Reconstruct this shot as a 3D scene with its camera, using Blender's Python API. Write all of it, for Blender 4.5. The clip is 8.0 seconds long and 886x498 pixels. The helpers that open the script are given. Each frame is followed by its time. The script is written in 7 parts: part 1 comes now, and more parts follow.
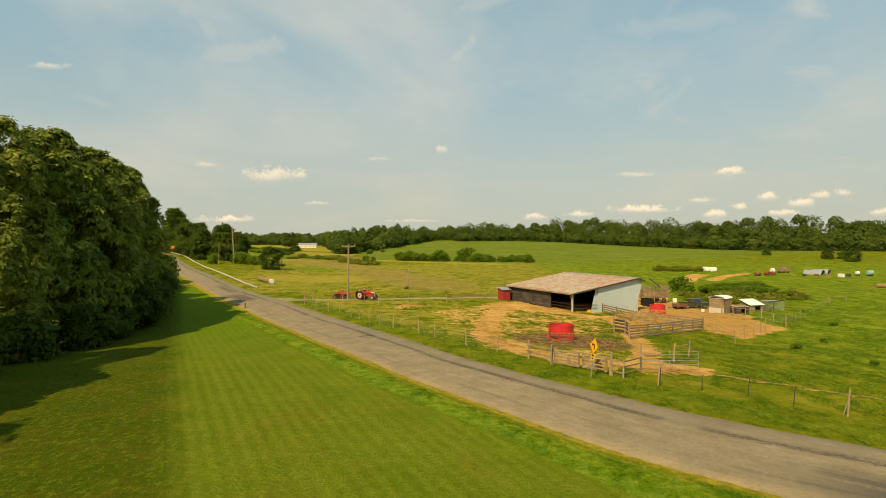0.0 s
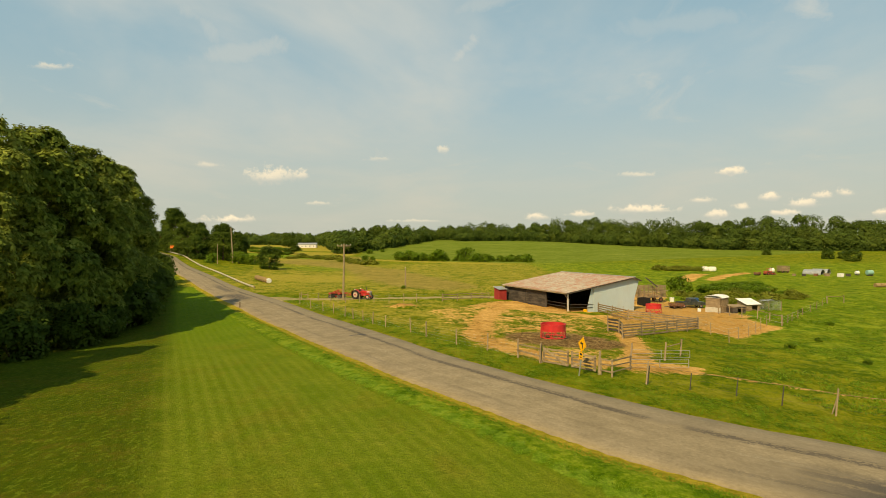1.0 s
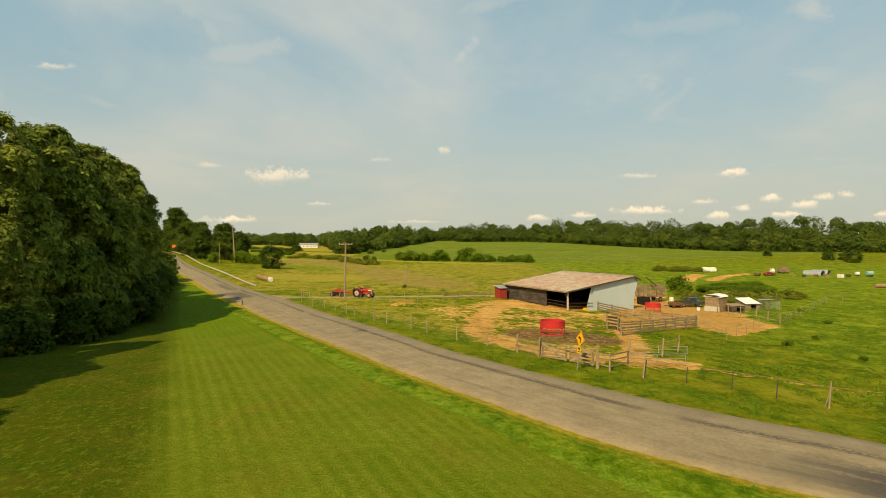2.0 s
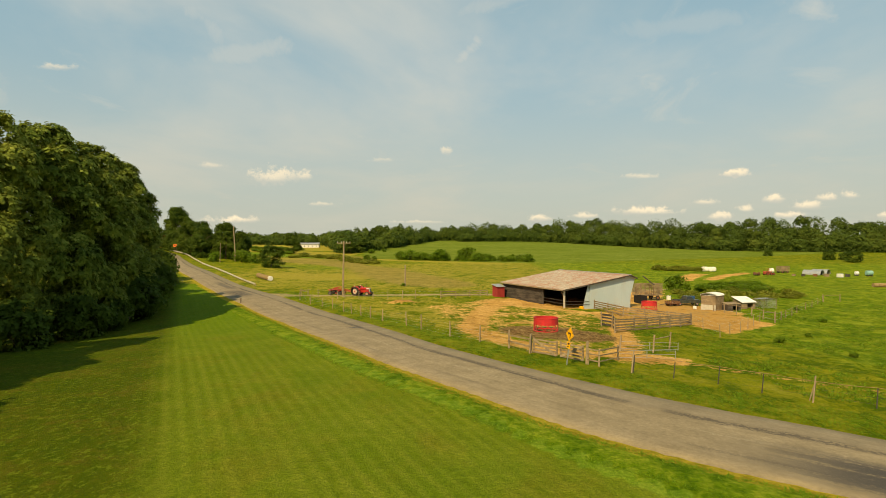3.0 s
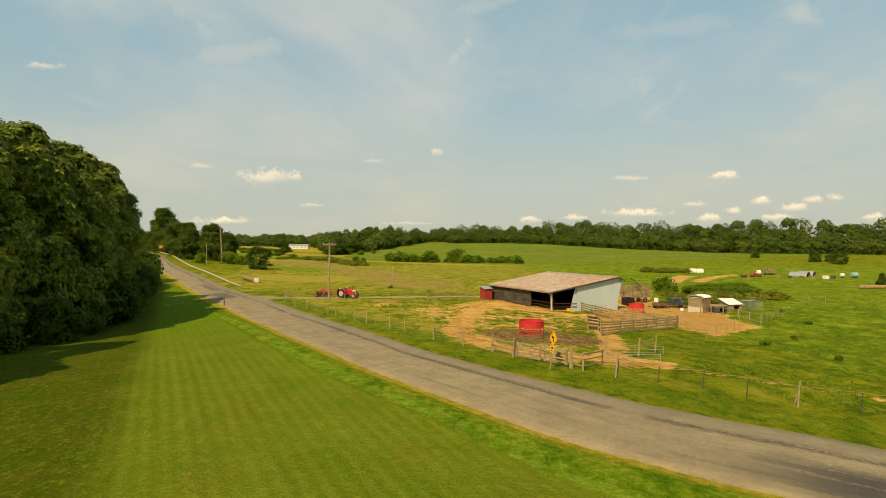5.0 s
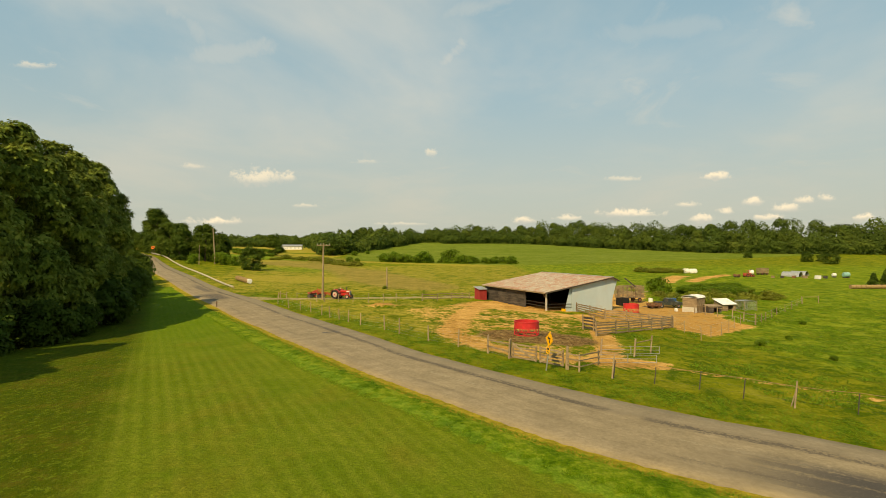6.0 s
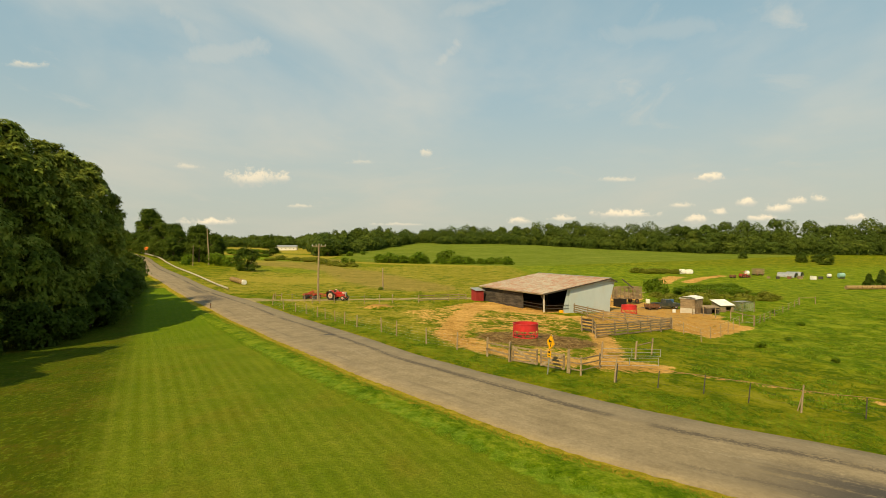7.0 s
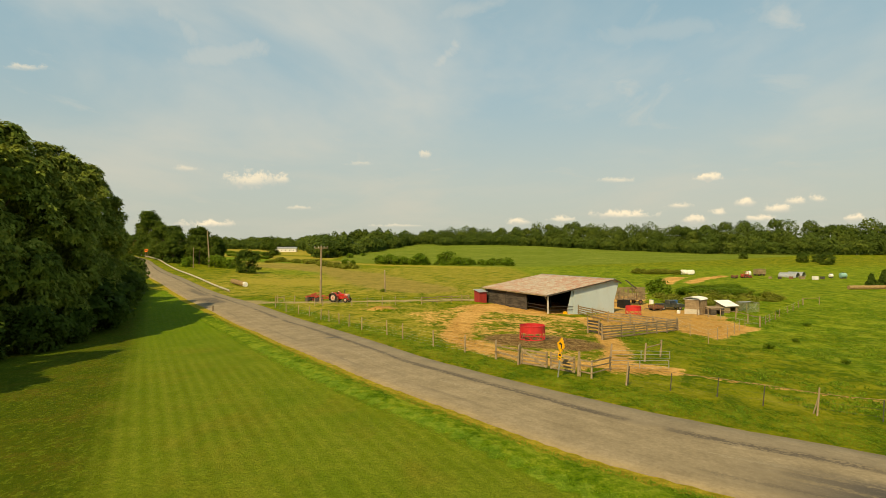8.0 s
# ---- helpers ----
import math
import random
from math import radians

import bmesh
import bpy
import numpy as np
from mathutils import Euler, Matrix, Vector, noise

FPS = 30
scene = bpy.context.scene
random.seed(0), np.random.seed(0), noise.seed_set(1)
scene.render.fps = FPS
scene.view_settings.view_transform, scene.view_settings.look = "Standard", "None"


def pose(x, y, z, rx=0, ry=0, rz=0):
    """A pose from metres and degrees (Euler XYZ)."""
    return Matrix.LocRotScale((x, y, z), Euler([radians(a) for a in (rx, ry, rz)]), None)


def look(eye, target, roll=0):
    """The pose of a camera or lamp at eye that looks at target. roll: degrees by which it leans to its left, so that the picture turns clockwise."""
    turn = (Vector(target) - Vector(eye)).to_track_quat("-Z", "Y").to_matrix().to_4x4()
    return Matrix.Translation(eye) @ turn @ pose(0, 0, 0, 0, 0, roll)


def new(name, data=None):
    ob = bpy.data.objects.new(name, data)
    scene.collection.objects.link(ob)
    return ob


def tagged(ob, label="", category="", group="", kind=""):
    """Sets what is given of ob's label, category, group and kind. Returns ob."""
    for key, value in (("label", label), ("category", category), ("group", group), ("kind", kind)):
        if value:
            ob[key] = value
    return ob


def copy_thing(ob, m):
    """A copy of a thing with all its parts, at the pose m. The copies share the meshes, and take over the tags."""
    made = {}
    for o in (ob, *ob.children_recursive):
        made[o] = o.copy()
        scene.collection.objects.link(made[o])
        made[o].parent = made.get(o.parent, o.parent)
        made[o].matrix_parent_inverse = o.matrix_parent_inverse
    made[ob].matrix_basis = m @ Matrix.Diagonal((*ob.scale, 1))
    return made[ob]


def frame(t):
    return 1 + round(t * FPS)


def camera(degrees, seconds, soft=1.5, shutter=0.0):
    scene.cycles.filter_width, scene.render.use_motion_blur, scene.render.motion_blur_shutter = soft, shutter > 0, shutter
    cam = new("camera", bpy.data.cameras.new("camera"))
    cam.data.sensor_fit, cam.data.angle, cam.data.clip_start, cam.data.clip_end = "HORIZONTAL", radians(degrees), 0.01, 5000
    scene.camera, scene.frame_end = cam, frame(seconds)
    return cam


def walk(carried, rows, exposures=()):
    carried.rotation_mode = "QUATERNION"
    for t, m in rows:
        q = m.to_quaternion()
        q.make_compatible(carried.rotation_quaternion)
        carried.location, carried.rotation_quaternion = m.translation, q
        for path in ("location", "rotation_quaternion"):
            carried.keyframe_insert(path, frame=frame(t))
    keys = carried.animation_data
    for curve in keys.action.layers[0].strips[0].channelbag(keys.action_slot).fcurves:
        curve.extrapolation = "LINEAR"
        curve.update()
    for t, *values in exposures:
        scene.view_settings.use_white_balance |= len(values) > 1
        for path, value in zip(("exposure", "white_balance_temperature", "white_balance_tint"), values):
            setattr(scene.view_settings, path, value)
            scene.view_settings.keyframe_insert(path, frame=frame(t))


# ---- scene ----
cam = camera(78.0, 8.0, soft=0.8)
PATH = [
    (0, (0.307, -0.325, 8.82), (0.307, 1.675, 8.803), -0.3),
    (0.5, (1.122, -0.023, 8.765), (1.121, 1.977, 8.748), -0.3),
    (1, (1.284, -0.074, 8.682), (1.279, 1.926, 8.665), -0.3),
    (1.5, (1.217, -0.377, 8.514), (1.211, 1.623, 8.5), -0.2),
    (3, (2.075, -1.217, 8.053), (2.059, 0.783, 8.04), -0.1),
    (3.5, (2.545, -1.356, 8.065), (2.527, 0.644, 8.052), -0.1),
    (4, (2.665, -0.952, 8.117), (2.654, 1.048, 8.104), -0.0),
    (4.5, (2.72, -0.652, 8.103), (2.724, 1.348, 8.093), 0.0),
    (6, (2.641, -0.076, 8.099), (2.681, 1.923, 8.093), -0.1),
    (6.5, (2.503, 0.119, 8.121), (2.553, 2.118, 8.116), -0.1),
    (7, (2.384, 0.701, 8.154), (2.442, 2.701, 8.15), -0.1),
    (7.5, (1.922, 1.136, 8.143), (1.979, 3.135, 8.143), -0.2),
    (8, (1.743, 1.134, 8.217), (1.804, 3.133, 8.217), -0.3),
]
walk(cam, [(t, look(eye, target, roll)) for t, eye, target, roll in PATH], exposures=[(0.0, 0.28, 8300, 9), (8.0, 0.28, 8300, 9)])

# ---- sun and sky ----
SUN_EL, SUN_X, SUN_Y = 46.5, -0.46, -0.888      # elevation; the sun stands behind and to the left
sun = new("sun", bpy.data.lights.new("sun", "SUN"))
sun.data.energy, sun.data.angle, sun.data.color = 4.2, radians(0.6), (1.0, 0.86, 0.60)
ce, se = math.cos(radians(SUN_EL)), math.sin(radians(SUN_EL))
sun.matrix_world = look((SUN_X * ce * 50, SUN_Y * ce * 50, se * 50 + 20), (0, 0, 20))

world = bpy.data.worlds.new("sky")
scene.world = world
world.use_nodes = True


class Nodes:
    """Short names for the nodes of one tree."""

    def __init__(self, tree):
        self.tree = tree
        tree.nodes.clear()

    def add(self, kind):
        return self.tree.nodes.new(kind)

    def put(self, value, socket):
        if isinstance(value, bpy.types.NodeSocket):
            self.tree.links.new(value, socket)
        elif isinstance(value, (tuple, list)) and len(value) == 3 and socket.type == "RGBA":
            socket.default_value = (*value, 1)
        else:
            socket.default_value = value

    def op(self, kind, a, b=0.0, clamp=False):
        n = self.add("ShaderNodeMath")
        n.operation, n.use_clamp = kind, clamp
        self.put(a, n.inputs[0]), self.put(b, n.inputs[1])
        return n.outputs[0]

    def step(self, x, lo, hi):
        n = self.add("ShaderNodeMapRange")
        n.interpolation_type = "SMOOTHSTEP"
        for socket, value in zip(n.inputs, (x, lo, hi, 0.0, 1.0)):
            self.put(value, socket)
        return n.outputs[0]

    def mix(self, fac, a, b, blend="MIX"):
        n = self.add("ShaderNodeMix")
        n.data_type, n.blend_type = "RGBA", blend
        self.put(fac, n.inputs[0]), self.put(a, n.inputs[6]), self.put(b, n.inputs[7])
        return n.outputs[2]

    def noise(self, scale, detail=3.0, vec=None, rough=0.55, warp=0.0):
        n = self.add("ShaderNodeTexNoise")
        self.put(scale, n.inputs["Scale"]), self.put(detail, n.inputs["Detail"])
        self.put(rough, n.inputs["Roughness"]), self.put(warp, n.inputs["Distortion"])
        if vec is not None:
            self.put(vec, n.inputs["Vector"])
        return n.outputs["Fac"]

    def wave(self, scale, vec, warp=1.0, detail=2.0):
        n = self.add("ShaderNodeTexWave")
        self.put(scale, n.inputs["Scale"]), self.put(vec, n.inputs["Vector"])
        self.put(warp, n.inputs["Distortion"]), self.put(detail, n.inputs["Detail"])
        return n.outputs["Fac"]

    def ramp(self, fac, *stops):
        n = self.add("ShaderNodeValToRGB")
        while len(n.color_ramp.elements) < len(stops):
            n.color_ramp.elements.new(0.5)
        for e, (p, c) in zip(n.color_ramp.elements, stops):
            e.position, e.color = p, (*c, 1) if len(c) == 3 else c
        self.put(fac, n.inputs[0])
        return n.outputs[0]

    def mapped(self, scale=(1, 1, 1), rot=(0, 0, 0), source="Position"):
        src = self.add("ShaderNodeNewGeometry").outputs["Position"] if source == "Position" else self.add("ShaderNodeTexCoord").outputs[source]
        n = self.add("ShaderNodeMapping")
        self.put(src, n.inputs[0])
        n.inputs["Rotation"].default_value = [radians(a) for a in rot]
        n.inputs["Scale"].default_value = scale
        return n.outputs[0]

    def attr(self, name):
        n = self.add("ShaderNodeAttribute")
        n.attribute_name = name
        return n

    def bump(self, height, strength=0.4, distance=0.05):
        n = self.add("ShaderNodeBump")
        self.put(height, n.inputs["Height"]), self.put(strength, n.inputs["Strength"]), self.put(distance, n.inputs["Distance"])
        return n.outputs[0]

    def surface(self, color, rough=0.8, metal=0.0, normal=None, spec=0.3):
        n = self.add("ShaderNodeBsdfPrincipled")
        self.put(color, n.inputs["Base Color"]), self.put(rough, n.inputs["Roughness"]), self.put(metal, n.inputs["Metallic"])
        self.put(spec, n.inputs["Specular IOR Level"])
        if normal is not None:
            self.put(normal, n.inputs["Normal"])
        out = self.add("ShaderNodeOutputMaterial")
        self.put(n.outputs[0], out.inputs[0])
        return n


def make_sky():
    k = Nodes(world.node_tree)
    sky = k.add("ShaderNodeTexSky")
    sky.sky_type, sky.sun_disc = "NISHITA", False
    sky.sun_elevation, sky.sun_rotation = radians(SUN_EL), math.atan2(SUN_X, SUN_Y)
    sky.air_density, sky.dust_density, sky.ozone_density = 1.0, 1.6, 1.3
    way = k.add("ShaderNodeTexCoord").outputs["Generated"]
    xyz = k.add("ShaderNodeSeparateXYZ")
    k.put(way, xyz.inputs[0])
    x, y, z = xyz.outputs
    # thin high cloud: streaks on a plane far above
    up = k.op("MAXIMUM", z, 0.03)
    flat = k.add("ShaderNodeCombineXYZ")
    k.put(k.op("DIVIDE", x, k.op("ADD", up, 0.12)), flat.inputs[0]), k.put(k.op("DIVIDE", y, k.op("ADD", up, 0.12)), flat.inputs[1])
    turn = k.add("ShaderNodeMapping")
    k.put(flat.outputs[0], turn.inputs[0])
    turn.inputs["Rotation"].default_value, turn.inputs["Scale"].default_value = (0, 0, 0.9), (0.75, 0.62, 1)
    veil = k.step(k.noise(0.9, 6, turn.outputs[0], 0.55, 0.3), 0.40, 0.78)
    wisp = k.op("MULTIPLY", k.step(k.noise(2.3, 7, turn.outputs[0], 0.6, 0.8), 0.52, 0.80), 0.8)
    thin = k.op("MULTIPLY", k.op("MAXIMUM", veil, wisp), 0.95)
    # small fair-weather clouds: across and up as slopes of the line of sight, half width, half height
    ahead = k.op("MAXIMUM", y, 0.02)
    u, v = k.op("DIVIDE", x, ahead), k.op("DIVIDE", z, ahead)
    puff = k.op("SUBTRACT", k.noise(46, 6, way, 0.68, 0.2), 0.5)
    thick, glow = None, None
    clouds = ((-0.712, 0.327, 0.032, 0.010, 0.45), (-0.318, 0.124, 0.050, 0.022, 0.8), (-0.262, 0.126, 0.022, 0.014, 0.7), (-0.43, 0.146, 0.024, 0.007, 0.4), (-0.002, 0.170, 0.014, 0.010, 0.5),
              (-0.395, 0.046, 0.048, 0.009, 1.0), (0.357, 0.124, 0.034, 0.007, 0.5), (0.523, 0.128, 0.028, 0.011, 1.0), (0.47, 0.077, 0.026, 0.008, 0.7),
              (0.592, 0.082, 0.019, 0.012, 1.0), (0.652, 0.070, 0.026, 0.012, 1.0), (0.690, 0.084, 0.022, 0.009, 0.8), (0.733, 0.089, 0.018, 0.010, 0.8), (0.37, 0.060, 0.056, 0.010, 1.0),
              (0.497, 0.050, 0.026, 0.010, 0.9), (0.543, 0.064, 0.017, 0.009, 0.9), (0.25, 0.052, 0.028, 0.008, 0.8), (0.165, 0.047, 0.026, 0.008, 0.8),
              (0.62, 0.052, 0.030, 0.008, 0.8), (0.80, 0.052, 0.022, 0.010, 0.9), (-0.23, 0.075, 0.024, 0.005, 0.45), (-0.12, 0.155, 0.030, 0.006, 0.25), (-0.05, 0.042, 0.05, 0.004, 0.4))
    for cu, cv, w, h, much in clouds:
        du, dv = k.op("MULTIPLY", k.op("SUBTRACT", u, cu), 1 / w), k.op("MULTIPLY", k.op("SUBTRACT", v, cv), 1 / h)
        low = k.op("MAXIMUM", dv, k.op("MULTIPLY", dv, -1.8))                 # flat bases
        r = k.op("SQRT", k.op("ADD", k.op("MULTIPLY", du, du), k.op("MULTIPLY", low, low)))
        body = k.op("MULTIPLY", k.step(k.op("ADD", r, k.op("MULTIPLY", puff, 3.6)), 1.15, 0.25), much)
        top = k.op("MULTIPLY", body, k.step(k.op("ADD", dv, k.op("MULTIPLY", puff, 2.0)), -0.5, 0.5))
        thick = body if thick is None else k.op("MAXIMUM", thick, body)
        glow = top if glow is None else k.op("MAXIMUM", glow, top)
    # long faint streaks of ice cloud: middle, half length, half width, slope of the streak
    fray = k.op("SUBTRACT", k.noise(9, 6, way, 0.62, 0.6), 0.5)
    for cu, cv, ln, wd, lean, much in ((0.03, 0.345, 0.075, 0.020, 1.1, 0.55), (-0.02, 0.300, 0.05, 0.014, 0.5, 0.4), (-0.45, 0.42, 0.07, 0.022, -1.1, 0.40), (-0.36, 0.355, 0.11, 0.022, 0.12, 0.42),
                                       (-0.10, 0.415, 0.09, 0.020, 0.9, 0.35), (0.09, 0.44, 0.10, 0.018, 0.25, 0.35), (0.30, 0.265, 0.08, 0.016, 0.15, 0.25), (-0.30, 0.25, 0.13, 0.014, 0.1, 0.22), (0.42, 0.40, 0.15, 0.02, 0.1, 0.22)):
        c, sn = math.cos(math.atan(lean)), math.sin(math.atan(lean))
        du, dv = k.op("SUBTRACT", u, cu), k.op("SUBTRACT", v, cv)
        pa = k.op("MULTIPLY", k.op("ADD", k.op("MULTIPLY", du, c), k.op("MULTIPLY", dv, sn)), 1 / ln)
        pb = k.op("MULTIPLY", k.op("SUBTRACT", k.op("MULTIPLY", dv, c), k.op("MULTIPLY", du, sn)), 1 / wd)
        r = k.op("SQRT", k.op("ADD", k.op("MULTIPLY", pa, pa), k.op("MULTIPLY", pb, pb)))
        thin = k.op("MAXIMUM", thin, k.op("MULTIPLY", k.step(k.op("ADD", r, k.op("MULTIPLY", fray, 4.0)), 1.3, 0.0), much * 1.25))
    front = k.op("GREATER_THAN", y, 0.1)
    col = k.mix(k.op("MULTIPLY", thin, 0.75), k.mix(0.6, sky.outputs[0], (2.5, 4.7, 6.3)), (5.6, 5.85, 6.0))
    haze = k.step(z, 0.36, 0.02)
    col = k.mix(k.op("MULTIPLY", haze, 0.72), col, (4.15, 4.52, 4.36))
    col = k.mix(k.op("MULTIPLY", k.op("MULTIPLY", thick, front), 0.45), col, (5.3, 5.4, 5.3))
    col = k.mix(k.op("MULTIPLY", k.op("MULTIPLY", glow, front), 0.85), col, (8.6, 7.9, 6.5))
    bg = k.add("ShaderNodeBackground")
    k.put(col, bg.inputs[0])
    bg.inputs[1].default_value = 0.10
    k.put(bg.outputs[0], k.add("ShaderNodeOutputWorld").inputs[0])


make_sky()

# ---- lie of the land ----
GX = (-300, -150, -70, -30, 0, 30, 70, 150, 300)
GY = (-60, 20, 45, 65, 95, 150, 220, 330, 480, 800)
GZ = np.array((
    (-2, -1.5, -1, 0, .2, -1.5, -2.5, -3, -4),
    (-2, -1.5, -1, .1, -.1, -1.6, -2.8, -3.5, -4),
    (-4, -4, -3, -.9, 0, -1.7, -2.9, -3.5, -4),
    (-4, -4, -3.2, -1.6, -.6, -2.1, -2.9, -3.3, -4),
    (-3, -3, -2.2, -.9, -1.3, -2.3, -2.9, -3, -3),
    (2, 2, .7, -1.2, -.6, -1.2, -2.2, -2.7, -2),
    (7, 6.8, 1.7, .2, .3, .4, .2, -.5, 0),
    (7.5, 6.2, 3.3, 3.4, 3.4, 4.4, 5, 4, 4),
    (9, 7, 8.5, 10.5, 12, 12, 11.5, 9, 6),
    (14, 13, 14, 17, 18, 18, 16, 13, 10)), float)


def hermite(knots, values, at):
    """Smooth interpolation along the first axis of values; one value (or row) for each entry of at."""
    kn = np.asarray(knots, float)
    i = np.clip(np.searchsorted(kn, at) - 1, 0, len(kn) - 2)
    d = np.diff(values, axis=0) / np.diff(kn).reshape(-1, *[1] * (values.ndim - 1))
    m = np.concatenate([d[:1], (d[1:] + d[:-1]) / 2, d[-1:]])
    return kn, i, m


def heights(x, y):
    x, y = np.clip(np.asarray(x, float), -300, 300), np.clip(np.asarray(y, float), -60, 800)
    kn, i, m = hermite(GY, GZ, y)
    h = (kn[i + 1] - kn[i])[:, None]
    t = (y[:, None] - kn[i][:, None]) / h
    rows = (2*t**3 - 3*t*t + 1) * GZ[i] + (t**3 - 2*t*t + t) * h * m[i] + (3*t*t - 2*t**3) * GZ[i + 1] + (t**3 - t*t) * h * m[i + 1]
    kx = np.asarray(GX, float)
    j = np.clip(np.searchsorted(kx, x) - 1, 0, len(kx) - 2)
    d = np.diff(rows, axis=1) / np.diff(kx)
    mm = np.concatenate([d[:, :1], (d[:, 1:] + d[:, :-1]) / 2, d[:, -1:]], axis=1)
    n = np.arange(len(x))
    h = kx[j + 1] - kx[j]
    t = (x - kx[j]) / h
    return (2*t**3 - 3*t*t + 1) * rows[n, j] + (t**3 - 2*t*t + t) * h * mm[n, j] + (3*t*t - 2*t**3) * rows[n, j + 1] + (t**3 - t*t) * h * mm[n, j + 1]


def ground(x, y):
    return float(heights([x], [y])[0])


ROAD = ((75, -14), (48, 3), (33, 13.5), (19.4, 22.4), (15.3, 24.6), (11, 27.4), (6.1, 32), (2.6, 35.8), (-1.2, 40.8), (-6.5, 49.6), (-15.9, 67), (-26.6, 86),
        (-37.7, 104.7), (-44.3, 116.3), (-59.2, 140.5), (-80.2, 172), (-96, 198), (-114, 226), (-148, 262), (-200, 298), (-280, 330))
ROAD_HALF = 3.75
ROAD_EDGES = np.array(((0, -5.2, 3.9), (68, -5.2, 3.85), (75, -4.7, 4.0), (84, -3.8, 3.55), (95, -3.35, 3.15), (108, -3.45, 3.75), (122, -3.0, 4.3), (138, -3.5, 4.3), (158, -4.2, 3.55),
                       (180, -4.5, 2.9), (200, -4.75, 2.6), (225, -5.2, 2.25), (260, -4.6, 2.0), (290, -3.6, 1.8), (420, -3.0, 2.6)))


def smooth_line(points, each=10):
    """A Catmull-Rom line through the points, with its distance along."""
    p = [Vector((*q, 0)) for q in points]
    p = [2 * p[0] - p[1], *p, 2 * p[-1] - p[-2]]
    out = []
    for i in range(1, len(p) - 2):
        for s in range(each):
            t = s / each
            out.append(0.5 * (2*p[i] + (p[i+1] - p[i-1]) * t + (2*p[i-1] - 5*p[i] + 4*p[i+1] - p[i+2]) * t*t + (3*p[i] - p[i-1] - 3*p[i+1] + p[i+2]) * t**3))
    return [*out, p[-2]]


ROAD_LINE = smooth_line(ROAD)


def side_of(line, x, y):
    """Signed distance from a line of points (plus: to the right of one who walks along it) and the distance along it."""
    best, side, along = np.full(len(x), 1e9), np.zeros(len(x)), np.zeros(len(x))
    run = 0.0
    for a, b in zip(line, line[1:]):
        dx, dy = b[0] - a[0], b[1] - a[1]
        length = math.hypot(dx, dy)
        t = np.clip(((x - a[0]) * dx + (y - a[1]) * dy) / (length * length), 0, 1)
        d = np.hypot(x - a[0] - t * dx, y - a[1] - t * dy)
        near = d < best
        best = np.where(near, d, best)
        side = np.where(near, np.sign((x - a[0]) * dy - (y - a[1]) * dx) * d, side)
        along = np.where(near, run + t * length, along)
        run += length
    return side, along


def edges_at(along):
    """How far the asphalt reaches to both sides of the road's line."""
    return np.interp(along, ROAD_EDGES[:, 0], ROAD_EDGES[:, 1]), np.interp(along, ROAD_EDGES[:, 0], ROAD_EDGES[:, 2])


def beside(x, y):
    """As side_of for the road, but scaled so that both edges of the asphalt lie ROAD_HALF away."""
    side, along = side_of(ROAD_LINE, x, y)
    left, right = edges_at(along)
    mid, half = (left + right) / 2, (right - left) / 2
    c = (side - mid) / half
    return np.where(np.abs(c) < 1, c * ROAD_HALF, np.sign(c) * ROAD_HALF + side - np.where(c < 0, left, right)), along


def band(v, lo, hi, soft):
    """One between lo and hi, fading to nothing over soft."""
    return np.clip((v - lo) / soft + 0.5, 0, 1) * np.clip((hi - v) / soft + 0.5, 0, 1)


def inside(poly, x, y):
    """Signed depth inside a convex polygon given anticlockwise."""
    depth = np.full(len(x), 1e9)
    for (ax, ay), (bx, by) in zip(poly, (*poly[1:], poly[0])):
        depth = np.minimum(depth, ((bx - ax) * (y - ay) - (by - ay) * (x - ax)) / math.hypot(bx - ax, by - ay))
    return depth

# ---- materials ----
def material(name):
    m = bpy.data.materials.new(name)
    m.use_nodes = True
    return m, Nodes(m.node_tree)


STRIP = (9.1, -19.3, 0.901, 0.4345)      # the line where the longer grass begins


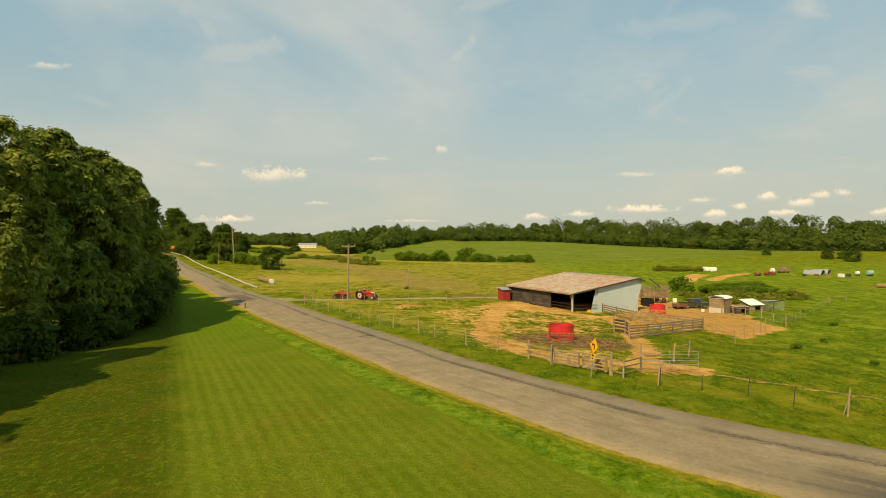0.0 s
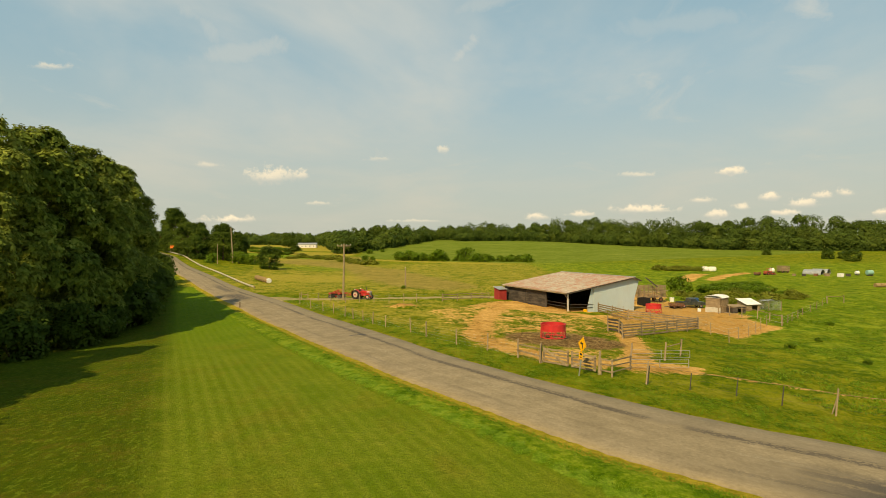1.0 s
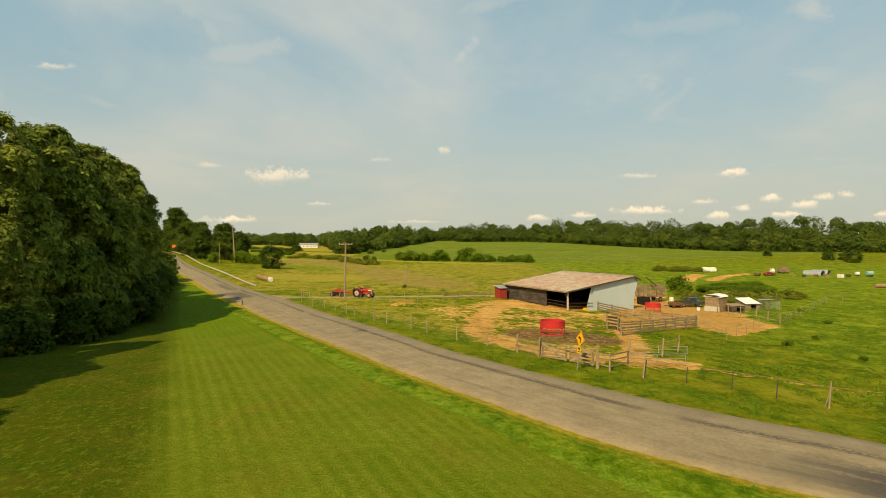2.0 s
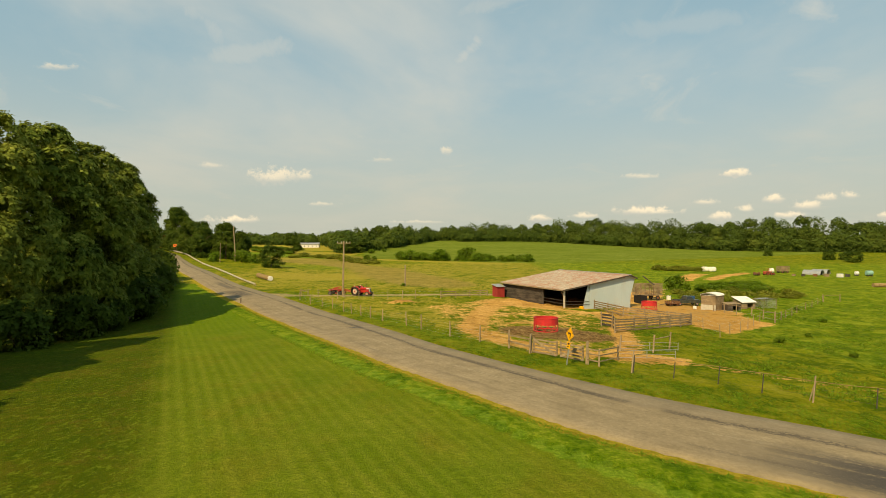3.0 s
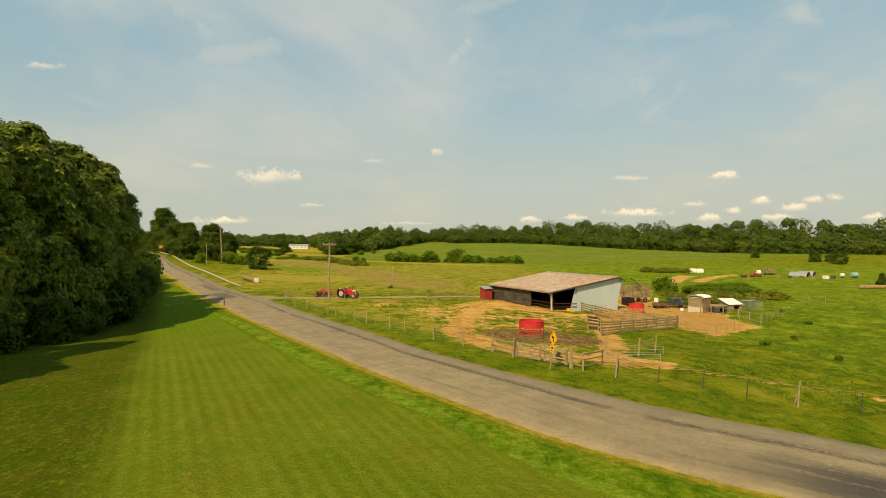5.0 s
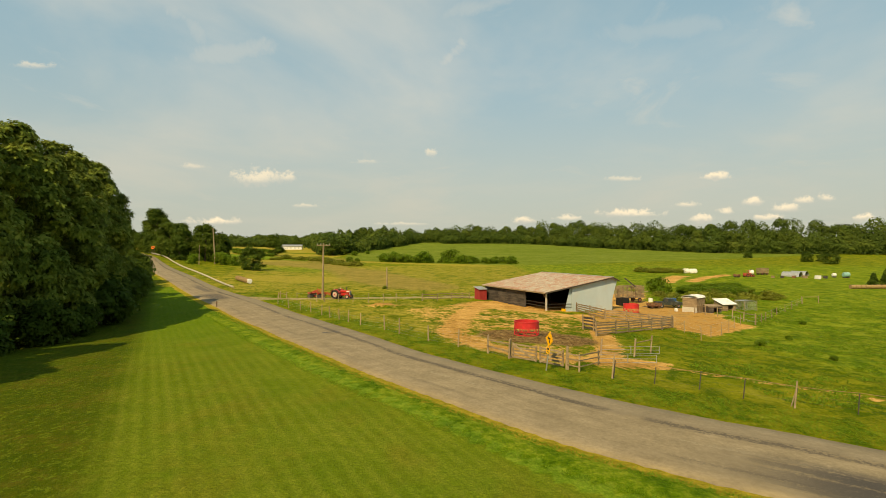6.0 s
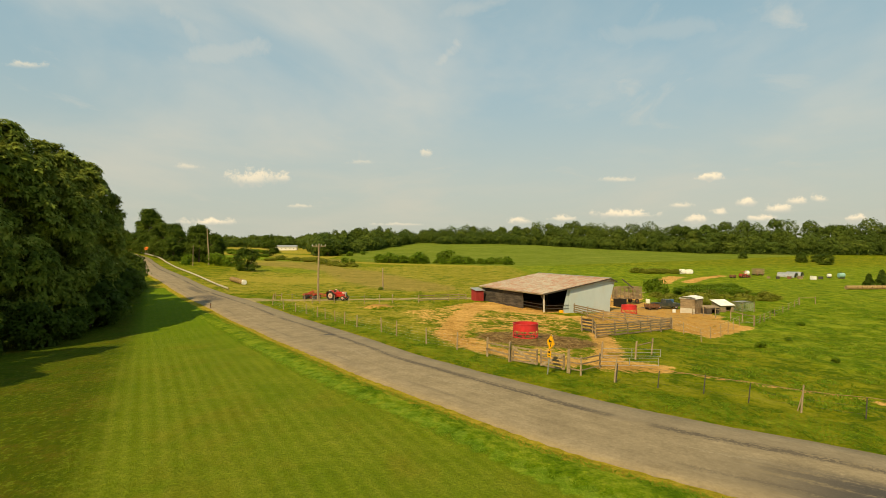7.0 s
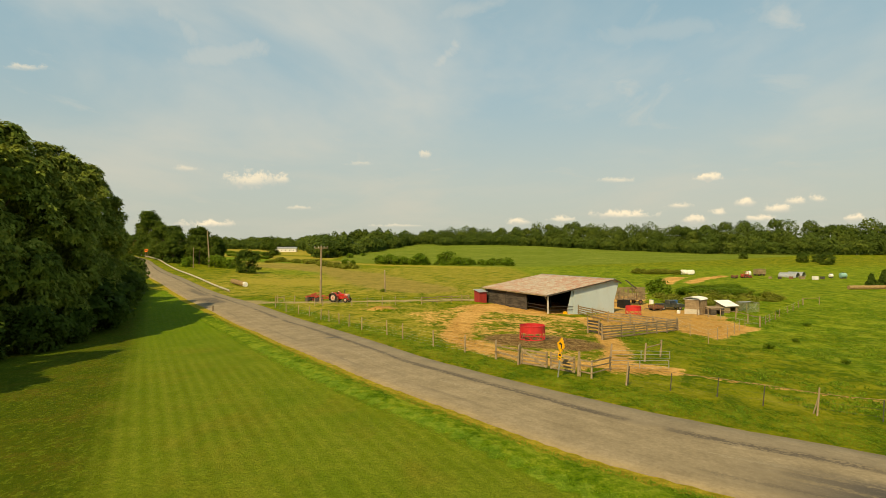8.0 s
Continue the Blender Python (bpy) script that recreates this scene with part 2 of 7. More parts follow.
def ground_material():
    m, k = material("turf_and_earth")
    at = k.mapped()
    big, mid, fine, tiny = k.noise(0.035, 4, at), k.noise(0.28, 6, at, 0.72), k.noise(1.7, 6, at, 0.78), k.noise(8.0, 4, at, 0.8)
    one, two, three = (k.add("ShaderNodeSeparateColor") for _ in range(3))
    k.put(k.attr("zone_one").outputs["Color"], one.inputs[0])
    k.put(k.attr("zone_two").outputs["Color"], two.inputs[0])
    k.put(k.attr("zone_three").outputs["Color"], three.inputs[0])
    dirt, lawn, lush = one.outputs
    dry, weeds, pale = two.outputs
    mulch, gravel, edge = three.outputs
    mint = k.attr("mint").outputs["Fac"]

    def ragged(mask, by=0.55, at_scale=None):
        rough = k.op("ADD", k.op("MULTIPLY", k.op("SUBTRACT", mid, 0.5), by * 1.5), k.op("MULTIPLY", k.op("SUBTRACT", fine, 0.5), by * 1.7))
        return k.step(k.op("ADD", mask, rough), 0.36, 0.64)

    # pasture
    pasture = k.ramp(k.op("ADD", k.op("MULTIPLY", mid, 0.6), k.op("MULTIPLY", fine, 0.4)), (0.40, (0.082, 0.114, 0.003)), (0.5, (0.158, 0.182, 0.008)), (0.60, (0.255, 0.246, 0.017)))
    pasture = k.mix(k.step(big, 0.38, 0.66), pasture, k.mix(0.6, pasture, (0.165, 0.160, 0.010)))
    pasture = k.mix(k.step(fine, 0.58, 0.74), pasture, (0.25, 0.21, 0.035))
    clumps = k.noise(0.42, 6, k.mapped(scale=(1, 0.62, 1)), 0.78, 0.3)
    pasture = k.mix(k.op("MULTIPLY", k.step(clumps, 0.50, 0.44), 0.85), pasture, (0.050, 0.098, 0.003))
    pasture = k.mix(k.op("MULTIPLY", k.step(clumps, 0.55, 0.63), 0.55), pasture, (0.280, 0.265, 0.030))
    pasture = k.mix(k.op('MULTIPLY', k.step(k.noise(1.3, 5, at, 0.8, 0.4), 0.52, 0.64), 0.72), pasture, (0.245, 0.235, 0.014))
    # mown lawn: narrow mower stripes, thin and yellowed in places
    stripes = k.wave(0.45, k.mapped(rot=(0, 0, -27)), 0.9, 2)
    stripes = k.op("ADD", k.op("MULTIPLY", stripes, 0.75), k.op("MULTIPLY", k.wave(0.15, k.mapped(rot=(0, 0, -27)), 1.2, 2), 0.25))
    shown = k.step(k.noise(0.10, 4, at), 0.36, 0.62)
    turf = k.ramp(k.op("ADD", k.op("MULTIPLY", mid, 0.34), k.op("ADD", k.op("MULTIPLY", fine, 0.46), k.op("MULTIPLY", tiny, 0.20))),
                  (0.36, (0.106, 0.158, 0.008)), (0.49, (0.143, 0.192, 0.013)), (0.62, (0.198, 0.228, 0.022)))
    turf = k.mix(k.op("MULTIPLY", k.step(k.noise(0.22, 5, k.mapped(scale=(1, 0.6, 1)), 0.62), 0.47, 0.66), 0.7), turf, k.ramp(fine, (0.36, (0.150, 0.148, 0.012)), (0.64, (0.210, 0.195, 0.020))))
    turf = k.mix(k.op("MULTIPLY", k.step(k.noise(0.17, 4, k.mapped(rot=(0, 0, 60)), 0.6), 0.50, 0.66), 0.55), turf, (0.098, 0.165, 0.008))
    bands = k.op("MULTIPLY", k.op("SUBTRACT", stripes, 0.5), k.op("ADD", k.op("MULTIPLY", shown, 0.62), 0.28))
    turf = k.mix(k.op("MULTIPLY", k.op("MAXIMUM", bands, 0.0), 0.75), turf, (0.250, 0.262, 0.030))
    turf = k.mix(k.op("MULTIPLY", k.op("MAXIMUM", k.op("MULTIPLY", bands, -1.0), 0.0), 0.85), turf, (0.085, 0.122, 0.004))
    turf = k.mix(k.op("MULTIPLY", k.step(k.noise(13, 3, at, 0.8), 0.44, 0.60), 0.26), turf, (0.060, 0.092, 0.003))
    place_ = k.add("ShaderNodeSeparateXYZ")
    k.put(at, place_.inputs[0])
    turf = k.mix(k.op("MULTIPLY", k.step(k.op("ADD", place_.outputs[1], k.op("MULTIPLY", mid, 18.0)), 42.0, 88.0), 0.65), turf, k.ramp(fine, (0.36, (0.070, 0.150, 0.004)), (0.62, (0.125, 0.215, 0.010))))
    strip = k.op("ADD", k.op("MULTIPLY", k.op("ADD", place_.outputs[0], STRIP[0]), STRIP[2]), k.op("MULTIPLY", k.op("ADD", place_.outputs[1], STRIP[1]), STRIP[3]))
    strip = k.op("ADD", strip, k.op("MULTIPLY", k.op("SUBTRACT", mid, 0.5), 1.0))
    # the rougher, longer cut beside the grove; its dark colour also holds lens falloff
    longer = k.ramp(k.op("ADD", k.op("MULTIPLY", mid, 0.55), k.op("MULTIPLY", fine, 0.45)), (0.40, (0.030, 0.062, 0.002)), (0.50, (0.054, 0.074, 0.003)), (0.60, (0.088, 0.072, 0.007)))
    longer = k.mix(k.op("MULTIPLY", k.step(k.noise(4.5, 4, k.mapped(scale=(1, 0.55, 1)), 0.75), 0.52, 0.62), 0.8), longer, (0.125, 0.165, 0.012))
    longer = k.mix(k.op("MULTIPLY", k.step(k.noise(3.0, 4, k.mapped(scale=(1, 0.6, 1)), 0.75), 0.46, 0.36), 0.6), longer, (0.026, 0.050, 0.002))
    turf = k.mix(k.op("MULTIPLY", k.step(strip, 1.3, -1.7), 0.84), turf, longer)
    turf = k.mix(k.op("MULTIPLY", k.op("MULTIPLY", k.step(strip, 0.1, 0.4), k.step(strip, 1.0, 0.6)), 0.10), turf, (0.185, 0.220, 0.020))
    lushc = k.ramp(k.op("ADD", k.op("MULTIPLY", fine, 0.45), k.op("MULTIPLY", clumps, 0.55)), (0.41, (0.046, 0.104, 0.003)), (0.49, (0.112, 0.182, 0.008)), (0.565, (0.225, 0.275, 0.022)))
    mintc = k.ramp(fine, (0.38, (0.105, 0.205, 0.012)), (0.60, (0.190, 0.290, 0.034)))
    dryc = k.ramp(fine, (0.36, (0.235, 0.205, 0.020)), (0.64, (0.42, 0.325, 0.060)))
    weedc = k.ramp(k.op("ADD", k.op("MULTIPLY", mid, 0.5), k.op("MULTIPLY", fine, 0.5)), (0.40, (0.180, 0.155, 0.024)), (0.50, (0.265, 0.192, 0.052)), (0.60, (0.33, 0.255, 0.066)))
    palec = k.ramp(k.op("ADD", k.op("MULTIPLY", mid, 0.4), k.op("MULTIPLY", k.noise(0.5, 5, k.mapped(scale=(0.08, 0.7, 1)), 0.7), 0.6)), (0.38, (0.080, 0.120, 0.008)), (0.5, (0.130, 0.172, 0.018)), (0.62, (0.215, 0.242, 0.046)))
    dirtc = k.ramp(k.op("ADD", k.op("MULTIPLY", mid, 0.5), k.op("MULTIPLY", fine, 0.5)), (0.38, (0.29, 0.145, 0.036)), (0.50, (0.52, 0.285, 0.080)), (0.62, (0.72, 0.435, 0.145)))
    mulchc = k.ramp(fine, (0.38, (0.075, 0.040, 0.016)), (0.5, (0.180, 0.105, 0.040)), (0.60, (0.34, 0.225, 0.095)))
    gravelc = k.ramp(fine, (0.3, (0.26, 0.20, 0.095)), (0.7, (0.44, 0.345, 0.18)))
    edgec = k.ramp(fine, (0.38, (0.215, 0.180, 0.014)), (0.62, (0.42, 0.315, 0.036)))
    col = k.mix(ragged(pale, 0.35), pasture, palec)
    col = k.mix(k.op("MULTIPLY", ragged(dry, 0.7), 0.85), col, dryc)
    col = k.mix(k.op("MULTIPLY", ragged(weeds, 0.6), 0.85), col, weedc)
    col = k.mix(k.op("MULTIPLY", k.step(k.noise(0.9, 5, at, 0.7, 0.6), 0.53, 0.64), 0.60), col, k.mix(0.68, col, (0.045, 0.085, 0.003)))
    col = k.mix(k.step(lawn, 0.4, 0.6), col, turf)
    col = k.mix(ragged(lush, 0.3), col, lushc)
    col = k.mix(k.op("MULTIPLY", ragged(mint, 0.4), 0.5), col, mintc)
    col = k.mix(ragged(edge, 0.5), col, edgec)
    col = k.mix(k.op("MULTIPLY", ragged(dirt, 1.15), k.step(dirt, 0.05, 0.30)), col, dirtc)
    col = k.mix(ragged(mulch, 0.5), col, mulchc)
    col = k.mix(ragged(gravel, 0.3), col, gravelc)
    col = k.mix(k.op("MULTIPLY", k.step(tiny, 0.60, 0.38), 0.45), col, k.mix(0.55, col, (0.030, 0.040, 0.004)))
    lumps = k.op("ADD", k.op("MULTIPLY", fine, 0.7), k.op("MULTIPLY", tiny, 0.4))
    k.surface(col, 0.95, 0, k.bump(lumps, 0.9, 0.26), 0.03)
    return m


def road_material():
    m, k = material("worn_asphalt")
    at = k.mapped()
    grain, patch = k.noise(26, 3, at, 0.75), k.noise(0.6, 6, at, 0.6)
    uv = k.attr("lane").outputs["Vector"]
    stretch = k.add("ShaderNodeMapping")
    k.put(uv, stretch.inputs[0])
    stretch.inputs["Scale"].default_value = (9.0, 0.10, 1)
    streak = k.noise(1.0, 6, stretch.outputs[0], 0.65, 0.5)
    rough_ = k.noise(5.0, 5, at, 0.75)
    col = k.ramp(k.op("ADD", k.op("ADD", k.op("MULTIPLY", streak, 0.22), k.op("MULTIPLY", patch, 0.38)), k.op("MULTIPLY", rough_, 0.40)), (0.38, (0.160, 0.126, 0.076)), (0.5, (0.222, 0.176, 0.108)), (0.62, (0.290, 0.232, 0.146)))
    parts = k.add("ShaderNodeSeparateXYZ")
    k.put(uv, parts.inputs[0])
    across, along = parts.outputs[0], parts.outputs[1]
    # a greyer strip along one side, tar and tyre streaks
    wander = k.op("MULTIPLY", k.op("SUBTRACT", k.noise(0.05, 3, uv), 0.5), 0.25)
    ragged = k.noise(0.5, 6, stretch.outputs[0], 0.75)
    frayed = k.op("ADD", k.op("ADD", across, wander), k.op("ADD", k.op("MULTIPLY", k.op("SUBTRACT", ragged, 0.5), 0.30), k.op("MULTIPLY", k.op("SUBTRACT", rough_, 0.5), 0.30)))
    col = k.mix(k.op("MULTIPLY", k.step(frayed, 0.40, 0.50), 0.55), col, k.mix(0.5, col, (0.150, 0.132, 0.100)))
    gaps = k.noise(0.11, 4, uv, 0.6)
    broken = k.op("ADD", k.op("MULTIPLY", rough_, 0.5), k.op("MULTIPLY", ragged, 0.5))
    for where, wide, much, lo in ((0.43, 0.12, 0.85, 0.36), (-0.62, 0.05, 0.45, 0.46)):
        off = k.op("ABSOLUTE", k.op("SUBTRACT", frayed, where))
        tar = k.op("MULTIPLY", k.step(off, wide, wide * 0.35), k.op("MULTIPLY", k.step(gaps, lo, lo + 0.10), k.step(broken, 0.42, 0.52)))
        col = k.mix(k.op("MULTIPLY", tar, much), col, (0.066, 0.055, 0.044))
    pale_line = k.op("MULTIPLY", k.step(k.op("ABSOLUTE", k.op("SUBTRACT", frayed, -0.08)), 0.022, 0.006), k.step(gaps, 0.44, 0.56))
    col = k.mix(k.op("MULTIPLY", pale_line, 0.45), col, (0.33, 0.28, 0.19))
    for mid_across, half, mid_along, reach, much in ((-0.42, 0.56, 60.0, 13.0, 1.0), (-0.25, 0.62, 165.0, 9.0, 0.80), (0.05, 0.30, 186.0, 14.0, 0.65)):
        worn = k.op("MULTIPLY", k.step(k.op("ABSOLUTE", k.op("SUBTRACT", frayed, mid_across)), half, half * 0.4), k.step(k.op("ABSOLUTE", k.op("SUBTRACT", along, mid_along)), reach, reach * 0.4))
        worn = k.op("MULTIPLY", worn, k.step(k.op("ADD", k.op("MULTIPLY", streak, 0.6), k.op("MULTIPLY", rough_, 0.4)), 0.37, 0.50))
        col = k.mix(k.op("MULTIPLY", worn, much), col, (0.058, 0.052, 0.046))
    sand = k.op("MULTIPLY", k.step(k.op("ABSOLUTE", across), 0.86, 1.04), k.step(k.op("ADD", patch, k.op("MULTIPLY", grain, 0.2)), 0.42, 0.75))
    col = k.mix(k.op("MULTIPLY", sand, 0.45), col, (0.30, 0.225, 0.10))
    col = k.mix(k.step(grain, 0.55, 0.8), col, k.mix(0.5, col, (0.30, 0.27, 0.22)))
    k.surface(col, 0.85, 0, k.bump(k.op("ADD", grain, k.op("MULTIPLY", patch, 0.4)), 0.15, 0.01), 0.10)
    return m


def leaf_material(name, dark, bright, tip, through_light=0.30):
    m, k = material(name)
    island = k.add("ShaderNodeNewGeometry").outputs["Random Per Island"]
    tone = k.attr("tone").outputs["Fac"]
    mixv = k.op("ADD", k.op("MULTIPLY", island, 0.45), k.op("MULTIPLY", tone, 0.55))
    col = k.ramp(mixv, (0.15, dark), (0.6, bright), (0.95, tip))
    own = k.add("ShaderNodeObjectInfo").outputs["Random"]
    col = k.mix(k.op("MULTIPLY", own, 0.35), col, k.mix(0.5, col, tip))
    p = k.surface(col, 0.7, 0, None, 0.10)
    t = k.add("ShaderNodeBsdfTranslucent")
    k.put(k.mix(0.5, col, tip), t.inputs[0])
    both = k.add("ShaderNodeMixShader")
    k.put(through_light, both.inputs[0]), k.put(p.outputs[0], both.inputs[1]), k.put(t.outputs[0], both.inputs[2])
    out = [n for n in k.tree.nodes if n.type == "OUTPUT_MATERIAL"][0]
    k.put(both.outputs[0], out.inputs[0])
    return m


def plain_material(name, light, dark, rough=0.7, metal=0.0, scale=2.5, stretch=(1, 1, 1), bump=0.2, spec=0.3, dirt=None, grime=0.35):
    """A surface of two tones with coarse stains and fine grain, each copy a little different."""
    m, k = material(name)
    at = k.mapped(scale=stretch, source="Object")
    a, b = k.noise(scale, 5, at, 0.6), k.noise(scale * 9, 3, at, 0.65)
    col = k.ramp(k.op("ADD", k.op("MULTIPLY", a, 0.65), k.op("MULTIPLY", b, 0.35)), (0.34, dark), (0.62, light))
    own = k.add("ShaderNodeObjectInfo").outputs["Random"]
    col = k.mix(k.op("MULTIPLY", own, 0.3), col, k.mix(0.6, col, dark))
    if dirt:
        col = k.mix(k.op("MULTIPLY", k.step(k.noise(scale * 0.7, 6, at, 0.65, 0.5), 0.46, 0.66), grime), col, dirt)
    k.surface(col, rough, metal, k.bump(b, bump, 0.01), spec)
    return m


def roof_material():
    m, k = material("rusty_roof_tin")
    at = k.mapped(source="Object")
    where = k.mapped()
    turned = k.mapped(rot=(0, 0, -22.9))
    a, b, c = k.noise(0.16, 4, where, 0.6, 0.3), k.noise(2.6, 6, where, 0.8), k.noise(8, 4, at, 0.75)
    cell = k.add("ShaderNodeTexVoronoi")
    k.put(k.mapped(scale=(0.9, 1.6, 1), rot=(0, 0, -22.9)), cell.inputs["Vector"])
    cell.inputs["Scale"].default_value = 1.9
    patch = k.add("ShaderNodeSeparateColor")
    k.put(cell.outputs["Color"], patch.inputs[0])
    own = k.add("ShaderNodeObjectInfo").outputs["Random"]
    col = k.ramp(k.op("ADD", k.op("MULTIPLY", b, 0.7), k.op("MULTIPLY", c, 0.3)), (0.38, (0.25, 0.205, 0.145)), (0.60, (0.52, 0.445, 0.335)))
    rust = k.op("ADD", k.op("ADD", k.op("MULTIPLY", a, 0.6), k.op("MULTIPLY", b, 0.75)), k.op("ADD", k.op("MULTIPLY", patch.outputs[0], 0.40), k.op("MULTIPLY", own, 0.05)))
    col = k.mix(k.op("MULTIPLY", k.step(rust, 0.80, 1.02), 0.88), col, k.ramp(c, (0.38, (0.27, 0.105, 0.056)), (0.62, (0.45, 0.225, 0.130))))
    laps = k.wave(0.13, turned, 0.0, 0.0)
    col = k.mix(k.op("MULTIPLY", k.step(laps, 0.97, 1.0), 0.35), col, (0.20, 0.13, 0.085))
    ribs = k.wave(1.9, k.mapped(rot=(0, 0, 90), source="Object"), 0.0, 0.0)
    k.surface(col, 0.6, 0.1, k.bump(k.op("ADD", k.op("MULTIPLY", ribs, 0.35), k.op("MULTIPLY", c, 0.2)), 0.5, 0.03), 0.3)
    return m


GROUND, ASPHALT, ROOF_TIN = ground_material(), road_material(), roof_material()
LEAF = leaf_material("walnut_leaves", (0.042, 0.078, 0.010), (0.190, 0.245, 0.036), (0.390, 0.400, 0.080), 0.30)
LEAF_DARK = leaf_material("dark_leaves", (0.028, 0.058, 0.007), (0.066, 0.110, 0.012), (0.130, 0.165, 0.020), 0.35)
# A little extra blue puts the haze of distance into these leaves.
LEAF_FAR = leaf_material("woodland_leaves", (0.046, 0.084, 0.014), (0.084, 0.128, 0.018), (0.135, 0.168, 0.026), 0.38)
BRUSH = leaf_material("brush_leaves", (0.052, 0.112, 0.006), (0.125, 0.210, 0.014), (0.220, 0.285, 0.028), 0.42)
WEED = leaf_material("weed_leaves", (0.095, 0.130, 0.010), (0.190, 0.215, 0.022), (0.290, 0.275, 0.050), 0.40)
GRASS = leaf_material("grass_blades", (0.075, 0.170, 0.008), (0.145, 0.265, 0.016), (0.235, 0.315, 0.032), 0.50)
STRAW = leaf_material("dry_stalks", (0.12, 0.068, 0.026), (0.23, 0.14, 0.058), (0.38, 0.25, 0.115), 0.2)
BARK = plain_material("bark", (0.16, 0.12, 0.085), (0.06, 0.045, 0.032), 0.9, 0, 3, (1, 1, 0.25), 0.6, 0.1)
POST_WOOD = plain_material("weathered_post_wood", (0.40, 0.305, 0.185), (0.19, 0.135, 0.080), 0.85, 0, 4, (1, 1, 0.2), 0.4, 0.15)
BOARD_WOOD = plain_material("weathered_boards", (0.36, 0.265, 0.155), (0.130, 0.090, 0.052), 0.85, 0, 2.2, (0.3, 1, 1), 0.4, 0.15)
BARN_WOOD = plain_material("dark_barn_boards", (0.105, 0.088, 0.070), (0.026, 0.022, 0.019), 0.9, 0, 1.6, (1, 0.30, 2.2), 0.5, 0.12, (0.17, 0.14, 0.11), 0.4)
# Inside of the barn: shade under the roof is put into this board colour.
INNER_WOOD = plain_material("shaded_stable_boards", (0.10, 0.085, 0.068), (0.045, 0.038, 0.031), 0.9, 0, 2.0, (1, 1, 0.3), 0.4, 0.1)
BLUE_TIN = plain_material("pale_blue_siding", (0.43, 0.515, 0.52), (0.39, 0.465, 0.47), 0.5, 0.0, 0.8, (1, 1, 0.4), 0.15, 0.4, (0.46, 0.42, 0.34), 0.25)
RED = plain_material("red_paint", (0.62, 0.030, 0.035), (0.46, 0.020, 0.022), 0.5, 0, 2.5, (1, 1, 1), 0.1, 0.4, (0.28, 0.06, 0.03))
FADED_RIM = plain_material("faded_wheel_paint", (0.66, 0.52, 0.42), (0.46, 0.30, 0.22), 0.6, 0, 4, (1, 1, 1), 0.2, 0.3, (0.20, 0.12, 0.07), 0.5)
TRACTOR_RED = plain_material("tractor_red_paint", (0.56, 0.026, 0.022), (0.38, 0.018, 0.015), 0.45, 0, 2.5, (1, 1, 1), 0.1, 0.4, (0.16, 0.06, 0.03), 0.5)
ORANGE_RED = plain_material("faded_red_steel", (0.50, 0.085, 0.035), (0.30, 0.045, 0.022), 0.6, 0, 3, (1, 1, 1), 0.2, 0.35, (0.16, 0.07, 0.035), 0.6)
BARN_RED = plain_material("barn_red_siding", (0.36, 0.040, 0.035), (0.24, 0.028, 0.024), 0.8, 0, 2, (1, 1, 0.3), 0.2, 0.2)
WHITE = plain_material("white_paint", (0.80, 0.78, 0.72), (0.66, 0.63, 0.56), 0.5, 0, 1.5, (1, 1, 1), 0.1, 0.4, (0.42, 0.36, 0.27), 0.3)
GALV = plain_material("galvanised_steel", (0.52, 0.52, 0.49), (0.33, 0.33, 0.31), 0.45, 0.6, 3, (1, 1, 1), 0.15, 0.5, (0.28, 0.20, 0.13), 0.35)
STEEL = plain_material("dark_steel", (0.10, 0.095, 0.085), (0.045, 0.040, 0.036), 0.6, 0.3, 4, (1, 1, 1), 0.2, 0.4, (0.16, 0.08, 0.04))
RUST = plain_material("rusted_iron", (0.26, 0.13, 0.065), (0.12, 0.055, 0.03), 0.85, 0.1, 4, (1, 1, 1), 0.4, 0.2)
RUBBER = plain_material("tyre_rubber", (0.040, 0.036, 0.032), (0.018, 0.016, 0.015), 0.85, 0, 4, (1, 1, 1), 0.3, 0.2, (0.16, 0.12, 0.08), 0.5)
CONCRETE = plain_material("pale_concrete", (0.55, 0.51, 0.42), (0.38, 0.35, 0.28), 0.9, 0, 2, (1, 1, 1), 0.3, 0.15)
TRAFFIC = plain_material("traffic_yellow_sheeting", (0.86, 0.43, 0.015), (0.78, 0.36, 0.012), 0.45, 0, 1.5, (1, 1, 1), 0.05, 0.4)
ORANGE = plain_material("orange_sheeting", (0.85, 0.20, 0.02), (0.72, 0.16, 0.015), 0.45, 0, 1.5, (1, 1, 1), 0.05, 0.4)
BLACK = plain_material("black_paint", (0.022, 0.020, 0.018), (0.012, 0.011, 0.010), 0.6, 0, 3, (1, 1, 1), 0.1, 0.3)
GREEN_CAR = plain_material("dark_green_car_paint", (0.050, 0.062, 0.050), (0.026, 0.034, 0.028), 0.35, 0.1, 2, (1, 1, 1), 0.05, 0.5, (0.16, 0.13, 0.09), 0.4)
HAY = plain_material("hay", (0.36, 0.25, 0.115), (0.22, 0.14, 0.06), 0.95, 0, 5, (1, 1, 1), 0.7, 0.1)
TEAL = plain_material("teal_plastic", (0.25, 0.44, 0.37), (0.16, 0.31, 0.26), 0.5, 0, 2, (1, 1, 1), 0.1, 0.4)
BLUE = plain_material("blue_plastic", (0.03, 0.10, 0.22), (0.02, 0.07, 0.16), 0.5, 0, 2, (1, 1, 1), 0.1, 0.4)
BRICK = plain_material("red_brick", (0.42, 0.14, 0.075), (0.28, 0.085, 0.05), 0.9, 0, 3, (1, 1, 1), 0.3, 0.15)
